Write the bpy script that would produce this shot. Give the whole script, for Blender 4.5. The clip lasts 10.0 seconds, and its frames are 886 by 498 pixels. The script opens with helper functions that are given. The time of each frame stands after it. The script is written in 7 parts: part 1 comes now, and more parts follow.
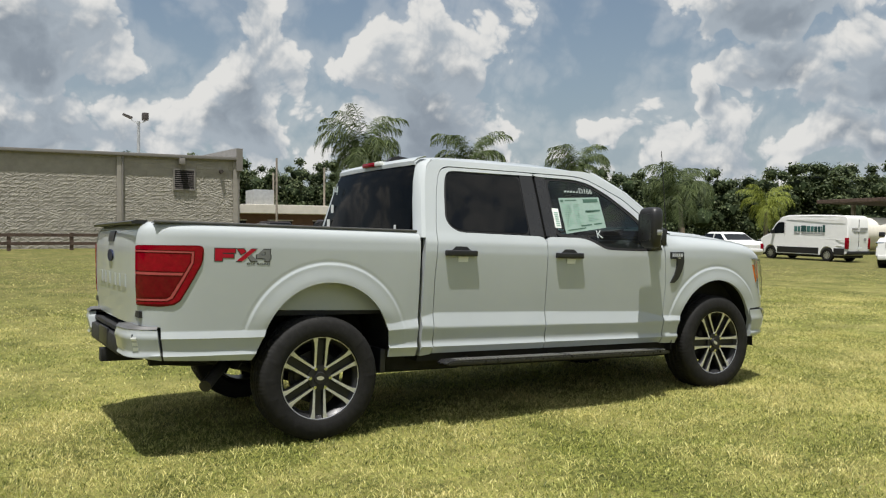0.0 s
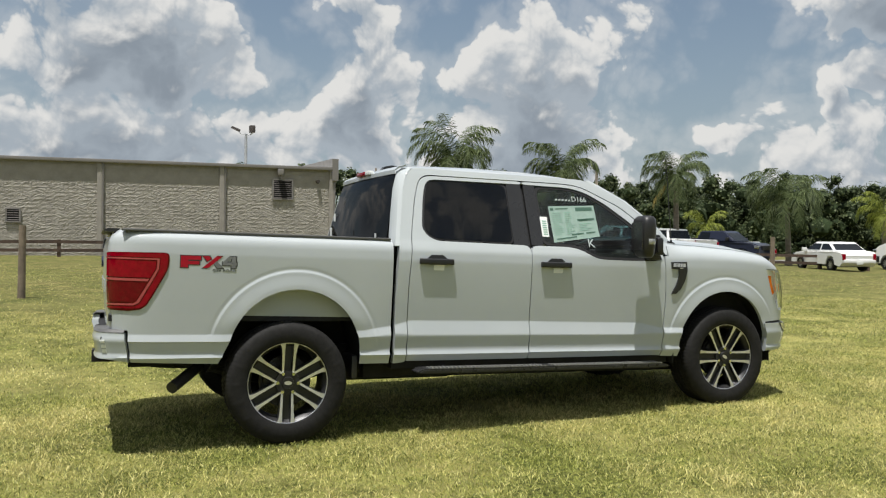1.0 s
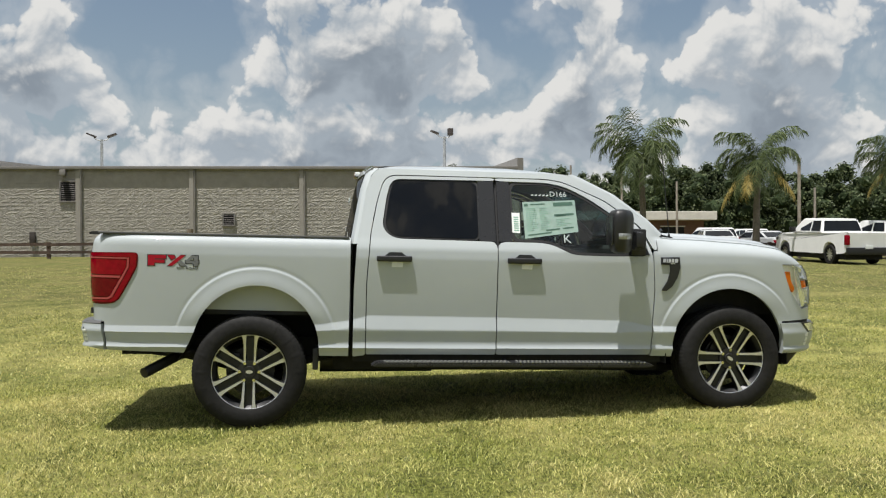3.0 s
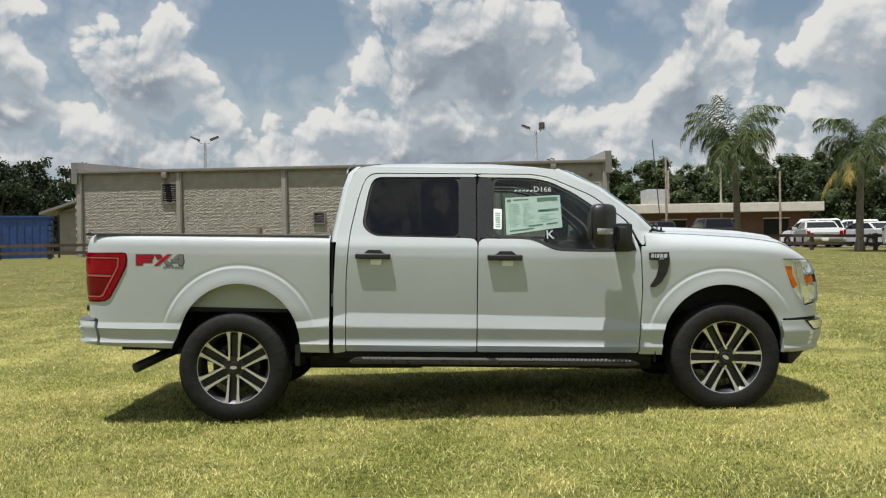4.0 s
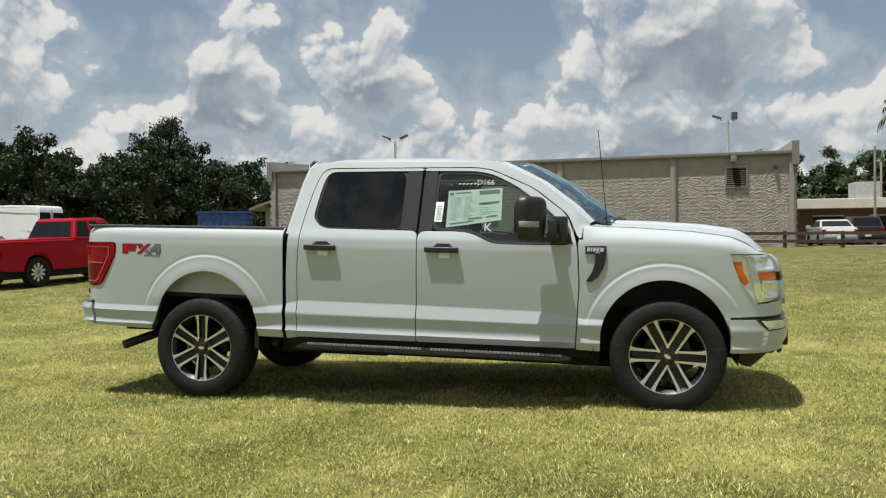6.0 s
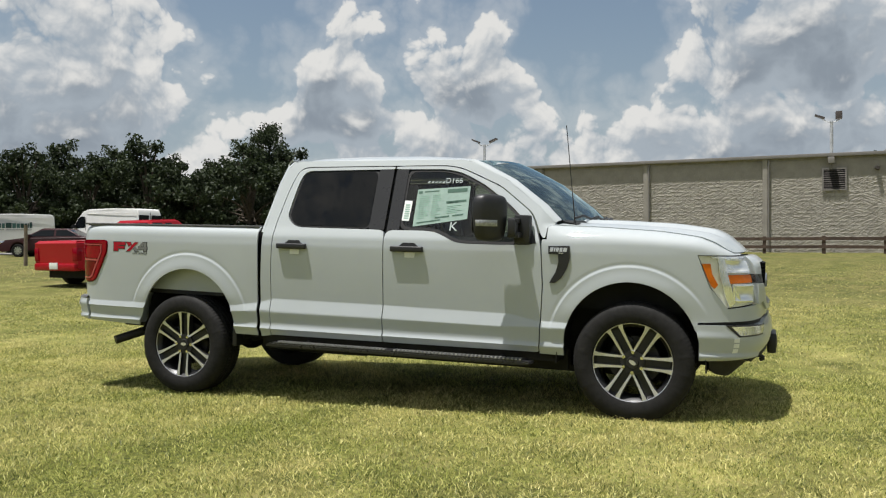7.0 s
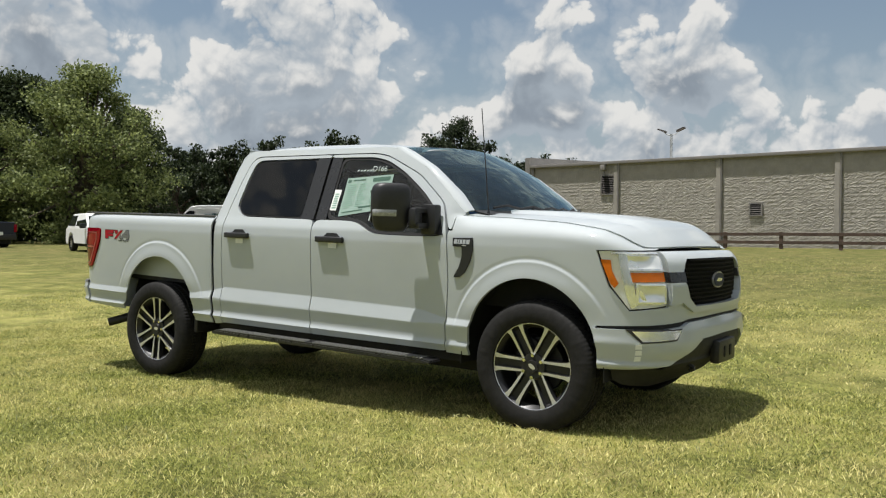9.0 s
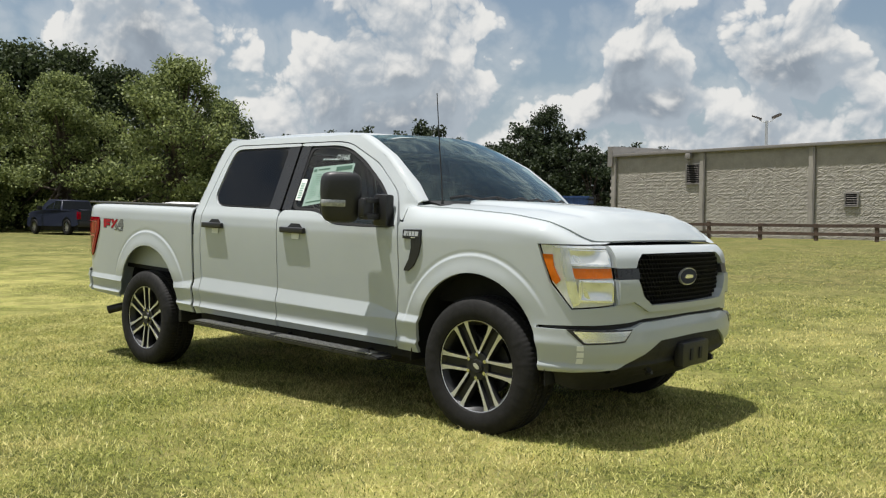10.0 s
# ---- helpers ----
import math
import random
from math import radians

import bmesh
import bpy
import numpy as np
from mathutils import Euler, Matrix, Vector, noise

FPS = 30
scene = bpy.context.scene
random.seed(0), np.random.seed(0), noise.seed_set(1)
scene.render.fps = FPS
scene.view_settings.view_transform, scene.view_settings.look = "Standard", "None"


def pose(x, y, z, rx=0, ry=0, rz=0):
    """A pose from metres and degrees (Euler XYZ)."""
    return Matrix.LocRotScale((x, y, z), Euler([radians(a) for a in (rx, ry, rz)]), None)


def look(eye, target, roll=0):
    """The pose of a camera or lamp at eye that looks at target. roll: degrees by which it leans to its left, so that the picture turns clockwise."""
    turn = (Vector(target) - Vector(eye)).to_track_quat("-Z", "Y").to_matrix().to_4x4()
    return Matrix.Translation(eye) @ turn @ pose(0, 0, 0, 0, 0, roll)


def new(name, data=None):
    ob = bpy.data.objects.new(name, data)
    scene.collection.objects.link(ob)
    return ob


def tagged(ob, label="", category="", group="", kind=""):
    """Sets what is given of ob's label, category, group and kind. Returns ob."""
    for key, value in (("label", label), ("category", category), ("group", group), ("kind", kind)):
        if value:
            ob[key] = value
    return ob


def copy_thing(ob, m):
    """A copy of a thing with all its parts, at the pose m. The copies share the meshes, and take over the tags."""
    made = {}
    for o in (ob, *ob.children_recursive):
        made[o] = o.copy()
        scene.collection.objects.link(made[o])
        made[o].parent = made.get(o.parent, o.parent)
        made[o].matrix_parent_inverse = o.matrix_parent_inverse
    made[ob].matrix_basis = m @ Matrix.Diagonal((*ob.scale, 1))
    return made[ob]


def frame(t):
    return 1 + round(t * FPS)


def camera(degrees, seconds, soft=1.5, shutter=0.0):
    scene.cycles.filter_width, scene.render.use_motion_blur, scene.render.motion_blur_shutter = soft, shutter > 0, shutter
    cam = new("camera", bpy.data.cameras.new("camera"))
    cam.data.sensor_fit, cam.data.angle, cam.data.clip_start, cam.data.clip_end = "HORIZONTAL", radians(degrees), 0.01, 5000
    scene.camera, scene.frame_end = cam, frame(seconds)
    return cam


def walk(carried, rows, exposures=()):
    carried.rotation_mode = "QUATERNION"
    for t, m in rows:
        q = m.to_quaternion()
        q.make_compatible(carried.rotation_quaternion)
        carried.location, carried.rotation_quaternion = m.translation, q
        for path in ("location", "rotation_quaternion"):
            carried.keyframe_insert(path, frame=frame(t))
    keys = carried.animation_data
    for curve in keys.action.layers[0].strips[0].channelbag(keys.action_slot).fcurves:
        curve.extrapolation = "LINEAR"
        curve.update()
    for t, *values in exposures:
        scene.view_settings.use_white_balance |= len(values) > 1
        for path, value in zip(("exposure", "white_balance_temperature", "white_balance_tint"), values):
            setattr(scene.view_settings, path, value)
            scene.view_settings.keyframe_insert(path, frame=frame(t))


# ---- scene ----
# camera and walk
cam = camera(55.4, 10.0, soft=1.2)
METRES, EYE, TURN, LEAN = 9.97, 1.27, -30.1, 0.6
X0, Y0 = -3.944, -6.177
ROWS = [
    (0.0, 0.0, 0.0, 0.0, 0.0, -0.32, -0.59),
    (0.5, 0.0482, 0.0032, -0.0014, 3.75, -0.02, -0.78),
    (1.0, 0.0966, 0.0052, 0.001, 7.48, 0.18, -0.87),
    (1.5, 0.1453, 0.0073, 0.0022, 11.21, 0.23, -0.89),
    (2.0, 0.1927, 0.0175, 0.0003, 15.02, 0.27, -0.73),
    (2.5, 0.2405, 0.0273, 0.0012, 18.83, 0.14, -0.57),
    (4.0, 0.3706, 0.0846, 0.0032, 29.62, -0.39, 0.34),
    (4.5, 0.4117, 0.1082, -0.0006, 33.13, -0.53, 0.39),
    (5.0, 0.4592, 0.1341, -0.0008, 36.72, -0.69, 0.34),
    (6.5, 0.5771, 0.2312, 0.0006, 47.2, -0.52, -0.27),
    (7.0, 0.605, 0.2763, -0.003, 50.63, -0.41, -0.39),
    (7.5, 0.6341, 0.3216, -0.0022, 54.06, -0.42, -0.51),
    (8.0, 0.6613, 0.3665, -0.0008, 57.47, -0.55, -0.65),
    (8.5, 0.6755, 0.4169, -0.0028, 60.96, -0.79, -0.81),
    (9.0, 0.6914, 0.4661, -0.0016, 64.54, -1.09, -0.99),
    (9.5, 0.6968, 0.5157, -0.0015, 67.9, -1.5, -1.13),
    (10.0, 0.703, 0.5616, 0.0014, 70.99, -1.93, -1.29),
]
walk(cam, [(t, pose(0, 0, 0, 0, LEAN, 0) @ pose(X0, Y0, EYE, 0, 0, TURN) @ pose(METRES * x, METRES * y, METRES * z, 90 + pitch, roll, yaw)) for t, x, y, z, yaw, pitch, roll in ROWS],
     exposures=((0.0, 0.33), (8.5, 0.33), (10.0, 0.43)))

# world, sun, exposure
SUN_FROM = Vector((-0.18, -0.19, 1.0)).normalized()
sun_data = bpy.data.lights.new("sun", "SUN")
sun_data.energy, sun_data.angle, sun_data.color = 5.0, radians(0.55), (1.0, 0.972, 0.935)
sun = new("sun", sun_data)
sun.matrix_world = look(SUN_FROM * 50, (0, 0, 0))


def sky_world():
    world = bpy.data.worlds.new("sky")
    scene.world = world
    world.use_nodes = True
    nt = world.node_tree
    nt.nodes.clear()
    N = lambda kind: nt.nodes.new(kind)

    def link(a, b):
        nt.links.new(a, b)

    def m(op, a, b=None, c=None):
        n = N("ShaderNodeMath")
        n.operation = op
        for k, v in enumerate((a, b, c)):
            if v is None:
                continue
            if isinstance(v, (int, float)):
                n.inputs[k].default_value = v
            else:
                link(v, n.inputs[k])
        return n.outputs[0]

    def ramp(v, lo, hi, a=0.0, b=1.0):
        n = N("ShaderNodeMapRange")
        n.interpolation_type = "SMOOTHSTEP"
        link(v, n.inputs[0])
        for k, q in zip((1, 2, 3, 4), (lo, hi, a, b)):
            n.inputs[k].default_value = q
        return n.outputs[0]

    def blend(fac, a, b):
        n = N("ShaderNodeMix")
        n.data_type = "RGBA"
        if isinstance(fac, (int, float)):
            n.inputs[0].default_value = fac
        else:
            link(fac, n.inputs[0])
        for k, v in ((6, a), (7, b)):
            if isinstance(v, tuple):
                n.inputs[k].default_value = (*v, 1)
            else:
                link(v, n.inputs[k])
        return n.outputs[2]

    sky = N("ShaderNodeTexSky")
    sky.sky_type = "NISHITA"
    sky.sun_disc = False
    sky.sun_elevation = math.asin(SUN_FROM.z)
    sky.sun_rotation = math.atan2(SUN_FROM.x, SUN_FROM.y)
    sky.air_density, sky.dust_density, sky.ozone_density = 1.2, 1.6, 1.6
    coord = N("ShaderNodeTexCoord").outputs["Generated"]
    sep = N("ShaderNodeSeparateXYZ")
    link(coord, sep.inputs[0])
    sx, sy, sz = sep.outputs
    azim = m("MULTIPLY", m("ARCTAN2", sx, sy), 57.2958)      # degrees from +y towards +x
    elev = m("MULTIPLY", m("ARCSINE", sz), 57.2958)

    def texture(kind, vec, scale, detail, rough, out):
        n = N(kind)
        if kind == "ShaderNodeTexVoronoi":
            n.voronoi_dimensions, n.feature, n.normalize = "2D", "F1", True
        else:
            n.noise_dimensions = "2D"
        n.inputs["Scale"].default_value, n.inputs["Detail"].default_value, n.inputs["Roughness"].default_value = scale, detail, rough
        link(vec, n.inputs["Vector"])
        return n.outputs[out]

    def spot_at(da, de, much):
        """The place in degrees, shifted, and stirred so that no outline stays round."""
        comb = N("ShaderNodeCombineXYZ")
        link(m("ADD", azim, da), comb.inputs[0])
        link(m("ADD", elev, de), comb.inputs[1])
        stir = N("ShaderNodeVectorMath")
        stir.operation = "MULTIPLY_ADD"
        link(texture("ShaderNodeTexNoise", comb.outputs[0], 0.20, 3.0, 0.5, "Color"), stir.inputs[0])
        stir.inputs[1].default_value, stir.inputs[2].default_value = (7.0 * much, 4.5 * much, 0), (-3.5 * much, -2.25 * much, 0)
        add = N("ShaderNodeVectorMath")
        add.operation = "ADD"
        link(comb.outputs[0], add.inputs[0])
        link(stir.outputs[0], add.inputs[1])
        return add.outputs[0]

    def puffs(vec):
        """Rounded heads on rounded heads."""
        return m("MULTIPLY", m("SUBTRACT", 0.30, texture("ShaderNodeTexVoronoi", vec, 0.30, 4.0, 0.50, "Distance")), 2.0)

    # cumulus heaps: azimuth, elevation of the base, half width, height, weight
    def field(vec):
        split = N("ShaderNodeSeparateXYZ")
        link(vec, split.inputs[0])
        az, el = split.outputs[0], split.outputs[1]
        best = None
        for a0, e0, half, tall, weight in CLOUDS:
            u = m("DIVIDE", m("SUBTRACT", az, a0), half)
            up = m("DIVIDE", m("SUBTRACT", el, e0), tall)
            v = m("MULTIPLY_ADD", m("MINIMUM", up, 0.0), 3.2, m("MAXIMUM", up, 0.0))
            d = m("SQRT", m("ADD", m("MULTIPLY", u, u), m("MULTIPLY", v, v)))
            b = m("MULTIPLY", m("SUBTRACT", 1.0, d), weight)
            best = b if best is None else m("SMOOTH_MAX", best, b, 0.15)
        open_sky = None
        for a0, e0, ha, he, depth in GAPS:
            u, v = m("DIVIDE", m("SUBTRACT", az, a0), ha), m("DIVIDE", m("SUBTRACT", el, e0), he)
            d = m("SQRT", m("ADD", m("MULTIPLY", u, u), m("MULTIPLY", v, v)))
            g = m("MULTIPLY", m("MAXIMUM", m("SUBTRACT", 1.0, d), 0.0), depth)
            open_sky = g if open_sky is None else m("ADD", open_sky, g)
        return m("SUBTRACT", m("MAXIMUM", best, m("MAXIMUM", ramp(elev, 2.0, 8.0, 0.10, -0.20), ramp(elev, 18.0, 32.0, -0.30, 0.20))), open_sky)

    at_here, at_lit = spot_at(0.0, 0.0, 1.0), spot_at(-0.6, 1.5, 1.0)
    heads, heads_near, heads_lit = puffs(spot_at(0.0, 0.0, 0.35)), puffs(spot_at(-0.12, 0.40, 0.35)), puffs(spot_at(-0.6, 1.5, 0.35))
    dome = field(at_here)
    here = m("ADD", dome, heads)
    relief = m("SUBTRACT", here, m("ADD", field(at_lit), heads_lit))
    small = m("SUBTRACT", heads, heads_near)
    cover = m("MAXIMUM", ramp(here, -0.06, 0.16), m("MULTIPLY", ramp(here, -0.7, 0.05), 0.28))
    core = m("MULTIPLY", m("MAXIMUM", dome, 0.0), -0.95)
    bright = ramp(m("ADD", m("ADD", m("MULTIPLY", relief, 0.55), m("MULTIPLY", small, 0.75)), core), -0.58, 0.20)
    thick = ramp(here, 0.25, 1.05)
    grey = blend(thick, (0.335, 0.38, 0.425), (0.225, 0.262, 0.305))
    body = blend(bright, grey, (0.66, 0.657, 0.64))
    haze = ramp(elev, 0.0, 18.0, 0.78, 0.22)
    scaled = N("ShaderNodeVectorMath")
    scaled.operation = "SCALE"
    link(sky.outputs[0], scaled.inputs[0])
    scaled.inputs["Scale"].default_value = SKY_GAIN
    clear = blend(haze, scaled.outputs[0], (0.30, 0.37, 0.42))
    overall = blend(cover, clear, body)
    ground = blend(ramp(elev, -1.5, 0.0), (0.16, 0.17, 0.10), overall)
    bg = N("ShaderNodeBackground")
    link(ground, bg.inputs[0])
    bg.inputs[1].default_value = SKY_STRENGTH
    out = N("ShaderNodeOutputWorld")
    link(bg.outputs[0], out.inputs[0])


SKY_GAIN, SKY_STRENGTH = 0.072, 0.9
CLOUDS = [
    (2.5, 11.0, 9.5, 7.0, 1.05), (1, 5.5, 18, 4.5, 0.9), (17, 8, 3.6, 10, 1.0), (28.5, 5.5, 6, 11, 1.2), (35, 12, 4, 6, 0.85),
    (51, 13.5, 6.5, 4, 1.1), (51.5, 10, 4.5, 2.6, 1.0), (57, 8.8, 3.5, 4.5, 1.1), (47, 8.6, 1.7, 2.3, 0.7), (41.6, 7, 2.5, 2, 0.8), (48, 4.5, 7, 4, 0.6), (56, 6, 3.5, 2.4, 0.8),
    (-29, 8.5, 5.4, 8, 1.15), (-18.5, 9.5, 5, 5.4, 1.05), (-20, 5, 9, 4, 0.75), (-45, 5, 10.5, 13, 0.85), (-60, 9.5, 6.5, 8, 0.9), (-62, 4, 9, 4, 0.7),
]
CLOUDS += [(az, 6 + k % 3, 10 + 1.2 * k, 9 + k % 5, 1.05) for k, az in enumerate((70, 88, -85, 115, -120, -158, 150))]
# openings of blue: azimuth, elevation, half width, half height, depth
GAPS = [(-10.5, 15, 6.5, 7, 1.0), (-33, 15, 5.5, 7.5, 1.1), (11.5, 15, 4.0, 6, 1.0), (38.5, 12.5, 8, 6, 1.0), (-52, 13.5, 3.5, 3, 0.8), (23, 15.5, 2.5, 4, 0.7), (75, 22, 9, 9, 1.0), (-75, 25, 12, 9, 1.0), (180, 35, 40, 14, 0.9), (0, 45, 40, 16, 0.8)]
sky_world()


# materials
def surf(name, color, rough=0.5, metal=0.0, vary=0.12, scale=4.0, bump=0.0, bscale=60.0, coat=0.0, island=0.0, each=0.0,
         trans=0.0, spec=0.5, second=None, alpha=1.0):
    """A procedural surface: mottling at two scales, fine relief, wear in the gloss; second: a stain colour."""
    mt = bpy.data.materials.new(name)
    mt.use_nodes = True
    nt = mt.node_tree
    b = nt.nodes["Principled BSDF"]
    b.inputs["Roughness"].default_value = rough
    b.inputs["Metallic"].default_value = metal
    b.inputs["Coat Weight"].default_value = coat
    b.inputs["Coat Roughness"].default_value = 0.04
    b.inputs["Specular IOR Level"].default_value = spec
    b.inputs["Transmission Weight"].default_value = trans
    b.inputs["Alpha"].default_value = alpha
    b.inputs["Base Color"].default_value = (*color, 1)
    geo = nt.nodes.new("ShaderNodeNewGeometry")
    if vary or second:
        n1 = nt.nodes.new("ShaderNodeTexNoise")
        n1.inputs["Scale"].default_value = scale
        n1.inputs["Detail"].default_value = 8
        n1.inputs["Roughness"].default_value = 0.65
        nt.links.new(geo.outputs["Position"], n1.inputs["Vector"])
        mixer = nt.nodes.new("ShaderNodeMix")
        mixer.data_type = "RGBA"
        ramp = nt.nodes.new("ShaderNodeMapRange")
        nt.links.new(n1.outputs["Fac"], ramp.inputs[0])
        ramp.inputs[1].default_value, ramp.inputs[2].default_value = 0.32, 0.68
        nt.links.new(ramp.outputs[0], mixer.inputs[0])
        other = second or tuple(c * (1 - vary) for c in color)
        mixer.inputs[6].default_value = (*[min(1, c * (1 + vary)) for c in color], 1)
        mixer.inputs[7].default_value = (*other, 1)
        result = mixer.outputs[2]
        for amount, node, socket in ((each, "ShaderNodeObjectInfo", "Random"), (island, "ShaderNodeNewGeometry", "Random Per Island")):
            if amount:
                src = nt.nodes.new(node)
                mr = nt.nodes.new("ShaderNodeMapRange")
                nt.links.new(src.outputs[socket], mr.inputs[0])
                mr.inputs[3].default_value, mr.inputs[4].default_value = 1 - amount, 1 + amount
                mul = nt.nodes.new("ShaderNodeVectorMath")
                mul.operation = "SCALE"
                nt.links.new(result, mul.inputs[0])
                nt.links.new(mr.outputs[0], mul.inputs["Scale"])
                result = mul.outputs[0]
        nt.links.new(result, b.inputs["Base Color"])
        rr = nt.nodes.new("ShaderNodeMapRange")
        nt.links.new(n1.outputs["Fac"], rr.inputs[0])
        rr.inputs[3].default_value, rr.inputs[4].default_value = max(0.0, rough * 0.85), min(1, rough * 1.15)
        nt.links.new(rr.outputs[0], b.inputs["Roughness"])
    if bump:
        n2 = nt.nodes.new("ShaderNodeTexNoise")
        n2.inputs["Scale"].default_value = bscale
        n2.inputs["Detail"].default_value = 6
        nt.links.new(geo.outputs["Position"], n2.inputs["Vector"])
        bp = nt.nodes.new("ShaderNodeBump")
        bp.inputs["Strength"].default_value = bump
        bp.inputs["Distance"].default_value = 0.6 / bscale
        nt.links.new(n2.outputs["Fac"], bp.inputs["Height"])
        nt.links.new(bp.outputs[0], b.inputs["Normal"])
    return mt


def glass(name, tint, tone, dust=0.015, ior=1.52, cool=(1, 1, 1)):
    """A tinted pane: partly clear, partly a smooth gloss."""
    mt = bpy.data.materials.new(name)
    mt.use_nodes = True
    nt = mt.node_tree
    nt.nodes.clear()
    clear = nt.nodes.new("ShaderNodeBsdfTransparent")
    clear.inputs[0].default_value = (*tint, 1)
    gloss = nt.nodes.new("ShaderNodeBsdfGlossy")
    gloss.inputs["Roughness"].default_value = 0.015
    gloss.inputs["Color"].default_value = (tone * cool[0], tone * cool[1], tone * cool[2], 1)
    edge = nt.nodes.new("ShaderNodeLayerWeight")
    edge.inputs["Blend"].default_value = 0.5
    rise = nt.nodes.new("ShaderNodeMath")
    rise.operation = "POWER"
    nt.links.new(edge.outputs["Facing"], rise.inputs[0])
    rise.inputs[1].default_value = 5.0
    share = nt.nodes.new("ShaderNodeMath")
    share.operation = "MULTIPLY_ADD"
    straight = ((ior - 1) / (ior + 1)) ** 2
    nt.links.new(rise.outputs[0], share.inputs[0])
    share.inputs[1].default_value, share.inputs[2].default_value = 1 - straight, straight
    mixer = nt.nodes.new("ShaderNodeMixShader")
    nt.links.new(share.outputs[0], mixer.inputs[0])
    nt.links.new(clear.outputs[0], mixer.inputs[1])
    nt.links.new(gloss.outputs[0], mixer.inputs[2])
    film = nt.nodes.new("ShaderNodeBsdfDiffuse")
    film.inputs[0].default_value = (0.55, 0.56, 0.55, 1)
    cloud = nt.nodes.new("ShaderNodeTexNoise")
    cloud.inputs["Scale"].default_value = 3.0
    cloud.inputs["Detail"].default_value = 6
    amount = nt.nodes.new("ShaderNodeMapRange")
    nt.links.new(cloud.outputs["Fac"], amount.inputs[0])
    amount.inputs[3].default_value, amount.inputs[4].default_value = dust * 0.6, dust * 1.4
    dusty = nt.nodes.new("ShaderNodeMixShader")
    nt.links.new(amount.outputs[0], dusty.inputs[0])
    nt.links.new(mixer.outputs[0], dusty.inputs[1])
    nt.links.new(film.outputs[0], dusty.inputs[2])
    out = nt.nodes.new("ShaderNodeOutputMaterial")
    nt.links.new(dusty.outputs[0], out.inputs[0])
    return mt


PAINT = surf("pale_grey_paint", (0.405, 0.436, 0.448), 0.55, 0.0, 0.02, 2.0, coat=0.7, spec=0.15)
BLACK = surf("black_plastic", (0.013, 0.013, 0.014), 0.45, 0, 0.15, 30, bump=0.15, bscale=500)
MATTE = surf("matte_black_plastic", (0.008, 0.008, 0.009), 0.7, 0, 0.2, 20, bump=0.2, bscale=300)
GLOSSB = surf("gloss_black_trim", (0.02, 0.02, 0.021), 0.28, 0, 0.1, 10)
RUBBER = surf("tyre_rubber", (0.014, 0.0135, 0.013), 0.72, 0, 0.25, 25, bump=0.35, bscale=220, spec=0.22)
SILVER = surf("machined_aluminium", (0.70, 0.70, 0.71), 0.33, 0.80, 0.10, 40)
LAMPHOUSE = surf("lamp_housing", (0.90, 0.90, 0.88), 0.25, 0.25, 0.06, 25)
LAMPBOX = surf("lamp_reflector", (0.94, 0.94, 0.92), 0.16, 0.75, 0.05, 18)
LAMPGREY = surf("lamp_bowl", (0.92, 0.92, 0.91), 0.18, 0.6, 0.08, 14)
LAMPSMOKE = surf("smoked_repeater", (0.30, 0.31, 0.31), 0.12, 0.2, 0.35, 60)
GRILLEB = surf("black_grille_plastic", (0.006, 0.006, 0.007), 0.55, 0, 0.2, 20, spec=0.12)
GUNMETAL = surf("dark_alloy", (0.022, 0.022, 0.023), 0.40, 0.3, 0.1, 30)
CHROME = surf("chrome", (0.80, 0.80, 0.78), 0.08, 1.0, 0.02, 20)
RAILC = surf("grey_rail_plastic", (0.085, 0.085, 0.085), 0.5, 0, 0.15, 12, bump=0.15, bscale=300)
STEEL = surf("dark_steel", (0.05, 0.048, 0.045), 0.55, 0.7, 0.3, 12, bump=0.2, bscale=80)
UNDER = surf("chassis_black", (0.006, 0.006, 0.006), 0.8, 0, 0.3, 8)
TINT = glass("privacy_glass", (0.10, 0.11, 0.115), 0.8, 0.003)
TINTBACK = glass("dark_back_glass", (0.08, 0.09, 0.095), 0.35, 0.003)
CLEAR = glass("green_tinted_glass", (0.58, 0.67, 0.63), 0.95, 0.010)
LENS = glass("clear_lens", (0.98, 0.99, 0.99), 0.3, 0.0)
REDLENS = surf("red_lens", (0.235, 0.0006, 0.010), 0.06, 0, 0.18, 30, spec=0.05, coat=0.35)
REDDARK = surf("deep_red_lens", (0.125, 0.0012, 0.006), 0.06, 0, 0.18, 30, spec=0.05, coat=0.35)
AMBER = surf("amber_lens", (0.66, 0.155, 0.012), 0.16, 0, 0.12, 40, spec=0.1)
PAPERW = surf("white_paper", (0.72, 0.74, 0.72), 0.7, 0, 0.05, 20)
PAPERG = surf("pale_green_paper", (0.34, 0.47, 0.41), 0.7, 0, 0.08, 20, alpha=0.72)
INK = surf("dark_green_ink", (0.04, 0.10, 0.07), 0.7, 0, 0.05, 20)
CHALK = surf("white_marker", (0.38, 0.44, 0.43), 0.8, 0, 0.1, 60)
REDFILM = surf("red_decal", (0.36, 0.008, 0.022), 0.4, 0, 0.1, 40, spec=0.2)
DARKFILM = surf("charcoal_decal", (0.035, 0.036, 0.038), 0.4, 0, 0.1, 40)
SEATC = surf("black_cloth", (0.03, 0.03, 0.032), 0.9, 0, 0.2, 40)
BLUEB = surf("dark_blue_enamel", (0.010, 0.015, 0.045), 0.5, 0, 0.05, 20, spec=0.2)


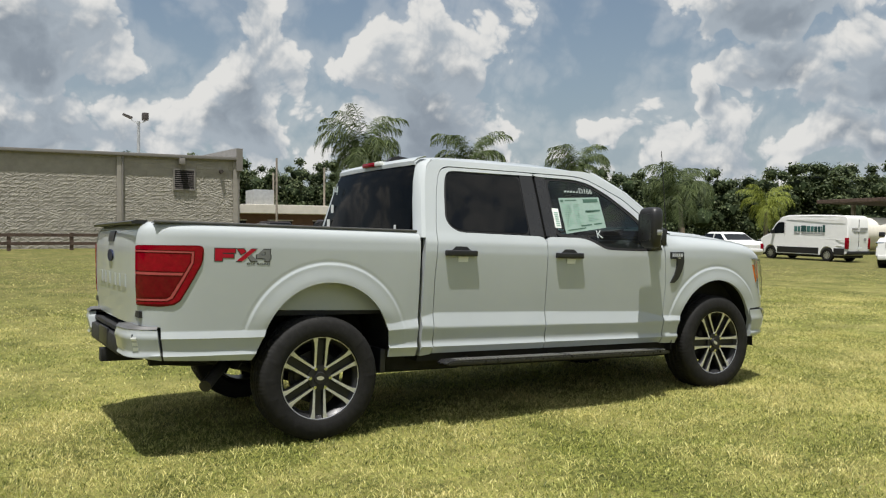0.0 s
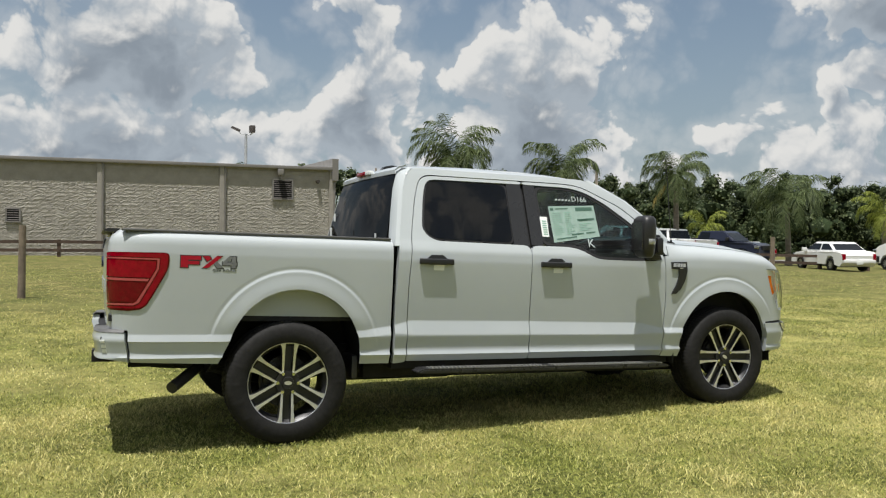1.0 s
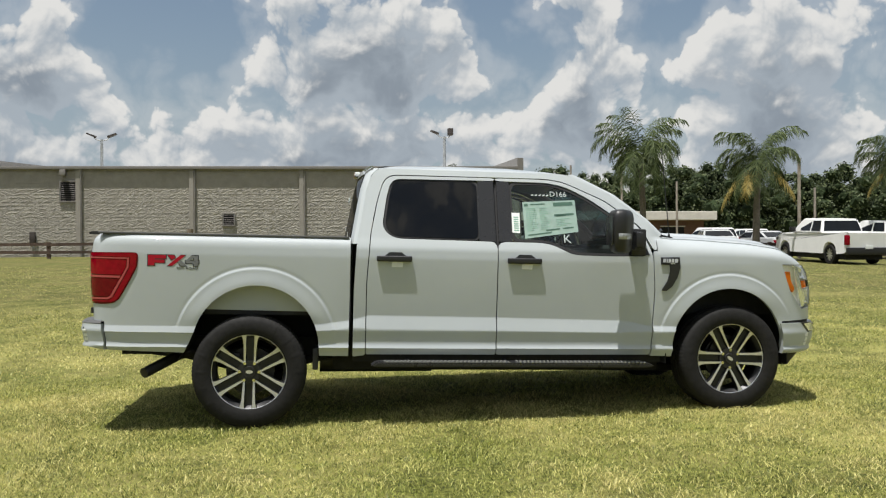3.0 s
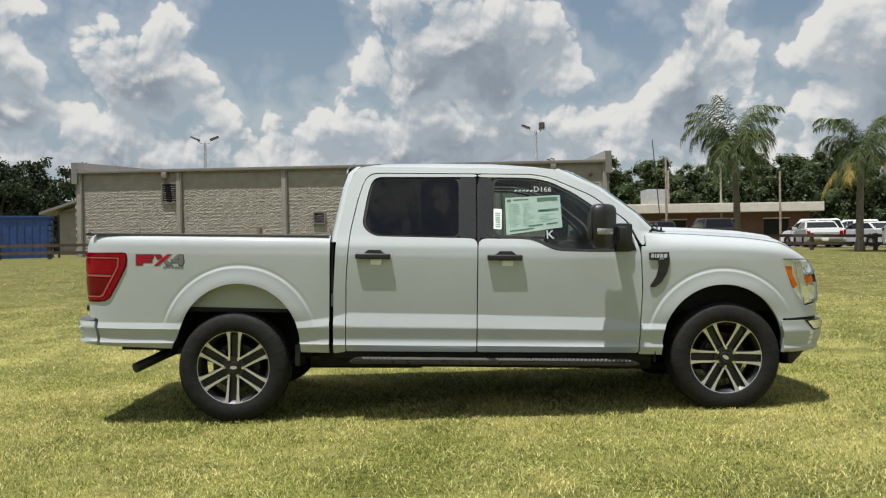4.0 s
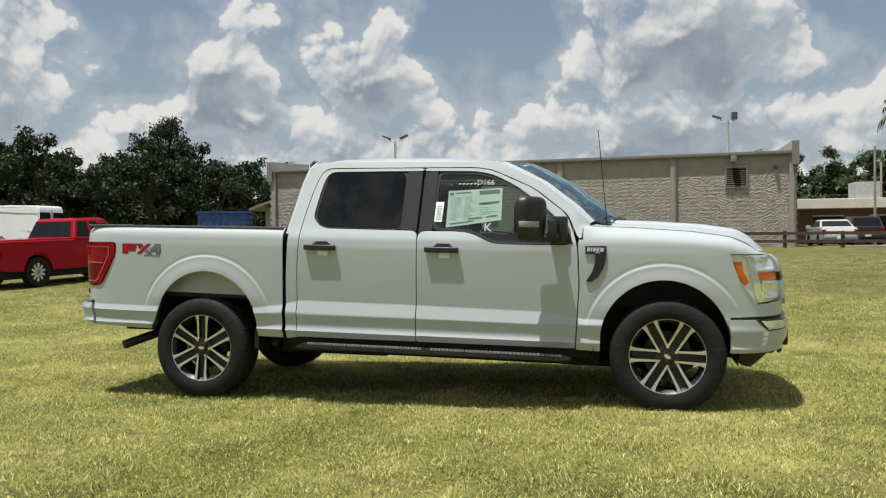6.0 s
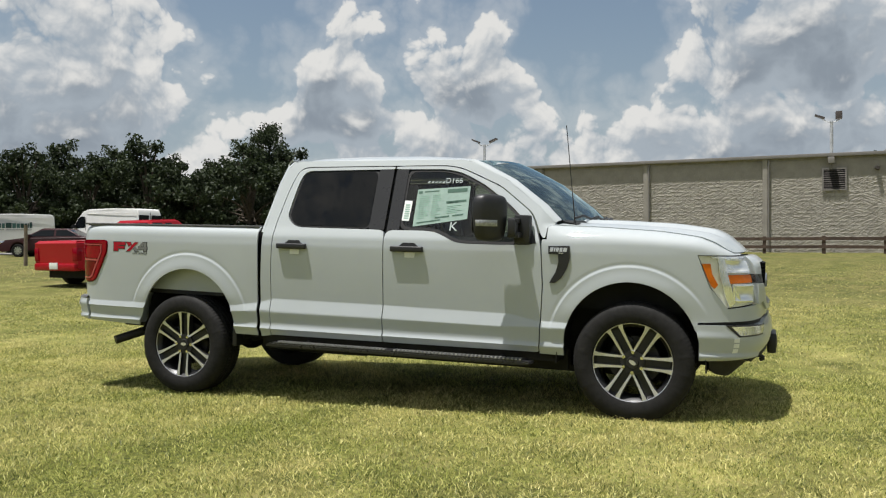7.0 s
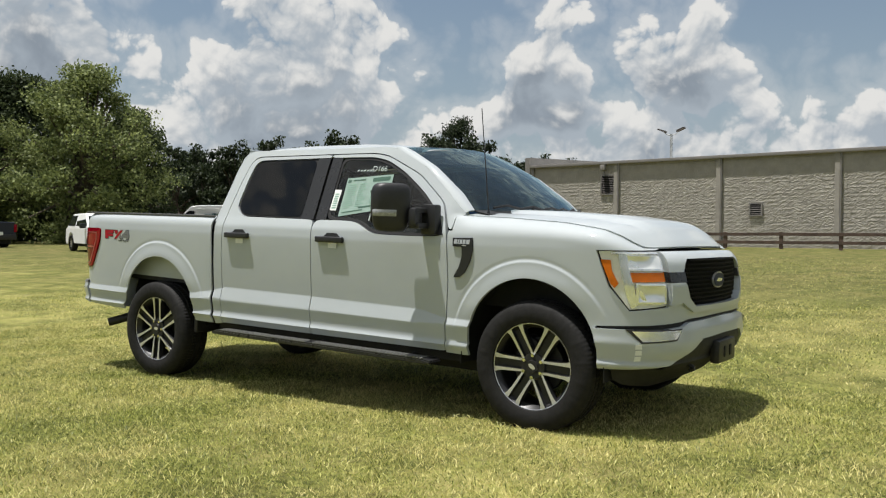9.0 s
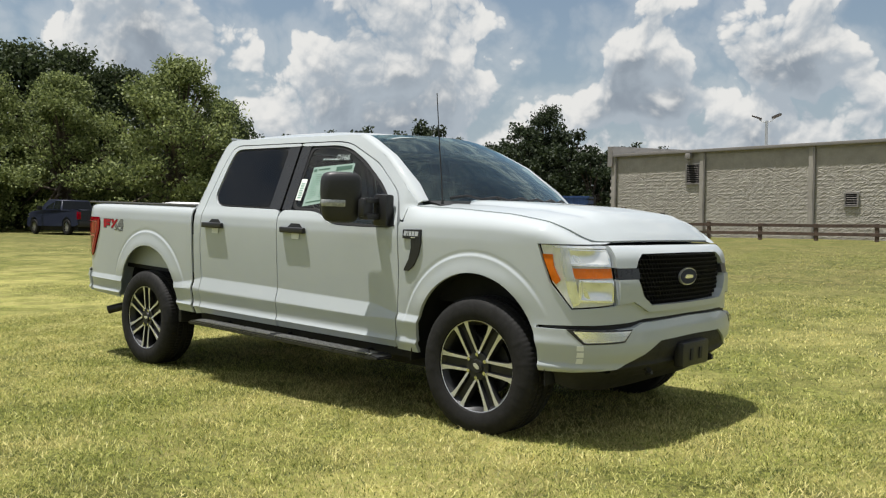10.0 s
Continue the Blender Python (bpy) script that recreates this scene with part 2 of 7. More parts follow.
# mesh helpers
def finish(me, material, smooth=True, angle=38):
    for mm in (material if isinstance(material, (list, tuple)) else [material]):
        me.materials.append(mm)
    if smooth:
        me.polygons.foreach_set("use_smooth", [True] * len(me.polygons))
        me.set_sharp_from_angle(angle=radians(angle))
    return me


def part(name, bm, material, parent=None, label="", smooth=True, angle=38):
    me = bpy.data.meshes.new(name)
    bm.to_mesh(me)
    bm.free()
    finish(me, material, smooth, angle)
    ob = new(name, me)
    if parent is not None:
        ob.parent = parent
    if label:
        tagged(ob, label)
    return ob


def thing(name, label, category, group="", kind=""):
    return tagged(new(name), label, category, group, kind)


def cube(bm, x0, x1, y0, y1, z0, z1, bevel=0.0, seg=2):
    (x0, x1), (y0, y1), (z0, z1) = sorted((x0, x1)), sorted((y0, y1)), sorted((z0, z1))
    r = bmesh.ops.create_cube(bm, size=1)
    for v in r["verts"]:
        v.co = Vector((x0 + (v.co.x + 0.5) * (x1 - x0), y0 + (v.co.y + 0.5) * (y1 - y0), z0 + (v.co.z + 0.5) * (z1 - z0)))
    if bevel:
        bmesh.ops.bevel(bm, geom=list({e for v in r["verts"] for e in v.link_edges}), offset=bevel, segments=seg, affect="EDGES", profile=0.6)
    return bm


def box(x0, x1, y0, y1, z0, z1, bevel=0.0, seg=2):
    return cube(bmesh.new(), x0, x1, y0, y1, z0, z1, bevel, seg)


def tube(bm, a, b, r0, r1=None, n=12, cap=True):
    a, b = Vector(a), Vector(b)
    r1 = r0 if r1 is None else r1
    q = (b - a).to_track_quat("Z", "Y")
    rings = []
    for p, r in ((a, r0), (b, r1)):
        rings.append([bm.verts.new(p + q @ Vector((r * math.cos(2 * math.pi * k / n), r * math.sin(2 * math.pi * k / n), 0))) for k in range(n)])
    for k in range(n):
        bm.faces.new((rings[0][k], rings[0][(k + 1) % n], rings[1][(k + 1) % n], rings[1][k]))
    if cap:
        bm.faces.new(rings[0][::-1])
        bm.faces.new(rings[1])
    return bm


def pipe(bm, pts, r, n=10):
    for a, b in zip(pts[:-1], pts[1:]):
        tube(bm, a, b, r, r, n)
    return bm


def prism(bm, poly, y0, y1, axis="y"):
    """An extruded polygon; poly in (x, z) along y, or (y, z) along x, or (x, y) along z."""
    def at(p, h):
        return {"y": (p[0], h, p[1]), "x": (h, p[0], p[1]), "z": (p[0], p[1], h)}[axis]
    lo = [bm.verts.new(at(p, y0)) for p in poly]
    hi = [bm.verts.new(at(p, y1)) for p in poly]
    n = len(poly)
    bm.faces.new(lo)
    bm.faces.new(hi[::-1])
    for k in range(n):
        bm.faces.new((lo[k], hi[k], hi[(k + 1) % n], lo[(k + 1) % n]))
    bmesh.ops.recalc_face_normals(bm, faces=bm.faces[:])
    return bm


def loft(bm, rows, close=False):
    vs = [[bm.verts.new(p) for p in row] for row in rows]
    for a, b in zip(vs[:-1], vs[1:]):
        n = len(a)
        for k in range(n if close else n - 1):
            bm.faces.new((a[k], a[(k + 1) % n], b[(k + 1) % n], b[k]))
    return vs


def thicken(bm, amount):
    bmesh.ops.recalc_face_normals(bm, faces=bm.faces[:])
    bmesh.ops.solidify(bm, geom=bm.faces[:], thickness=amount)
    return bm


def words(text, size, m, material, parent, name="lettering", depth=0.002):
    cu = bpy.data.curves.new(name, "FONT")
    cu.body, cu.size, cu.extrude, cu.align_x, cu.align_y = text, size, depth, "CENTER", "CENTER"
    cu.resolution_u = 3
    tmp = new(name + "_tmp", cu)
    me = bpy.data.meshes.new_from_object(tmp.evaluated_get(bpy.context.evaluated_depsgraph_get()))
    bpy.data.objects.remove(tmp)
    bpy.data.curves.remove(cu)
    me.transform(m)
    me.materials.clear()
    me.materials.append(material)
    me.name = name
    ob = new(name, me)
    ob.parent = parent
    return ob


def curve_at(x, pts):
    return float(np.interp(x, [p[0] for p in pts], [p[1] for p in pts]))


def step(x, a, b):
    t = min(1.0, max(0.0, (x - a) / (b - a)))
    return t * t * (3 - 2 * t)

# ---- ground, lawn, far woods ----
def ground_z(x, y):
    near = math.exp(-(x * x + (y + 1) ** 2) / 120.0)
    d = max(0.0, min(34.0, y - 0.8))
    z = 0.0265 * d * d / (d + 1.2)
    back = min(1.0, d / 20.0)
    z += back * (-0.0003 * min(max(x, 0.0), 36.0) ** 2 + 0.0045 * min(max(-x, 0.0), 30.0) * (1 - min(1.0, max(0.0, (d - 20) / 14.0))))
    return z + 0.0095 * x * near


def hilly(x, y):
    """The lawn with its small unevenness."""
    far = min(1.0, math.hypot(x, y + 1) / 6.0)
    return ground_z(x, y) + 0.03 * far * (noise.noise((x * 0.35, y * 0.35, 0)) + 0.4 * noise.noise((x * 1.3, y * 1.3, 5)))


def lawn_material():
    mt = bpy.data.materials.new("mown_lawn")
    mt.use_nodes = True
    nt = mt.node_tree
    b = nt.nodes["Principled BSDF"]
    b.inputs["Roughness"].default_value = 0.9
    b.inputs["Specular IOR Level"].default_value = 0.15
    geo = nt.nodes.new("ShaderNodeNewGeometry")

    def nz(scale, detail):
        n = nt.nodes.new("ShaderNodeTexNoise")
        n.inputs["Scale"].default_value = scale
        n.inputs["Detail"].default_value = detail
        n.inputs["Roughness"].default_value = 0.7
        nt.links.new(geo.outputs["Position"], n.inputs["Vector"])
        return n.outputs["Fac"]

    def mixc(f, lo, hi, a, c):
        mr = nt.nodes.new("ShaderNodeMapRange")
        nt.links.new(f, mr.inputs[0])
        mr.inputs[1].default_value, mr.inputs[2].default_value = lo, hi
        mx = nt.nodes.new("ShaderNodeMix")
        mx.data_type = "RGBA"
        nt.links.new(mr.outputs[0], mx.inputs[0])
        for k, v in ((6, a), (7, c)):
            if isinstance(v, tuple):
                mx.inputs[k].default_value = (*v, 1)
            else:
                nt.links.new(v, mx.inputs[k])
        return mx.outputs[2]
    fine = mixc(nz(30, 10), 0.40, 0.60, GRASS_DARK, GRASS_MID)
    dry = mixc(nz(34, 8), 0.4, 0.62, GRASS_STRAW, GRASS_MID)
    patchy = mixc(nz(0.55, 5), 0.42, 0.62, fine, dry)
    sep = nt.nodes.new("ShaderNodeSeparateXYZ")
    nt.links.new(geo.outputs["Position"], sep.inputs[0])
    away = nt.nodes.new("ShaderNodeMath")
    away.operation = "MULTIPLY_ADD"
    nt.links.new(nz(0.22, 5), away.inputs[0])
    away.inputs[1].default_value = 12.0
    nt.links.new(sep.outputs[1], away.inputs[2])
    patchy = mixc(away.outputs[0], 7.0, 18.0, patchy, mixc(nz(9.0, 10), 0.38, 0.62, (0.068, 0.078, 0.020), mixc(nz(0.8, 6), 0.4, 0.6, (0.165, 0.168, 0.048), (0.22, 0.185, 0.072))))
    soil = mixc(nz(0.16, 6), 0.66, 0.74, patchy, (0.33, 0.25, 0.14))
    # lighter and darker mottling: shadows of the uneven turf put into the colour
    tone = nt.nodes.new("ShaderNodeMapRange")
    nt.links.new(nz(1.6, 7), tone.inputs[0])
    for k, q in zip((1, 2, 3, 4), (0.36, 0.62, 0.66, 1.14)):
        tone.inputs[k].default_value = q
    mottled = nt.nodes.new("ShaderNodeVectorMath")
    mottled.operation = "SCALE"
    nt.links.new(soil, mottled.inputs[0])
    nt.links.new(tone.outputs[0], mottled.inputs["Scale"])
    nt.links.new(mottled.outputs[0], b.inputs["Base Color"])
    bp = nt.nodes.new("ShaderNodeBump")
    bp.inputs["Strength"].default_value = 0.9
    bp.inputs["Distance"].default_value = 0.03
    nt.links.new(nz(38, 8), bp.inputs["Height"])
    nt.links.new(bp.outputs[0], b.inputs["Normal"])
    return mt


def leafy(name, low, high, scale=0.25, straw=None, through_light=0.35, rough=0.6, spec=0.25):
    """Leaves and blades: every island its own tone, broad patches, some light through them."""
    mt = bpy.data.materials.new(name)
    mt.use_nodes = True
    nt = mt.node_tree
    nt.nodes.clear()
    geo = nt.nodes.new("ShaderNodeNewGeometry")
    mx = nt.nodes.new("ShaderNodeMix")
    mx.data_type = "RGBA"
    nt.links.new(geo.outputs["Random Per Island"], mx.inputs[0])
    mx.inputs[6].default_value, mx.inputs[7].default_value = (*low, 1), (*high, 1)
    result = mx.outputs[2]
    if straw:
        n = nt.nodes.new("ShaderNodeTexNoise")
        n.inputs["Scale"].default_value = scale
        n.inputs["Detail"].default_value = 6
        n.inputs["Roughness"].default_value = 0.7
        nt.links.new(geo.outputs["Position"], n.inputs["Vector"])
        add = nt.nodes.new("ShaderNodeMath")
        add.operation = "MULTIPLY_ADD"
        nt.links.new(geo.outputs["Random Per Island"], add.inputs[0])
        add.inputs[1].default_value = 0.30
        nt.links.new(n.outputs["Fac"], add.inputs[2])
        mr = nt.nodes.new("ShaderNodeMapRange")
        nt.links.new(add.outputs[0], mr.inputs[0])
        mr.inputs[1].default_value, mr.inputs[2].default_value = 0.55, 0.85
        m2 = nt.nodes.new("ShaderNodeMix")
        m2.data_type = "RGBA"
        nt.links.new(mr.outputs[0], m2.inputs[0])
        nt.links.new(result, m2.inputs[6])
        m2.inputs[7].default_value = (*straw, 1)
        result = m2.outputs[2]
    dif = nt.nodes.new("ShaderNodeBsdfPrincipled")
    dif.inputs["Roughness"].default_value = rough
    dif.inputs["Specular IOR Level"].default_value = spec
    tr = nt.nodes.new("ShaderNodeBsdfTranslucent")
    nt.links.new(result, dif.inputs["Base Color"])
    nt.links.new(result, tr.inputs[0])
    ms = nt.nodes.new("ShaderNodeMixShader")
    ms.inputs[0].default_value = through_light
    nt.links.new(dif.outputs[0], ms.inputs[1])
    nt.links.new(tr.outputs[0], ms.inputs[2])
    out = nt.nodes.new("ShaderNodeOutputMaterial")
    nt.links.new(ms.outputs[0], out.inputs[0])
    return mt


def raw_mesh(name, verts, faces_per, material, smooth=False):
    """A mesh of equal polygons from an array of corners, each polygon an island."""
    n = len(verts)
    me = bpy.data.meshes.new(name)
    me.vertices.add(n)
    me.vertices.foreach_set("co", np.asarray(verts, dtype=np.float32).ravel())
    me.loops.add(n)
    me.loops.foreach_set("vertex_index", np.arange(n, dtype=np.int32))
    me.polygons.add(n // faces_per)
    me.polygons.foreach_set("loop_start", np.arange(0, n, faces_per, dtype=np.int32))
    me.polygons.foreach_set("loop_total", np.full(n // faces_per, faces_per, dtype=np.int32))
    me.update(calc_edges=True)
    me.materials.append(material)
    return me


GRASS_DARK, GRASS_MID, GRASS_STRAW = (0.045, 0.052, 0.012), (0.235, 0.25, 0.058), (0.40, 0.345, 0.135)


def build_ground():
    bm = bmesh.new()
    xs = np.r_[-900, -400, -200, -110, np.linspace(-70, -12, 30), np.linspace(-11, 11, 56), np.linspace(12, 70, 30), 110, 200, 400, 900]
    ys = np.r_[-900, -300, -120, -60, -30, np.linspace(-18, -10, 8), np.linspace(-9.5, 8, 44), np.linspace(9, 45, 36), 60, 110, 200, 400, 900]
    loft(bm, [[(x, y, hilly(x, y) if abs(x) < 80 and -40 < y < 50 else ground_z(x, y)) for x in xs] for y in ys])
    bmesh.ops.recalc_face_normals(bm, faces=bm.faces[:])
    ob = part("ground", bm, lawn_material())
    tagged(ob, "mown dry green lawn rising gently to a rail fence", "lawn", kind="structure")


def build_grass():
    """Mown blades, dense where the camera passes nearest, thinning out with the distance."""
    rs = np.random.RandomState(11)
    blocks = []
    for n, x0, x1, y0, y1, tall, wide, soft in ((470000, -7.0, 7.0, -4.9, 1.8, 0.024, 0.0027, 0.8), (170000, -12, 14, 1.0, 9.5, 0.024, 0.0048, 1.5), (150000, -26, 28, 7.0, 27.0, 0.020, 0.0075, 6.0)):
        x, y = rs.uniform(x0, x1, n), rs.uniform(y0, y1, n)
        tuft = np.array([noise.noise((a * 2.2, b * 2.2, 3.0)) + 0.6 * noise.noise((a * 6.5, b * 6.5, 9.0)) for a, b in zip(x, y)])
        rim = np.minimum(np.minimum(x - x0, x1 - x), np.minimum(y - y0 + (0 if y0 > 0 else 9), y1 - y)) / soft
        keep = (rs.uniform(-2.2, 0.3, n) < tuft) & (rs.rand(n) < rim)
        x, y, tuft = x[keep], y[keep], tuft[keep]
        z = np.array([hilly(a, b) for a, b in zip(x, y)]) - 0.004
        k = len(x)
        ang, leanang = rs.uniform(0, 2 * np.pi, k), rs.uniform(0, 2 * np.pi, k)
        h = tall * (0.55 + 0.9 * rs.rand(k)) * (1.0 + 0.5 * np.clip(tuft, -0.3, 0.8))
        w = wide * (0.6 + 0.8 * rs.rand(k))
        lean = h * rs.uniform(0.3, 1.5, k)
        base = np.c_[x, y, z]
        side = np.c_[np.cos(ang), np.sin(ang), np.zeros(k)] * w[:, None]
        tip = base + np.c_[np.cos(leanang) * lean, np.sin(leanang) * lean, h]
        mid = base + np.c_[np.cos(leanang) * lean * 0.35, np.sin(leanang) * lean * 0.35, h * 0.62]
        blocks.append(np.stack([base - side, mid + side, tip, mid - side * 0.7], 1).reshape(-1, 3))
    mat = leafy("grass_blade", (0.050, 0.074, 0.011), (0.52, 0.56, 0.13), 0.7, (0.76, 0.67, 0.29), 0.30, 0.5, 0.3)
    ob = new("grass", raw_mesh("grass", np.vstack(blocks), 4, mat))
    tagged(ob, "short sunlit grass blades, green and straw coloured", "grass", kind="stuff")


build_ground()
build_grass()


# ---- trees ----
BARK = surf("tree_bark", (0.075, 0.058, 0.042), 0.9, 0, 0.35, 6, bump=0.6, bscale=25)
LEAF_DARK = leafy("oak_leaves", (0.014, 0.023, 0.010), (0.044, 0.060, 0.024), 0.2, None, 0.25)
# the next two carry shade and sunlight in their leaf colour
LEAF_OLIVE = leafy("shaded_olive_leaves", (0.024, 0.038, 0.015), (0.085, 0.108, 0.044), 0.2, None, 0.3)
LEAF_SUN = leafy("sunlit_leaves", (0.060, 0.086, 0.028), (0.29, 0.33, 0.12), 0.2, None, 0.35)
# needle colour lifted: the haze of distance is mixed into it
LEAF_PINE = leafy("pine_needles", (0.030, 0.045, 0.018), (0.115, 0.140, 0.060), 0.2, None, 0.2)
FROND = leafy("palm_leaflets", (0.030, 0.050, 0.018), (0.17, 0.21, 0.085), 0.5)
FROND_YOUNG = leafy("young_palm_leaflets", (0.11, 0.14, 0.022), (0.34, 0.38, 0.075), 0.5)
FROND_DRY = leafy("dry_palm_leaflets", (0.30, 0.22, 0.06), (0.46, 0.38, 0.12), 0.5)


def leaf_cloud(rs, centres, radii, per, size):
    """Many small bent leaf sprays round the given clump centres."""
    out = []
    for c, r in zip(centres, radii):
        k = int(per * r * r)
        d = rs.normal(size=(k, 3))
        d /= np.linalg.norm(d, axis=1)[:, None]
        p = c + np.clip(rs.normal(size=(k, 3)), -1.7, 1.7) * r * np.array([0.62, 0.62, 0.45])
        n = d + rs.normal(scale=0.7, size=(k, 3)) + np.array([0, 0, 0.35])
        n /= np.linalg.norm(n, axis=1)[:, None]
        a = np.cross(n, rs.normal(size=(k, 3)))
        a /= np.linalg.norm(a, axis=1)[:, None]
        b = np.cross(n, a)
        s = (size * rs.uniform(0.5, 1.3, k))[:, None]
        drop = np.array([0, 0, -0.25]) * s
        out.append(np.stack([p - a * s, p - b * s * 0.55 + drop * 0.2, p + a * s + drop, p + b * s * 0.6], 1).reshape(-1, 3))
    return np.vstack(out)


def broad_tree(seed, tall, spread, leaf, label, size=0.2, low=0.12, per=95, clumps=46):
    """A tapered trunk with limbs, and a crown of many small sprays with gaps and an uneven outline."""
    rs = np.random.RandomState(seed)
    tree = thing("tree", label, "tree", "trees behind the parked vehicles")
    bm = bmesh.new()
    trunk_top = tall * 0.45
    tube(bm, (0, 0, -0.3), (0.15, 0.05, trunk_top), tall * 0.032, tall * 0.02, 10)
    centres, radii = [], []
    for k in range(clumps):
        t = rs.rand()
        z = tall * (low + (0.93 - low) * t)
        env = spread * (0.5 + 0.5 * min(1.0, t / 0.3)) * (math.sin(math.pi * min(1, 0.30 + 0.68 * t)) ** 0.7) * (0.35 + 0.75 * rs.rand())
        a = rs.uniform(0, 2 * np.pi)
        centres.append(np.array([env * math.cos(a), env * math.sin(a), z]))
        radii.append(tall * rs.uniform(0.04, 0.085))
    for k in range(5):
        a = rs.uniform(0, 2 * np.pi)
        centres.append(np.array([spread * 0.25 * math.cos(a), spread * 0.25 * math.sin(a), tall * rs.uniform(0.86, 0.98)]))
        radii.append(tall * rs.uniform(0.04, 0.08))
    for c in centres[::3]:
        s = Vector((0.1, 0.03, trunk_top * rs.uniform(0.5, 1.0)))
        mid = s.lerp(Vector(c), 0.5) + Vector((0, 0, 0.3))
        tube(bm, s, mid, tall * 0.012, tall * 0.008, 6)
        tube(bm, mid, c, tall * 0.008, tall * 0.003, 6)
    part("trunk", bm, BARK, tree)
    me = raw_mesh("crown", leaf_cloud(rs, centres, radii, per, size), 4, leaf)
    new("crown", me).parent = tree
    return tree


def stand(ob, x, y, turn=0.0, scale=1.0, sink=0.0):
    return Matrix.Translation((x, y, ground_z(x, y) - sink)) @ Matrix.Rotation(radians(turn), 4, "Z") @ Matrix.Scale(scale, 4)


def build_trees():
    rs = np.random.RandomState(4)
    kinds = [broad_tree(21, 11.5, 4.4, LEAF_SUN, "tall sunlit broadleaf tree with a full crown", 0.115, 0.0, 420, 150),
             broad_tree(22, 12.5, 4.6, LEAF_OLIVE, "oak with a wide crown in shaded olive green", 0.15, 0.0, 230, 130),
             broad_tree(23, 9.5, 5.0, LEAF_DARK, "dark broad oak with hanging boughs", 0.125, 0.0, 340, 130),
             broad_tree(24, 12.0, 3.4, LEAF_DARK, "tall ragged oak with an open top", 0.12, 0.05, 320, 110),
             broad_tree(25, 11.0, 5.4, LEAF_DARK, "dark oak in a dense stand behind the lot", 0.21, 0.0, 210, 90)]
    spots = TREES
    used = set()
    for kind, x, y, turn, sc in spots:
        ob = kinds[kind]
        m = stand(ob, x, y, turn, sc, 0.1)
        if kind in used:
            c = copy_thing(ob, m)
            c.matrix_basis = m
        else:
            ob.matrix_basis = m
            used.add(kind)


TREES = []


def spot(kind, bearing, far, tall, turn, cx=4.0, cy=-6.0):
    """A tree of one kind, so tall, at a bearing (degrees from +y) and a distance from a point on the lawn."""
    grown = (11.5, 12.5, 9.5, 12.0, 11.0)[kind]
    a = radians(bearing)
    TREES.append((kind, round(cx + far * math.sin(a), 1), round(cy + far * math.cos(a), 1), turn, round(tall / grown, 2)))


# trees at the lawn's edge in the sunlit leaf colour, taller ones behind in the shaded one
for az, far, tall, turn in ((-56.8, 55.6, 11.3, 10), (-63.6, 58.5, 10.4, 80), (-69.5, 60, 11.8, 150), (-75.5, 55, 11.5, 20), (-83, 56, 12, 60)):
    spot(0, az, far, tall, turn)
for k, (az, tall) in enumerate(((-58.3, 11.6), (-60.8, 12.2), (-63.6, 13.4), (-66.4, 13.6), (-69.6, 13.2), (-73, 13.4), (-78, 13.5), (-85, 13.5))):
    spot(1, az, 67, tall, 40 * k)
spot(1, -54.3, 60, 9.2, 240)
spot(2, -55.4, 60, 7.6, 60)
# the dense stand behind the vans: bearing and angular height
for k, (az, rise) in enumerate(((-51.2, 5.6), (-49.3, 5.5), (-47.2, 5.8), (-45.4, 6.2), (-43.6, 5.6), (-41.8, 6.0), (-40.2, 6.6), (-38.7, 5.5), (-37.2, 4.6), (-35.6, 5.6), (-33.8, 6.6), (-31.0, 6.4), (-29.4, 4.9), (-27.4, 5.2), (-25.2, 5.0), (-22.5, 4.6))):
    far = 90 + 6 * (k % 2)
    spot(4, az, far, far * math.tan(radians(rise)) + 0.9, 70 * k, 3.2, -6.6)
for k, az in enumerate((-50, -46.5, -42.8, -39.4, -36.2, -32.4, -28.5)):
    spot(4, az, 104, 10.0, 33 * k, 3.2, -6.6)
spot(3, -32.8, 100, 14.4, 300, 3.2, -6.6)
build_trees()


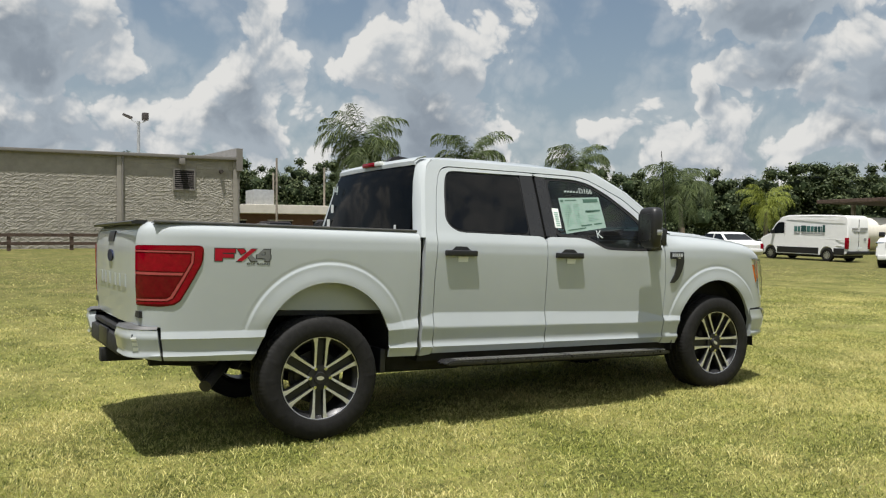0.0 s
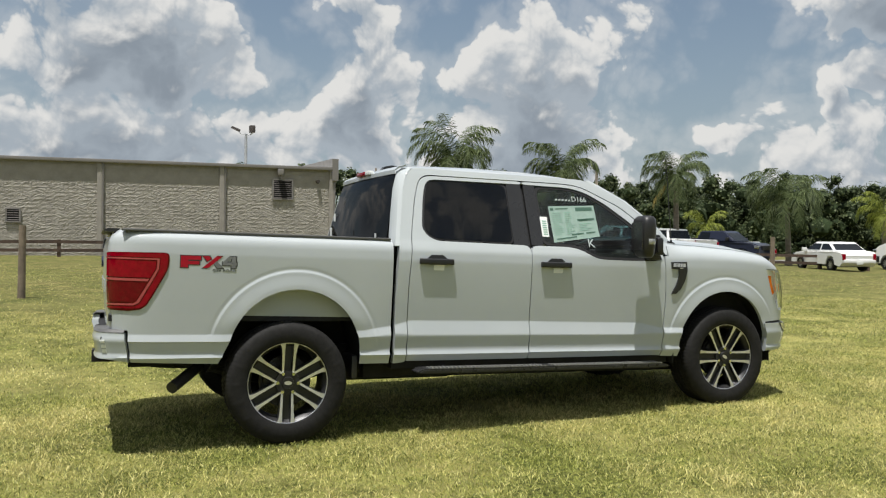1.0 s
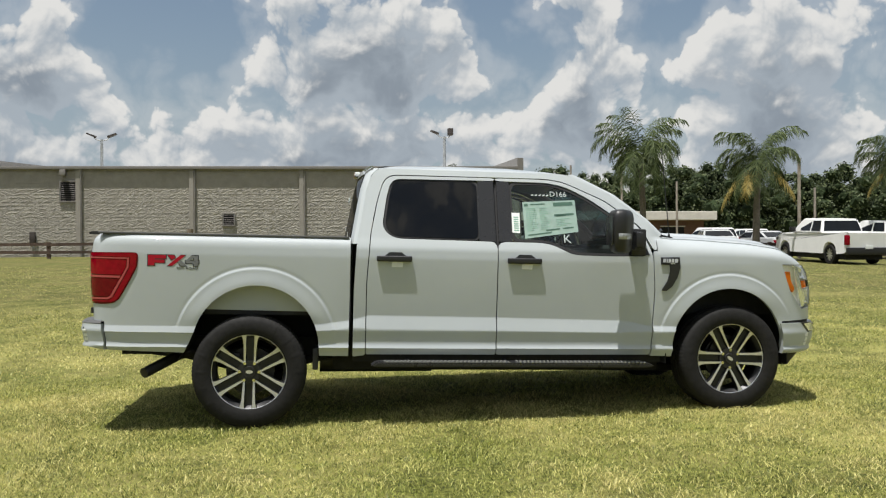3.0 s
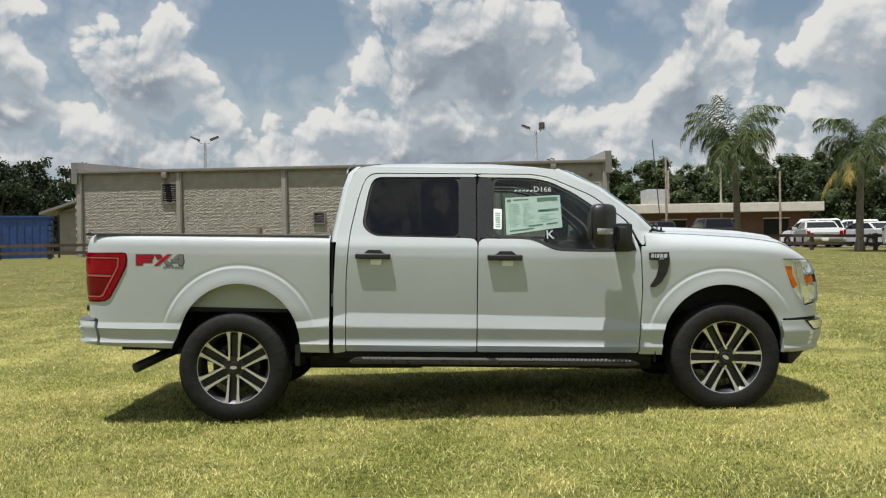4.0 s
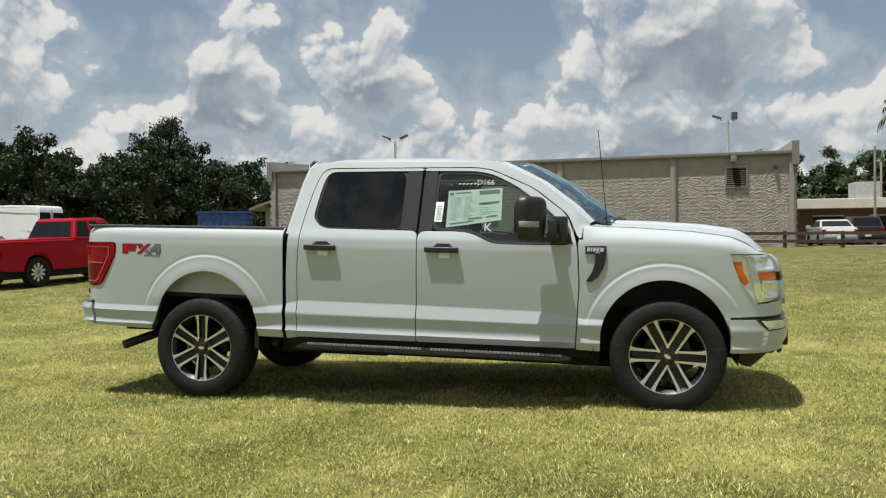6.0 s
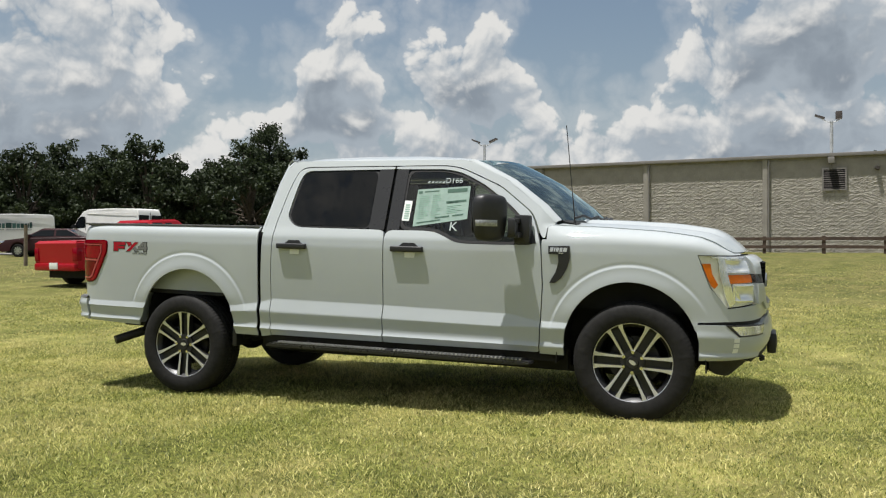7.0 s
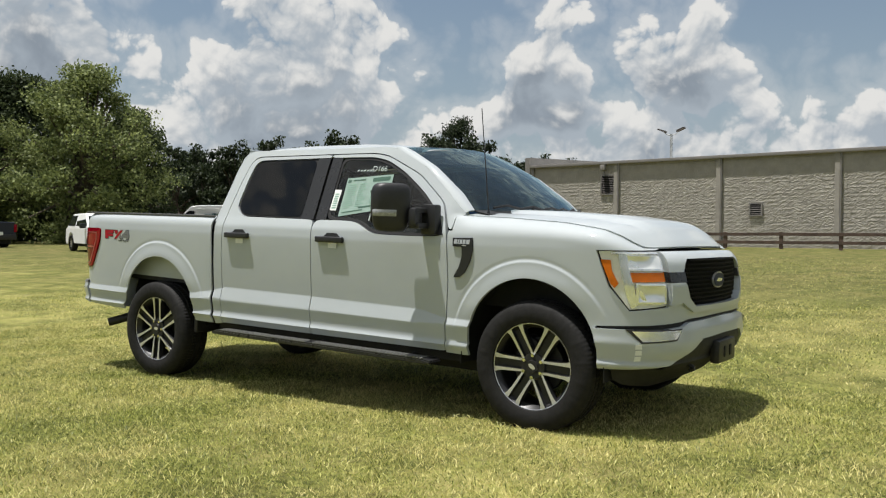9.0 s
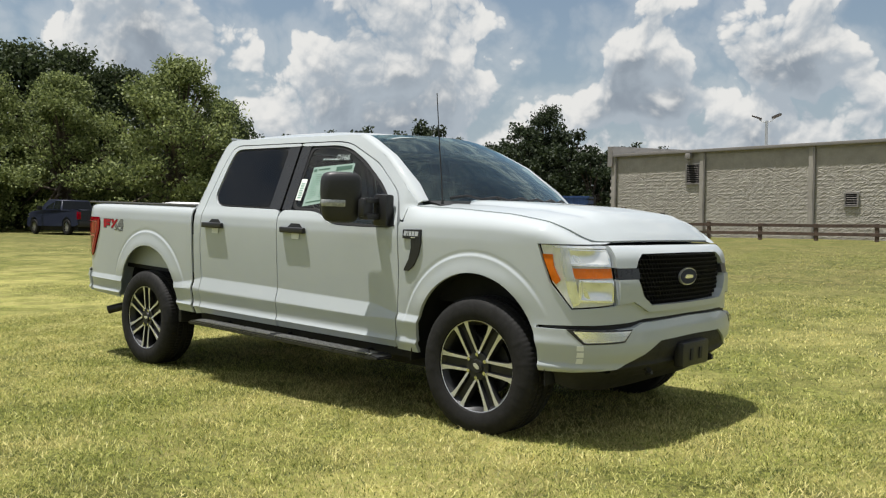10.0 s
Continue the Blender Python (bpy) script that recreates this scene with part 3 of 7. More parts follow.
def build_woods():
    """Far pine woods all round: many small trees in one object, each of a few leafy lobes round a dark heart."""
    rs = np.random.RandomState(8)
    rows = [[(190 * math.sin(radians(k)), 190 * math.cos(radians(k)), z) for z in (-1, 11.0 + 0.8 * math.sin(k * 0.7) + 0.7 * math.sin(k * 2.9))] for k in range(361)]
    seed = bmesh.new()
    bmesh.ops.create_icosphere(seed, subdivisions=1, radius=1)
    ball = np.array([v.co[:] for v in seed.verts])
    faces = np.array([[v.index for v in f.verts] for f in seed.faces])
    seed.free()
    solid_v, solid_f = [], []
    out = []
    for k in range(520):
        # sparse trees past 63 degrees close the ring, mostly unseen, for reflections
        a = radians(rs.uniform(2, 63) if k < 470 else rs.uniform(63, 362))
        d = rs.uniform(120, 182)
        tall = rs.uniform(10.0, 14.5) * (1.12 if 5 < math.degrees(a) < 28 else 1.0) * (d / 150) ** 0.6
        x, y = d * math.sin(a), d * math.cos(a)
        lobes = 6 + rs.randint(4)
        for j in range(lobes):
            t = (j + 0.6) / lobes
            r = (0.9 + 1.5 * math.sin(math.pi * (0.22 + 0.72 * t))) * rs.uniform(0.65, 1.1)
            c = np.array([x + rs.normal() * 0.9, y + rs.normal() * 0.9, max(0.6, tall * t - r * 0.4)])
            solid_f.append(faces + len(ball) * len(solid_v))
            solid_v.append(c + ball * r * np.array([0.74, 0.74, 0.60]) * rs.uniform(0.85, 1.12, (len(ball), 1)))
            n = int(60 + 34 * r)
            v = rs.normal(size=(n, 3))
            v /= np.linalg.norm(v, axis=1)[:, None]
            p = c + v * r * np.array([1, 1, 0.82]) * rs.uniform(0.66, 1.10, n)[:, None]
            nn = v + rs.normal(scale=0.5, size=(n, 3)) + np.array([0, 0, 0.3])
            e = np.cross(nn, rs.normal(size=(n, 3)))
            e /= np.linalg.norm(e, axis=1)[:, None]
            f = np.cross(nn, e)
            f /= np.linalg.norm(f, axis=1)[:, None]
            q = (0.21 * rs.uniform(0.5, 1.3, n))[:, None]
            out.append(np.stack([p - e * q, p - f * q * 0.7, p + e * q, p + f * q * 0.7], 1).reshape(-1, 3))
    tagged(new("far_woods", raw_mesh("woods", np.vstack(out), 4, LEAF_PINE)), "distant dark green pine woods along the horizon", "woods", kind="stuff")
    # dark ring and lobe cores: shade between the leaves, added as solid colour
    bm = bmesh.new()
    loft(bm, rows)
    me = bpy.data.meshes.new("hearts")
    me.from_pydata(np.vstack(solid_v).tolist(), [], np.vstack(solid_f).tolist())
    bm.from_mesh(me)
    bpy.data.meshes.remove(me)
    tagged(part("backdrop", bm, surf("shaded_woods", (0.022, 0.033, 0.014), 0.95, 0, 0.5, 0.6, spec=0.1)), "dark solid fill for the shade inside the woods", "woods", kind="structure")


build_woods()


def palm(seed, trunk_h, frond_len, label, dry=2, count=19, leaf=None):
    rs = np.random.RandomState(seed)
    tree = thing("palm_tree", label, "palm", "palms along the fence")
    bm = bmesh.new()
    rings = []
    lean = rs.uniform(-0.04, 0.04, 2)
    for k in range(14):
        t = k / 13
        r = 0.17 - 0.05 * t + 0.012 * (k % 2) + (0.05 if t < 0.08 else 0) + (0.04 if t > 0.86 else 0)
        rings.append([(lean[0] * trunk_h * t * t + r * math.cos(2 * math.pi * q / 12), lean[1] * trunk_h * t * t + r * math.sin(2 * math.pi * q / 12), -0.2 + (trunk_h + 0.2) * t) for q in range(12)])
    loft(bm, rings, close=True)
    part("trunk", bm, surf("palm_bark", (0.13, 0.11, 0.085), 0.9, 0, 0.3, 8, bump=0.6, bscale=18), tree)
    top = Vector((lean[0] * trunk_h, lean[1] * trunk_h, trunk_h))
    for f in range(count + dry):
        a = 2 * math.pi * f * 0.382 + rs.uniform(-0.2, 0.2)
        old = f >= count
        rise = radians(rs.uniform(-55, -20)) if old else radians(-14 + 100 * ((f * 0.7548) % 1.0) + rs.uniform(-6, 6))
        length = frond_len * rs.uniform(0.8, 1.1)
        pos, pts = Vector(top), []
        pitch = rise
        out = Vector((math.cos(a), math.sin(a), 0))
        n = 15
        for s in range(n + 1):
            pts.append(Vector(pos))
            d = out * math.cos(pitch) + Vector((0, 0, math.sin(pitch)))
            pos = pos + d * (length / n)
            pitch -= radians(rs.uniform(9.5, 13.5) * (0.62 if rise > 1.05 else 1.0) if not old else 3.0) * (0.25 + 1.5 * s / n)
            pitch = max(pitch, radians(-84))
        side = Vector((-math.sin(a), math.cos(a), 0))
        quads = []
        for s in range(2, n + 1):
            for sub in range(4):
                t = (s - 1 + sub / 4) / n
                p = pts[s - 1].lerp(pts[s], sub / 4)
                ll = frond_len * 0.21 * (math.sin(math.pi * (0.10 + 0.80 * t)) ** 0.6) * rs.uniform(0.75, 1.15)
                along = (pts[s] - pts[s - 1]).normalized()
                for sg in (-1, 1):
                    d = (side * sg * rs.uniform(0.55, 1.0) + along * 0.65 + Vector((0, 0, rs.uniform(-1.15, 0.10)))).normalized()
                    w = along * 0.0125 * frond_len / 2.2
                    m = p + d * ll * 0.55
                    e = p + d * ll + Vector((0, 0, -ll * rs.uniform(0.15, 0.6)))
                    quads += [p - w * 0.5, p + w * 0.5, m + w, e, m - w]
            w = Vector((0, 0, 1)) * 0.018
            q = side * 0.014
            quads += [pts[s - 1] - q - w, pts[s - 1] + q, pts[s] + q * 0.6, pts[s] - w * 0.3, pts[s] - q * 0.6]
        me = raw_mesh("frond", [tuple(v) for v in quads], 5, FROND_DRY if old else leaf)
        new("frond", me).parent = tree
    return tree




def build_palms():
    for seed, x, y, h, fl, dry, count, lab in (
            (31, 13.9, 32.3, 5.0, 3.0, 0, 34, "tall queen palm with drooping fronds and bare trunk"),
            (32, 18.6, 30.2, 4.6, 2.6, 4, 30, "queen palm with yellowing lower fronds"),
            (33, 26.4, 31.0, 4.8, 2.5, 1, 30, "queen palm with an upright green crown"),
            (34, 34.0, 30.6, 3.8, 3.0, 0, 30, "low palm with arching fronds and a bent spear leaf"),
            (35, 44.5, 33.0, 3.3, 2.4, 0, 22, "young yellow-green palm behind the van"),
            (36, 37.5, 42.0, 2.4, 2.1, 0, 18, "low yellow-green palm beyond the lot")):
        p = palm(seed, h, fl, lab, dry, count, leaf=FROND_YOUNG if "yellow-green" in lab else FROND)
        p.matrix_basis = stand(p, x, y)


build_palms()

# ---- building, fence, lamps, poles ----
BLOCK = surf("split_face_block", (0.345, 0.322, 0.280), 0.92, 0, 0.16, 3.0, bump=0.65, bscale=30, each=0.03, island=0.0)
BLOCKI = surf("split_face_block_joined", (0.345, 0.322, 0.280), 0.92, 0, 0.16, 3.0, bump=0.65, bscale=30, island=0.03)
SMOOTHB = surf("smooth_block", (0.30, 0.278, 0.245), 0.85, 0, 0.12, 2.0, bump=0.25, bscale=60)
MORTAR = surf("mortar", (0.275, 0.255, 0.222), 0.95, 0, 0.15, 4.0)
METALT = surf("tan_metal_trim", (0.22, 0.205, 0.19), 0.5, 0.2, 0.1, 2.0)
ROOFW = surf("pale_metal_roof", (0.62, 0.62, 0.60), 0.5, 0.2, 0.1, 1.5)
LOUVRE = surf("louvre_dark", (0.055, 0.045, 0.04), 0.6, 0.2, 0.2, 10)
WOOD = surf("weathered_fence_wood", (0.078, 0.052, 0.038), 0.9, 0, 0.35, 5.0, bump=0.5, bscale=40, each=0.2)
GALV = surf("galvanised_steel", (0.40, 0.41, 0.41), 0.5, 0.6, 0.15, 4.0)
POLEW = surf("grey_timber_pole", (0.30, 0.26, 0.21), 0.9, 0, 0.25, 3.0, bump=0.4, bscale=30)
WOODG = surf("grey_brown_post_wood", (0.17, 0.135, 0.10), 0.9, 0, 0.3, 4.0, bump=0.5, bscale=40)
ASPHALT = surf("worn_asphalt", (0.16, 0.155, 0.15), 0.9, 0, 0.2, 1.2, bump=0.4, bscale=60)
# stucco darkened: the shade on the shop wall is part of this colour
BRICKRED = surf("red_brown_stucco", (0.15, 0.082, 0.058), 0.9, 0, 0.15, 2.0, bump=0.3, bscale=30)
CREAM = surf("cream_fascia", (0.66, 0.62, 0.54), 0.8, 0, 0.1, 1.5)
BLUEP = surf("faded_blue_steel", (0.032, 0.075, 0.22), 0.5, 0.1, 0.25, 2.5, bump=0.15, bscale=20)


def build_building():
    """A long single-storey block building; local x along its front, y into it."""
    z0 = 0.80
    L, TOP = 28.55, 5.36
    place = pose(-19.72, 38.27, 0, 0, 0, -math.degrees(math.atan2(1.95, 28.5)))
    b = thing("block_building", "long low tan split-face block building with louvred vents", "building")
    shell = bmesh.new()
    cube(shell, 0.05, L - 0.05, 0.06, 0.30, z0 - 0.4, TOP)
    cube(shell, 0.06, 0.30, 0.30, 26, z0 - 0.4, TOP)
    cube(shell, L - 0.30, L - 0.06, 0.30, 26, z0 - 0.4, TOP)
    cube(shell, 0.3, L - 0.3, 25.7, 26, z0 - 0.4, TOP)
    wall = part("wall", shell, MORTAR, b, smooth=False)
    roof = bmesh.new()
    prism(roof, [(-0.12, TOP + 0.02), (-0.12, TOP + 0.13), (13, TOP + 0.75), (26, TOP + 0.13), (26, TOP)], 0.28, L - 0.28, "x")
    part("roof", roof, ROOFW, b, "pale metal roof")
    g = bmesh.new()
    cube(g, 0.0, L, -0.165, -0.115, TOP - 0.02, TOP + 0.14, 0.01)
    part("eave_gutter", g, METALT, b, "tan metal eave trim")
    for x0, x1 in ((-0.06, 0.26), (L - 0.26, L + 0.06)):
        e = bmesh.new()
        prism(e, [(-0.175, z0 + 4.0), (-0.175, TOP + 0.58), (0.0, TOP + 0.60), (13, TOP + 1.25), (26, TOP + 0.6), (26, z0 + 4.0)], x0, x1, "x")
        part("parapet", e, METALT, b)
    pil = [0.28, 5.73, 11.42, 17.03, 22.72, L - 0.28]
    for x in pil:
        p = bmesh.new()
        cube(p, x - 0.11, x + 0.11, -0.07, 0.06, z0 - 0.4, TOP, 0.01)
        part("pilaster", p, SMOOTHB, b, smooth=False)
        d = bmesh.new()
        tube(d, (x + 0.16, -0.05, z0), (x + 0.16, -0.05, TOP), 0.045, n=8)
        part("downpipe", d, METALT, b)
    vents = [(5.30, 4.22, 0.86, 0.98), (13.30, 2.75, 0.52, 0.54), (25.75, 4.28, 0.92, 0.92)]
    for x, z, w, h in vents:
        fr_ = bmesh.new()
        for q in ((x - w / 2 - 0.07, x + w / 2 + 0.07, z + h / 2, z + h / 2 + 0.07), (x - w / 2 - 0.07, x + w / 2 + 0.07, z - h / 2 - 0.07, z - h / 2), (x - w / 2 - 0.07, x - w / 2, z - h / 2, z + h / 2), (x + w / 2, x + w / 2 + 0.07, z - h / 2, z + h / 2)):
            cube(fr_, q[0], q[1], -0.055, 0.02, q[2], q[3])
        v = part("vent", fr_, METALT, b, "louvred wall vent", smooth=False)
        part("vent_back", box(x - w / 2, x + w / 2, -0.01, 0.02, z - h / 2, z + h / 2), UNDER, v)
        n = int(h / 0.095)
        for k in range(n):
            s = bmesh.new()
            zz = z - h / 2 + (k + 0.5) * h / n
            prism(s, [(-0.050, zz - 0.016), (-0.042, zz - 0.020), (-0.012, zz + 0.010), (-0.020, zz + 0.016)], x - w / 2, x + w / 2, "x")
            part("slat", s, LOUVRE, v, smooth=False)
    for x in (5.05, 25.62):
        f = bmesh.new()
        cube(f, x - 0.14, x + 0.14, -0.32, -0.05, TOP - 0.36, TOP - 0.05, 0.02)
        tube(f, (x, -0.1, TOP - 0.36), (x, -0.1, 4.75), 0.03, n=8)
        part("wall_lamp", f, METALT, b, "tan wall lamp with conduit")
    f = bmesh.new()
    tube(f, (27.55, -0.20, TOP - 0.62), (27.55, -0.03, TOP - 0.62), 0.09, 0.11, 14)
    part("round_lamp", f, LOUVRE, b)
    f = bmesh.new()
    cube(f, 3.35, 3.62, -0.14, 0.0, 1.55, 2.15, 0.02)
    part("meter_box", f, LOUVRE, b)
    # split-face blocks
    rs = np.random.RandomState(6)
    variants = []
    for k in range(10):
        bm = bmesh.new()
        nx, nz = 6, 4
        vs = []
        for j in range(nz + 1):
            row = []
            for i in range(nx + 1):
                edge = i in (0, nx) or j in (0, nz)
                row.append((0.004 + 0.388 * i / nx + (0 if edge else rs.uniform(-0.02, 0.02)), -rs.uniform(0.0, 0.020), 0.004 + 0.186 * j / nz + (0 if edge else rs.uniform(-0.012, 0.012))))
            vs.append(row)
        loft(bm, vs)
        bmesh.ops.recalc_face_normals(bm, faces=bm.faces[:])
        me = bpy.data.meshes.new("block")
        bm.to_mesh(me)
        bm.free()
        finish(me, BLOCK, False)
        if sum(p.normal.y for p in me.polygons) > 0:
            me.flip_normals()
        variants.append(me)
    arrays = []
    for me in variants:
        co = np.empty(len(me.vertices) * 3)
        me.vertices.foreach_get("co", co)
        faces = np.array([p.vertices[:] for p in me.polygons])
        arrays.append((co.reshape(-1, 3), faces))
    rest_v, rest_f, count = [], [], 0
    near, flat = 0, []
    for r in range(23):
        z = z0 - 0.05 + r * 0.194
        if z + 0.19 > TOP:
            break
        for c in range(72):
            x = 0.02 + c * 0.396 - (0.198 if r % 2 else 0)
            if x < 0 or x + 0.39 > L:
                continue
            k = rs.randint(len(variants))
            if z > 4.40:
                # smooth courses under the eave
                flat.append(np.array([(x + a, y, z + b) for y, g in ((0.044, -0.001), (0.060, -0.001)) for a, b in ((g, g), (0.392 - g, g), (0.392 - g, 0.19 - g), (g, 0.19 - g))]))
                continue
            if 11.4 < x < 17.0 and r < 22 and near < 300:
                ob = new("block", variants[k])
                ob.parent = wall
                ob.location = (x, 0.045, z)
                near += 1
            else:
                co, fa = arrays[k]
                rest_v.append(co + np.array([x, 0.045, z]))
                rest_f.append(fa + count)
                count += len(co)
    me = bpy.data.meshes.new("blockwork")
    me.from_pydata(np.vstack(rest_v).tolist(), [], np.vstack(rest_f).tolist())
    finish(me, BLOCKI, False)
    ob = new("blockwork", me)
    ob.parent = wall
    tagged(ob, "rough tan split-face blocks", kind="stuff")
    me = bpy.data.meshes.new("smooth_blockwork")
    sides = np.array([(0, 1, 2, 3), (0, 4, 5, 1), (1, 5, 6, 2), (2, 6, 7, 3), (3, 7, 4, 0)])
    me.from_pydata(np.vstack(flat).tolist(), [], np.vstack([sides + 8 * k for k in range(len(flat))]).tolist())
    finish(me, SMOOTHB, False)
    ob = new("smooth_blockwork", me)
    ob.parent = wall
    tagged(ob, "smooth tan block courses under the eave", kind="stuff")
    b.matrix_basis = place


def build_fence(name, pts, post_h=0.76, spacing=2.45):
    f = thing(name, "low dark brown two-rail wooden fence along the lawn's edge", "fence", "rail fences")
    rng = random.Random(7)
    for (xa, ya), (xb, yb) in zip(pts[:-1], pts[1:]):
        n = max(1, round(math.hypot(xb - xa, yb - ya) / spacing))
        prev = None
        for k in range(n + 1):
            x, y = xa + (xb - xa) * k / n, ya + (yb - ya) * k / n
            z = ground_z(x, y)
            p = bmesh.new()
            cube(p, x - 0.075, x + 0.075, y - 0.075, y + 0.075, z - 0.3, z + post_h + rng.uniform(-0.02, 0.05), 0.012)
            part("post", p, WOOD, f, smooth=False)
            if prev:
                for h in (0.30, 0.66):
                    q = bmesh.new()
                    (x0, y0, z0), d = prev, rng.uniform(-0.015, 0.015)
                    loft(q, [[(X, Y - 0.10, Z + h - 0.07 + dd), (X, Y - 0.10, Z + h + 0.07 + dd), (X, Y - 0.065, Z + h + 0.07 + dd), (X, Y - 0.065, Z + h - 0.07 + dd)] for X, Y, Z, dd in ((x0 - 0.05, y0, z0, d), (x + 0.05, y, z, -d))], close=True)
                    q.faces.new(list(q.verts)[:4])
                    q.faces.new(list(q.verts)[4:][::-1])
                    bmesh.ops.recalc_face_normals(q, faces=q.faces[:])
                    part("rail", q, WOOD, f, smooth=False)
            prev = (x, y, z)


def lone_post(x, y, h):
    z = ground_z(x, y)
    p = bmesh.new()
    tube(p, (x, y, z - 0.2), (x + 0.02, y, z + h), 0.075, 0.065, 12)
    tagged(part("wooden_post", p, WOODG), "weathered round wooden post set in the lawn", "post", "lone posts")


def lamp_post(x, y, top, arms):
    z = ground_z(x, y)
    lp = thing("lamp_post", "tall grey steel lamp post with two floodlights", "lamp post", "lamp posts behind the building")
    p = bmesh.new()
    tube(p, (x, y, z), (x, y, top - 0.2), 0.13, 0.10, 10)
    part("pole", p, GALV, lp)
    for sg in (-1, 1):
        a = bmesh.new()
        pipe(a, [(x, y, top - 0.3), (x + sg * 0.35, y, top - 0.22), (x + sg * 0.55, y, top - 0.05)], 0.04, 8)
        part("arm", a, GALV, lp)
        hd = bmesh.new()
        if arms == "up" and sg > 0:
            cube(hd, x + 0.25, x + 0.65, y - 0.25, y + 0.25, top - 0.10, top + 0.42, 0.05)
        else:
            prism(hd, [(x + sg * 0.45, top - 0.08), (x + sg * 1.05, top + 0.18), (x + sg * 1.02, top + 0.28), (x + sg * 0.42, top + 0.06)], y - 0.22, y + 0.22)
        part("floodlight", hd, LOUVRE, lp)


def utility_pole(x, y, top, r=0.09):
    z = ground_z(x, y)
    p = bmesh.new()
    tube(p, (x, y, z), (x, y, top), r, r * 0.8, 10)
    tagged(part("utility_pole", p, POLEW), "bare grey utility pole beyond the fence", "pole", "utility poles")


build_building()
build_fence("fence", [(-31.0, 33.4), (15.0, 33.5), (24.5, 28.6), (33.5, 24.8)])
for x, y, h in ((-4.35, 12.0, 1.45), (15.1, 12.25, 1.45), (-23.6, 17.8, 1.55)):
    lone_post(x, y, h)
lamp_post(7.25, 55.5, 9.75, "up")
lamp_post(-17.97, 57.9, 9.55, "side")
for x, y, top in ((15.6, 50.7, 7.0), (21.2, 30.9, 5.5), (24.0, 52.0, 6.0), (17.5, 57.0, 6.5), (20.5, 54.0, 6.8), (30.0, 44.0, 5.0)):
    utility_pole(x, y, top)


def build_far_site():
    # parking lot beyond the fence, and a pale driveway
    for nm, x0, x1, y0, y1, lab in (("road", 11.0, 70.0, 36.5, 47.0, "pale worn asphalt parking lot"), ("road", -60.0, -22.0, 28.8, 31.5, "pale gravel driveway")):
        bm = bmesh.new()
        xs = np.linspace(x0, x1, 24)
        loft(bm, [[(x, y, hilly(x, y) + 0.03) for x in xs] for y in np.linspace(y0, y1, 8)])
        tagged(part(nm, thicken(bm, 0.05), ASPHALT), lab, "road", kind="structure")
    # low shop with a flat pale fascia
    s = thing("low_shop", "low red-brown shop with a cream flat roof edge", "building")
    z = 0.85
    part("wall", box(11.5, 27.0, 54.0, 66.0, z - 0.3, 3.2), BRICKRED, s, smooth=False)
    part("roof_edge", box(11.0, 27.6, 53.0, 66.5, 3.2, 3.85, 0.03), CREAM, s, "cream flat roof edge", smooth=False)
    part("rooftop_unit", box(15.6, 17.2, 56.0, 58.0, 3.85, 5.1, 0.04), GALV, s)
    part("side_wing", box(9.2, 11.4, 55.0, 62.0, 3.2, 4.7, 0.03), CREAM, s, smooth=False)
    part("side_wall", box(9.4, 11.3, 55.2, 61.8, z - 0.3, 3.2), UNDER, s, smooth=False)
    for x in (13.5, 17.0, 20.5, 24.5):
        w = part("window", box(x - 0.9, x + 0.9, 53.95, 54.02, 1.5, 2.7), UNDER, s, smooth=False)
        part("window_frame", box(x - 0.98, x + 0.98, 53.93, 53.97, 2.7, 2.78), CREAM, w, smooth=False)
    # gable house behind the container
    h = thing("gable_house", "grey house with a low gable roof behind the yard", "house")
    part("wall", box(-29.4, -18.6, 58.0, 66.0, 0.6, 4.2), SMOOTHB, h, smooth=False)
    bm = bmesh.new()
    prism(bm, [(-29.4, 4.15), (-24.0, 5.9), (-18.6, 4.15)], 58.0, 66.0)
    part("gable", bm, SMOOTHB, h, smooth=False)
    bm = bmesh.new()
    prism(bm, [(-30.4, 3.95), (-24.0, 6.02), (-17.6, 3.95), (-17.6, 4.15), (-24.0, 6.24), (-30.4, 4.15)], 57.0, 66.8)
    part("roof", bm, METALT, h, smooth=False)
    # blue container
    c = thing("skip_container", "faded blue ribbed steel container with a dark end frame", "container")
    part("body", box(-0.95, 1.95, 0.0, 2.4, 0.0, 2.25, 0.03), BLUEP, c, smooth=False)
    for k in range(8):
        part("rib", box(-0.85 + k * 0.36, -0.79 + k * 0.36, -0.03, 0.0, 0.08, 2.15), BLUEP, c, smooth=False)
    part("top_rail", box(-1.0, 2.0, -0.05, 2.45, 2.20, 2.30), BLUEP, c, smooth=False)
    for k in range(7):
        part("end_rung", box(1.80, 2.30, 0.0, 0.08, 0.25 + k * 0.3, 0.33 + k * 0.3), UNDER, c, smooth=False)
    part("end_post", box(2.24, 2.34, -0.02, 0.10, 0.0, 2.35), UNDER, c, smooth=False)
    c.matrix_basis = Matrix.Translation((-22.4, 36.7, 0.80)) @ pose(0, 0, 0, 0, 0, 22)
    # open shelter and tank by the van
    a = thing("shelter", "open shelter with a thin dark brown roof on posts", "shelter")
    part("roof", box(50.6, 63.0, 28.5, 33.5, 3.98, 4.24, 0.03), WOOD, a, smooth=False)
    for x, y in ((54.2, 29.0), (62.0, 29.0), (54.2, 33.0), (62.0, 33.0)):
        part("post", box(x - 0.12, x + 0.12, y - 0.12, y + 0.12, 0.0, 3.95), POLEW, a, smooth=False)
    t = bmesh.new()
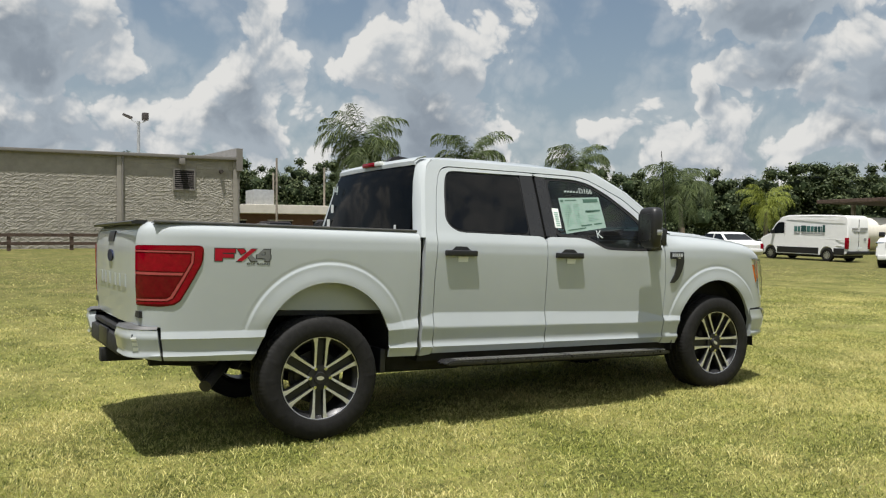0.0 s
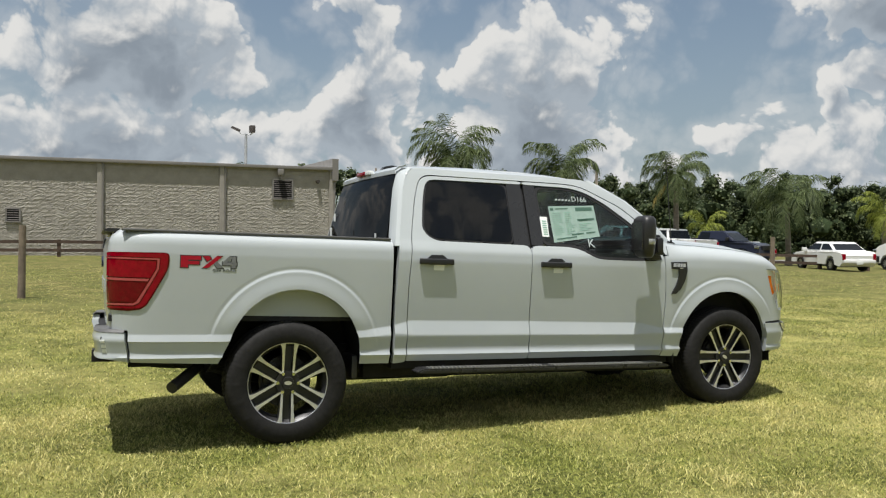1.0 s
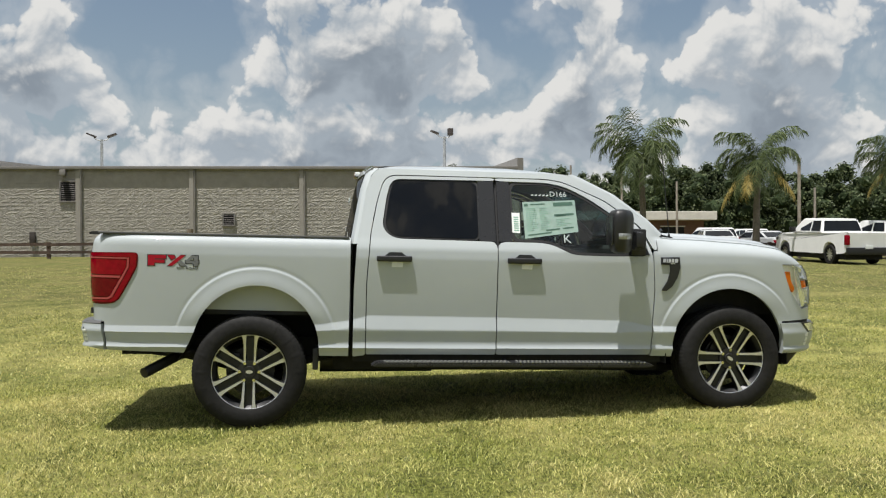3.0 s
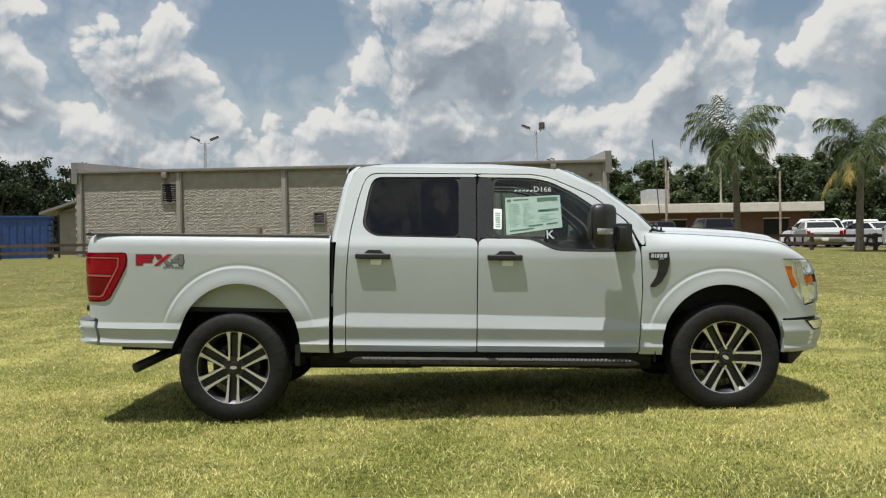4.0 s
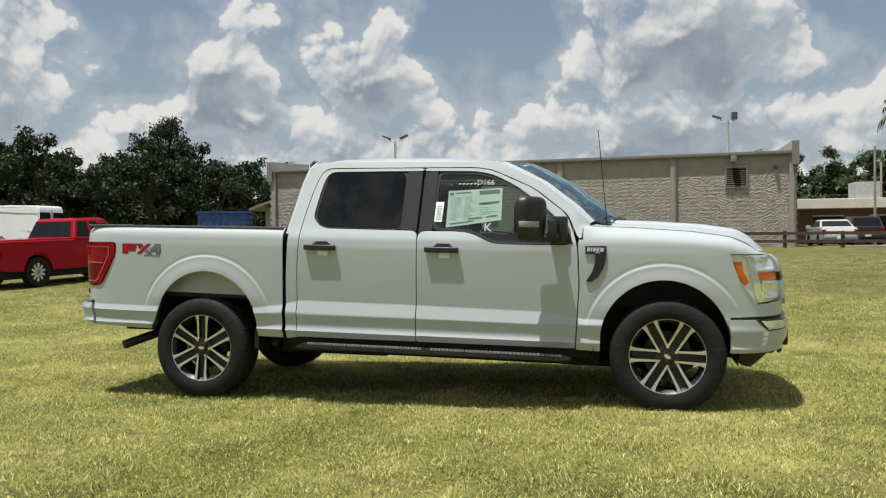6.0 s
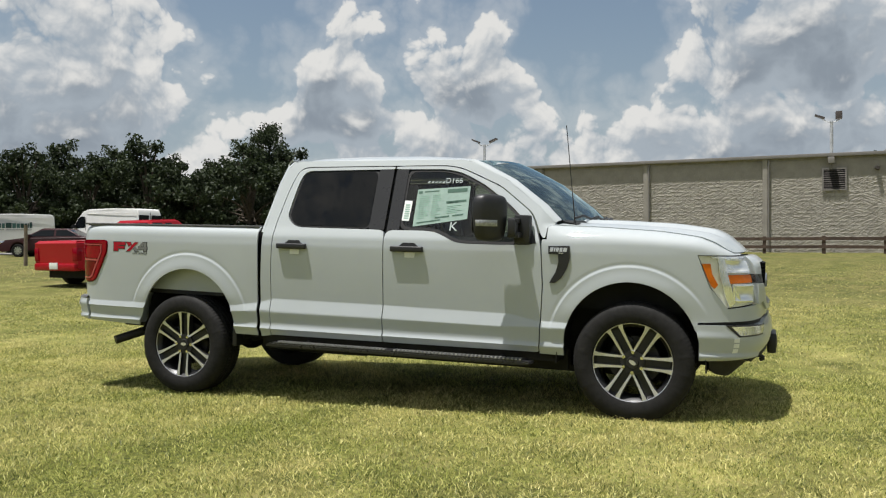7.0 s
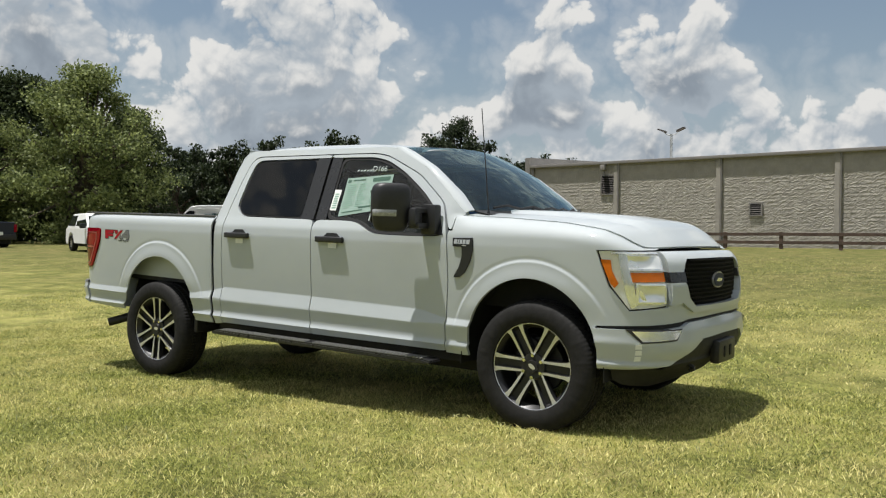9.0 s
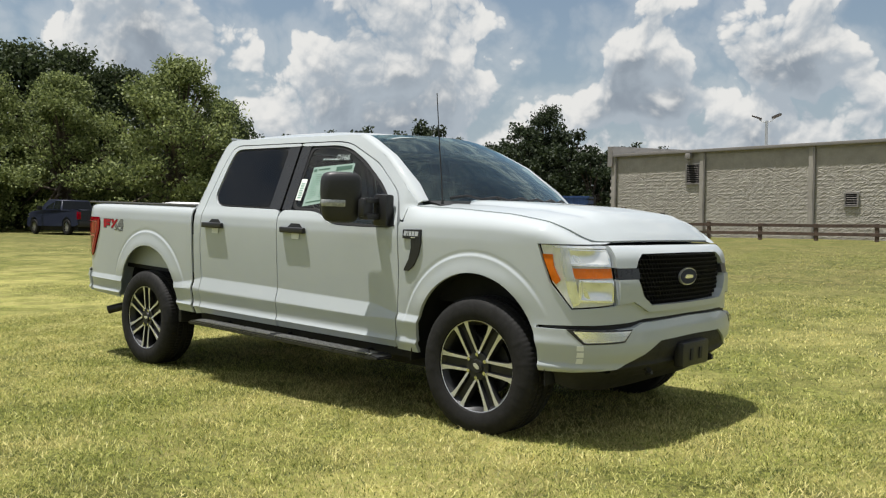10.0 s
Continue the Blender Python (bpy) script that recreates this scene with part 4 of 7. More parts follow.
    tube(t, (45.8, 30.5, 1.75), (57.0, 29.0, 1.75), 1.15, 1.15, 28)
    tagged(part("storage_tank", t, CREAM), "long cream storage tank lying under the shelter", "tank")


build_far_site()

# ---- the pickup truck: local frame, x forward, right side at negative y, z up ----
RAKE = 1.5                       # degrees nose-down
REAR_HUB, FRONT_HUB = (-1.854, 0.350), (1.846, 0.460)
ARCH_R, ARCH_F = (-1.81, 0.53, 0.452, 0.585), (1.82, 0.555, 0.455, 0.572)
PLAN = [(-2.985, 0.0), (-2.982, 0.4), (-2.972, 0.78), (-2.957, 0.87), (-2.925, 0.935), (-2.86, 0.975), (-2.74, 0.995), (-2.5, 1.0), (-1.0, 1.0),
        (1.0, 1.0), (2.05, 1.0), (2.22, 0.995), (2.34, 0.978), (2.44, 0.94), (2.52, 0.885), (2.575, 0.81), (2.612, 0.72), (2.645, 0.58), (2.672, 0.35), (2.682, 0.0)]


def dense_plan():
    pts = np.array(PLAN)
    seg = np.r_[0, np.cumsum(np.hypot(*np.diff(pts, axis=0).T))]
    s = np.linspace(0, seg[-1], 1600)
    xy = np.c_[np.interp(s, seg, pts[:, 0]), np.interp(s, seg, pts[:, 1])]
    k = np.ones(31) / 31
    for _ in range(2):
        pad = np.vstack([np.repeat(xy[:1], 15, 0) * [1, -1] + np.c_[np.zeros(15), -np.zeros(15)], xy, np.repeat(xy[-1:], 15, 0)])
        pad[:15] = xy[1:16][::-1] * [1, -1]
        pad[-15:] = xy[-16:-1][::-1] * [1, -1]
        xy = np.c_[np.convolve(pad[:, 0], k, "valid"), np.convolve(pad[:, 1], k, "valid")]
    s = np.r_[0, np.cumsum(np.hypot(*np.diff(xy, axis=0).T))]
    mid = int(np.argmin(np.abs(xy[:, 0])))
    s = s - s[mid] + xy[mid, 0]
    d = np.gradient(xy, axis=0)
    d /= np.linalg.norm(d, axis=1)[:, None]
    return s, xy, np.c_[-d[:, 1], d[:, 0]]


PS, PXY, PN = dense_plan()
U0, U1 = float(PS[0]), float(PS[-1])


def fr(y):
    """The contour's length at the half-width y on the nose."""
    half = len(PS) // 2
    return float(np.interp(-abs(y), -PXY[half:, 1], PS[half:]))


def rr(y):
    half = len(PS) // 2
    return float(np.interp(abs(y), PXY[:half, 1], PS[:half]))


CREASE = [(-3.2, 0.682), (-2.3, 0.68), (-1.34, 0.702), (-1.12, 0.735), (-0.99, 0.77), (-0.03, 0.763), (0.98, 0.748), (1.16, 0.71), (1.4, 0.708), (2.4, 0.70)]
BAND = [(-3.2, 0.045), (-1.34, 0.05), (-1.1, 0.06), (-0.98, 0.10), (0.95, 0.092), (1.15, 0.04), (2.4, 0.03)]
STEP_IN = [(-3.2, 0.026), (-1.3, 0.030), (-1.0, 0.038), (1.0, 0.038), (1.2, 0.032), (2.0, 0.022), (2.3, 0.004), (2.6, 0.0)]
TUCK = [(-3.2, 0.018), (-1.3, 0.021), (-1.0, 0.031), (1.0, 0.031), (1.2, 0.023), (2.0, 0.022), (2.3, 0.006), (2.6, 0.0)]
FENDER_TOP = [(1.1, 1.395), (1.3, 1.392), (1.6, 1.384), (2.0, 1.362), (2.3, 1.325), (2.45, 1.290), (2.56, 1.250), (2.64, 1.226), (3.4, 1.222)]


def side_off(u, z):
    zc, bw, a = curve_at(u, CREASE), curve_at(u, BAND), curve_at(u, STEP_IN)
    deep = curve_at(u, TUCK)
    if z >= 1.20:
        o = -a + curve_at(z, [(1.20, a * 0.92), (1.27, a * 0.75), (1.32, a * 0.2), (1.343, -0.004), (1.40, -0.026), (1.83, -0.190), (1.9, -0.220)])
    elif z >= zc:
        o = -0.08 * a - (deep - 0.08 * a) * ((1.20 - z) / (1.20 - zc)) ** 1.35
    elif z >= zc - bw:
        foot = min(0.010, 0.3 * deep)
        o = -foot - (deep - foot) * (z - zc + bw) / bw
    else:
        o = curve_at(z, [(0.30, -0.09), (0.46, -0.05), (0.50, -0.036), (0.528, -0.014), (0.540, -0.014), (0.552, -0.024), (0.66, 0.0)]) - min(0.010, 0.3 * deep) * step(z, 0.5, 0.62)
    for cx, cz, r0, r1 in (ARCH_R, ARCH_F):
        d = math.hypot(u - cx, z - cz)
        if d < r1 + 0.02 and z > 0.5:
            low = step(z, cz + 0.02, cz + 0.28) if u < cx or cx < 0 else step(z, cz + 0.20, cz + 0.46)
            o += low * (0.0075 * step(r1 - d, 0.0, 0.020) - 0.0012 * math.exp(-((r1 - d + 0.006) / 0.010) ** 2) + 0.012 * step(r1 - d, 0.016, 0.13))
    if u < -1.1:
        o -= 0.03 * step(z, 1.30, 1.35)
    if u > 1.2:
        zt = curve_at(u, FENDER_TOP)
        q = min(1.0, max(0.0, (z - (zt - 0.10)) / 0.10))
        o -= 0.11 * (1 - math.sqrt(max(0.0, 1 - q * q))) * (0.12 + 0.88 * step(u, 1.2, 1.42))
    return o


def on_body(u, z, off=0.0, sign=-1):
    x, y = np.interp(u, PS, PXY[:, 0]), np.interp(u, PS, PXY[:, 1])
    nx, ny = np.interp(u, PS, PN[:, 0]), np.interp(u, PS, PN[:, 1])
    ln = math.hypot(nx, ny)
    o = side_off(u, z) + off
    lean = 0.0
    if u > 2.1:
        lean = step(u, 2.15, 2.7) * curve_at(z, [(0.3, 0.03), (0.60, 0.045), (0.80, 0.025), (1.0, 0.02), (1.22, -0.035), (1.3, -0.08)])
    if u < -2.7:
        lean = step(-u, 2.7, 3.0) * curve_at(z, [(0.5, -0.03), (0.68, -0.038), (0.80, -0.040), (0.95, -0.046), (1.20, -0.046), (1.33, -0.038), (1.35, -0.036)])
    return Vector((x + nx / ln * o + lean, sign * (y + ny / ln * o), z))


def bump_off(u, z, off=0.0, sign=-1):
    """The front bumper's skin, proud of the body."""
    p = on_body(u, z, off, sign)
    front = step(u, 2.25, 2.75)
    swell = curve_at(z, [(0.30, -0.12), (0.45, -0.01), (0.52, 0.035), (0.62, 0.055), (0.74, 0.05), (0.78, 0.035), (0.84, 0.02)])
    p.x += front * (swell - 0.035) + 0.010
    p.y += sign * 0.012 * (1 - front)
    return p


def rear_bump(u, z, off=0.0, sign=-1):
    p = on_body(u, z, off, sign)
    back = step(-u, 2.72, 3.0)
    p.x -= back * (0.075 + curve_at(z, [(0.40, -0.03), (0.5, 0.0), (0.70, 0.0), (0.72, -0.015)]))
    return p


def fillet(poly, size=0.06, n=4):
    """The polygon with every corner drawn as a short curve."""
    out = []
    for k, p in enumerate(poly):
        p, a, b = Vector(p), Vector(poly[k - 1]), Vector(poly[(k + 1) % len(poly)])
        la, lb = (a - p).length, (b - p).length
        r = size if p.y > 0.9 else 0.25 * size
        p0, p1 = p + (a - p) * min(r, 0.45 * la) / la, p + (b - p) * min(r, 0.45 * lb) / lb
        for j in range(n + 1):
            t = j / n
            out.append(tuple(p0 * (1 - t) ** 2 + p * 2 * t * (1 - t) + p1 * t * t))
    return out


def arc(cx, cz, r, a0, a1, n):
    return [(cx + r * math.cos(radians(a0 + (a1 - a0) * k / n)), cz + r * math.sin(radians(a0 + (a1 - a0) * k / n))) for k in range(n + 1)]


def panel(name, poly, material, parent, sign=-1, where=on_body, cell=0.03, deep=0.02, off=0.0, label="", angle=50, ring=None, crisp=False):
    """A sheet of the body: the polygon (contour, height), cut into cells, laid on the body's surface, its rim turned inwards."""
    bm = bmesh.new()
    if ring:
        # an arch: poly = before, after; between them a ring of fine cells round the wheel opening
        (cx, cz, radii, angles), before, after = ring, *poly
        grid = [[bm.verts.new((cx + r * math.cos(radians(a)), 0, cz + r * math.sin(radians(a)))) for a in angles] for r in radii]
        for ga, gb in zip(grid[:-1], grid[1:]):
            for k in range(len(angles) - 1):
                bm.faces.new((ga[k], ga[k + 1], gb[k + 1], gb[k]))
        outer = [g[0] for g in grid] + grid[-1][1:-1] + [g[-1] for g in grid[::-1]]
        bm.faces.new([bm.verts.new((p[0], 0, p[1])) for p in before] + outer + [bm.verts.new((p[0], 0, p[1])) for p in after])
        bmesh.ops.recalc_face_normals(bm, faces=bm.faces[:])
        poly = before + after
    else:
        bm.faces.new([bm.verts.new((p[0], 0, p[1])) for p in poly])
    lo = [min(p[k] for p in poly) for k in (0, 1)]
    hi = [max(p[k] for p in poly) for k in (0, 1)]
    for k, no in ((0, (1, 0, 0)), (1, (0, 0, 1))):
        n = int((hi[k] - lo[k]) / (cell * (0.55 if k and cell < 0.031 else 1.0)))
        for j in range(1, n + 1):
            c = lo[k] + (hi[k] - lo[k]) * j / (n + 1)
            bmesh.ops.bisect_plane(bm, geom=bm.verts[:] + bm.edges[:] + bm.faces[:], dist=1e-5, plane_co=(c, 0, 0) if k == 0 else (0, 0, c), plane_no=no)
    if crisp:
        # exact cuts along the two edges of the crease band
        knots = sorted({p[0] for p in CREASE + BAND})
        for ua, ub in zip(knots[:-1], knots[1:]):
            if ub <= lo[0] or ua >= hi[0]:
                continue
            for c in (ua, ub):
                bmesh.ops.bisect_plane(bm, geom=bm.verts[:] + bm.edges[:] + bm.faces[:], dist=1e-5, plane_co=(c, 0, 0), plane_no=(1, 0, 0))
            for k, d in ((0, 0.006), (0, -0.002), (1, 0.003), (1, -0.005)):
                za, zb = (curve_at(q, CREASE) - k * curve_at(q, BAND) + d for q in (ua, ub))
                sel = [f for f in bm.faces if ua <= f.calc_center_median().x <= ub]
                geom = list({v for f in sel for v in f.verts}) + list({e for f in sel for e in f.edges}) + sel
                bmesh.ops.bisect_plane(bm, geom=geom, dist=1e-5, plane_co=(ua, 0, za), plane_no=(-(zb - za), 0, ub - ua))
    rim = [e for e in bm.edges if e.is_boundary]
    out = bmesh.ops.extrude_edge_only(bm, edges=rim)["geom"]
    inner = {g for g in out if isinstance(g, bmesh.types.BMVert)}
    for v in bm.verts:
        u, z = v.co.x, v.co.z
        v.co = where(u, z, off - deep if v in inner else off, sign)
    bm.normal_update()
    f = max(bm.faces, key=lambda q: q.calc_area())
    c = f.calc_center_median()
    if f.normal.dot(Vector((c.x * 0.15, c.y, 0))) < 0:
        bmesh.ops.reverse_faces(bm, faces=bm.faces[:])
    return part(name, bm, material, parent, label, angle=angle)


def wheel_mesh_parts(hub_parent):
    """One wheel about its own centre, outer face towards -y; parts hang on hub_parent."""
    R, W, seg = 0.412, 0.275, 270
    prof = [(-0.095, 0.268), (-0.128, 0.275), (-0.138, 0.300), (-0.140, 0.335), (-0.135, 0.372), (-0.124, 0.395), (-0.108, 0.407), (-0.098, 0.4105),
            (-0.060, R), (-0.055, R - 0.010), (-0.046, R - 0.010), (-0.041, R), (-0.008, R), (-0.004, R - 0.010), (0.004, R - 0.010), (0.008, R), (0.041, R), (0.046, R - 0.010),
            (0.055, R - 0.010), (0.060, R), (0.098, 0.4105), (0.108, 0.407), (0.124, 0.395), (0.138, 0.34), (0.136, 0.29), (0.095, 0.268)]
    bm = bmesh.new()
    rows = []
    for k in range(seg):
        a = 2 * math.pi * k / seg
        row = []
        for j, (y, r) in enumerate(prof):
            rib = 1 if 5 <= j <= 8 else 2 if 10 < j < 15 else 3 if 17 < j < 22 else 0
            if rib and (k + rib) % 3 == 0:
                r -= 0.0030 if rib == 1 else 0.0055
            if j in (3, 4) and (k // 3) % 5 == 0:
                y -= 0.0015
            row.append((r * math.cos(a), y, r * math.sin(a)))
        rows.append(row)
    loft(bm, rows + [rows[0]])
    bmesh.ops.remove_doubles(bm, verts=bm.verts[:], dist=1e-5)
    bmesh.ops.recalc_face_normals(bm, faces=bm.faces[:])
    part("tyre", bm, RUBBER, hub_parent, "black all-terrain tyre", angle=30)
    # rim barrel and lip
    bm = bmesh.new()
    prof = [(-0.098, 0.262), (-0.112, 0.270), (-0.116, 0.276), (-0.110, 0.277), (-0.085, 0.268), (0.10, 0.262), (0.10, 0.25), (-0.06, 0.240), (-0.085, 0.246), (-0.098, 0.262)]
    rows = [[(r * math.cos(a), y, r * math.sin(a)) for y, r in prof] for a in [2 * math.pi * k / 64 for k in range(65)]]
    loft(bm, rows)
    bmesh.ops.remove_doubles(bm, verts=bm.verts[:], dist=1e-5)
    bmesh.ops.recalc_face_normals(bm, faces=bm.faces[:])
    part("rim", bm, GUNMETAL, hub_parent, "dark grey alloy rim", angle=40)
    bm = bmesh.new()
    for a, b in (((0, -0.115, 0), (0, -0.112, 0)),):
        rows = [[(r * math.cos(t), y, r * math.sin(t)) for y, r in ((-0.1165, 0.2665), (-0.118, 0.2695), (-0.1165, 0.2725))] for t in [2 * math.pi * k / 64 for k in range(65)]]
        loft(bm, rows)
    part("rim_edge", bm, SILVER, hub_parent, "bright machined rim edge")
    # six pairs of spokes
    for k in range(12):
        pair, sgn = k // 2, (-1 if k % 2 else 1)
        rot = Matrix.Rotation(radians(60 * pair + 90), 4, "Y")
        bm = bmesh.new()
        stations = [(0.062, 0.0350, 0.0085, -0.098), (0.13, 0.0365, 0.0100, -0.104), (0.20, 0.0385, 0.0115, -0.109), (0.236, 0.041, 0.0145, -0.112), (0.264, 0.046, 0.0215, -0.1140)]
        rows = []
        for r, lat, w, yf in stations:
            c = sgn * lat
            rows.append([(r, yf + 0.045, c - w * 1.15), (r, yf + 0.006, c - w), (r, yf, c - w * 0.82), (r, yf, c + w * 0.82), (r, yf + 0.006, c + w), (r, yf + 0.045, c + w * 1.15)])
        vs = loft(bm, rows, close=True)
        bm.faces.new(vs[0])
        bm.faces.new(vs[-1][::-1])
        bmesh.ops.recalc_face_normals(bm, faces=bm.faces[:])
        for f in bm.faces:
            f.material_index = 0 if f.normal.y < -0.9 else 1
        bm.transform(rot)
        part("spoke", bm, [SILVER, GUNMETAL], hub_parent, smooth=False)
    for pair in range(6):
        a = radians(60 * pair + 90)
        bm = bmesh.new()
        loft(bm, [[(r, y, c - w), (r, y, c + w)] for r, y, c, w in ((0.06, -0.084, 0, 0.02), (0.15, -0.082, 0, 0.022), (0.258, -0.088, 0, 0.034))])
        bm.transform(Matrix.Rotation(a, 4, "Y"))
        thicken(bm, 0.012)
        part("spoke_web", bm, GUNMETAL, hub_parent)
        b = radians(60 * pair + 60)
        bm = bmesh.new()
        tube(bm, (0.070 * math.cos(b), -0.085, 0.070 * math.sin(b)), (0.070 * math.cos(b), -0.112, 0.070 * math.sin(b)), 0.0140, 0.012, 6)
        part("lug_nut", bm, CHROME, hub_parent, smooth=False)
    bm = bmesh.new()
    tube(bm, (0, -0.05, 0), (0, -0.098, 0), 0.092, 0.082, 28)
    part("hub_face", bm, GUNMETAL, hub_parent)
    bm = bmesh.new()
    tube(bm, (0, -0.095, 0), (0, -0.112, 0), 0.043, 0.038, 28)
    part("centre_cap", bm, GUNMETAL, hub_parent)
    bm = bmesh.new()
    prism(bm, [(0.026 * math.cos(t), 0.013 * math.sin(t)) for t in [2 * math.pi * k / 20 for k in range(20)]], -0.1135, -0.111)
    part("cap_emblem", bm, SILVER, hub_parent)


def build_pickup():
    truck = thing("pickup_truck", "pale grey crew-cab pickup truck with black trim on mown grass", "truck")
    for sign in (-1, 1):
        # bed side
        cx, cz, ra, _ = ARCH_R
        bed = [(rr(0.80), 1.343), (rr(0.80), 0.715), (-2.868, 0.708), (-2.852, 0.505), (-2.32, 0.488)]
        tail = [(-1.352, 0.468), (-1.140, 0.466), (-1.138, 0.95), (-1.138, 1.345)]
        rads = [ra, ra + 0.03, ra + 0.06, ra + 0.09] + [ARCH_R[3] + d for d in (-0.030, -0.020, -0.015, -0.010, -0.005, 0.0, 0.004, 0.009, 0.014, 0.022, 0.034)]
        panel("bed_side", (bed + [(-2.285, 0.56)], tail), PAINT, truck, sign, cell=0.03, deep=0.012, ring=(cx, cz, rads, np.linspace(165, 4, 70)), crisp=True)
        # cab corner pillar behind the rear door, and the roof-side frame
        pillar = [(-1.108, 0.462), (-1.018, 0.474), (-1.018, 1.03), (-0.994, 1.375), (-0.945, 1.632), (-0.905, 1.765), (-0.872, 1.815), (-0.82, 1.838),
                  (0.38, 1.842), (0.50, 1.826), (0.585, 1.794), (0.85, 1.678), (1.115, 1.478), (1.196, 1.30), (1.225, 1.30), (1.225, 1.39), (1.285, 1.392), (1.262, 1.425), (1.150, 1.532), (0.885, 1.728), (0.64, 1.842), (0.56, 1.876), (0.50, 1.885),
                  (-0.93, 1.885), (-0.985, 1.83), (-1.02, 1.72), (-1.092, 1.30), (-1.108, 0.95)]
        panel("cab_frame", fillet(pillar, 0.05, 3), PAINT, truck, sign, cell=0.03, deep=0.05, crisp=True)
        # rear door: painted skin with window frame, open towards the centre pillar
        door = [(-0.034, 0.482), (-0.034, 1.335), (-0.165, 1.338), (-0.79, 1.345), (-0.86, 1.375), (-0.905, 1.435), (-0.872, 1.66), (-0.845, 1.765), (-0.80, 1.805), (-0.10, 1.812), (-0.034, 1.812), (-0.034, 1.834),
                (-0.815, 1.830), (-0.868, 1.808), (-0.90, 1.762), (-0.938, 1.630), (-0.987, 1.374), (-1.011, 1.03), (-1.011, 0.480)]
        rd = panel("rear_door", fillet(door, 0.05, 3), PAINT, truck, sign, deep=0.03, crisp=True)
        trim = [(-0.042, 1.338), (-0.17, 1.341), (-0.165, 1.808), (-0.042, 1.808)]
        panel("pillar_trim", trim, GLOSSB, rd, sign, cell=0.05, off=-0.002, label="black centre-pillar trim")
        win = [(-0.16, 1.344), (-0.79, 1.351), (-0.855, 1.380), (-0.898, 1.437), (-0.866, 1.66), (-0.84, 1.762), (-0.80, 1.799), (-0.16, 1.806)]
        panel("window_seal", fillet(win, 0.05), MATTE, rd, sign, cell=0.2, off=-0.010, deep=0.012)
        glassy = [(-0.175, 1.356), (-0.785, 1.363), (-0.845, 1.388), (-0.884, 1.440), (-0.853, 1.655), (-0.83, 1.755), (-0.80, 1.788), (-0.175, 1.795)]
        panel("window_glass", fillet(glassy, 0.05), TINT, rd, sign, cell=0.06, off=-0.006, deep=0.003, label="dark privacy glass")
        panel("door_pillar", [(-0.10, 0.50), (0.05, 0.50), (0.05, 1.83), (-0.10, 1.83)], MATTE, truck, sign, off=-0.034, deep=0.03, cell=0.06)
        # front door
        door = [(1.185, 0.487), (1.206, 0.97), (1.188, 1.262), (1.106, 1.474), (0.844, 1.672), (0.58, 1.788), (0.50, 1.818), (0.38, 1.834), (-0.026, 1.834), (-0.026, 1.812), (0.39, 1.810), (0.53, 1.782), (0.71, 1.694), (0.93, 1.543),
                (1.115, 1.37), (1.165, 1.25), (0.88, 1.243), (0.60, 1.246), (0.53, 1.258), (0.445, 1.300), (0.38, 1.325), (0.30, 1.336), (-0.026, 1.336), (-0.026, 0.482)]
        fd = panel("front_door", fillet(door, 0.06, 3), PAINT, truck, sign, deep=0.03, crisp=True)
        trim = [(-0.018, 1.339), (0.083, 1.339), (0.083, 1.808), (-0.018, 1.808)]
        panel("pillar_trim", trim, GLOSSB, fd, sign, cell=0.05, off=-0.002, label="black centre-pillar trim")
        ring_o = [(0.08, 1.341), (0.30, 1.341), (0.385, 1.329), (0.45, 1.304), (0.535, 1.263), (0.605, 1.251), (0.88, 1.248), (1.158, 1.255), (1.11, 1.366), (0.925, 1.538), (0.706, 1.688), (0.527, 1.776), (0.39, 1.804), (0.08, 1.806)]
        ring_i = [(0.10, 1.36), (0.305, 1.358), (0.392, 1.346), (0.46, 1.32), (0.545, 1.280), (0.61, 1.268), (0.88, 1.264), (1.02, 1.266), (1.02, 1.43), (0.91, 1.524), (0.70, 1.67), (0.522, 1.758), (0.387, 1.788), (0.10, 1.790)]
        ring_o, ring_i = fillet(ring_o, 0.06), fillet(ring_i, 0.06)
        panel("window_seal", ring_o + [ring_o[0]] + [ring_i[0]] + ring_i[::-1], MATTE, fd, sign, cell=9, off=-0.008, deep=0.015)
        panel("window_glass", [(u, z) for u, z in ring_i], CLEAR, fd, sign, cell=0.08, off=-0.012, deep=0.003, label="clear green-tinted glass")
        # front fender
        cx, cz, ra, _ = ARCH_F
        before = [(1.193, 0.478), (1.365, 0.474), (1.368, 0.55)]
        after = arc(cx, cz, ra, 27, 18, 3)[1:] + [(2.268, 0.757), (2.40, 0.765), (fr(0.80), 0.775), (fr(0.62), 0.785), (fr(0.52), 0.798), (fr(0.0), 0.803), (fr(0.0), 0.845), (fr(0.50), 0.848), (fr(0.60), 0.905), (fr(0.735), 0.885), (fr(0.735), 0.877),
                (2.455, 0.852), (2.335, 0.995), (2.262, 1.205), (fr(0.735), 1.212), (fr(0.62), 1.225), (fr(0.62), 1.222), (2.64, 1.224), (2.56, 1.248), (2.45, 1.288), (2.3, 1.323), (2.0, 1.360), (1.6, 1.382), (1.3, 1.39), (1.232, 1.392), (1.232, 1.290), (1.202, 1.290), (1.197, 1.262), (1.214, 0.97)]
        rads = [ra, ra + 0.03, ra + 0.06, ra + 0.085] + [ARCH_F[3] + d for d in (-0.026, -0.020, -0.015, -0.010, -0.005, 0.0, 0.004, 0.009, 0.014, 0.022)]
        fen, ringf = (before, after), (cx, cz, rads, np.linspace(176, 27, 66))
        panel("front_fender", fen, PAINT, truck, sign, cell=0.03, deep=0.025, ring=ringf, crisp=True)
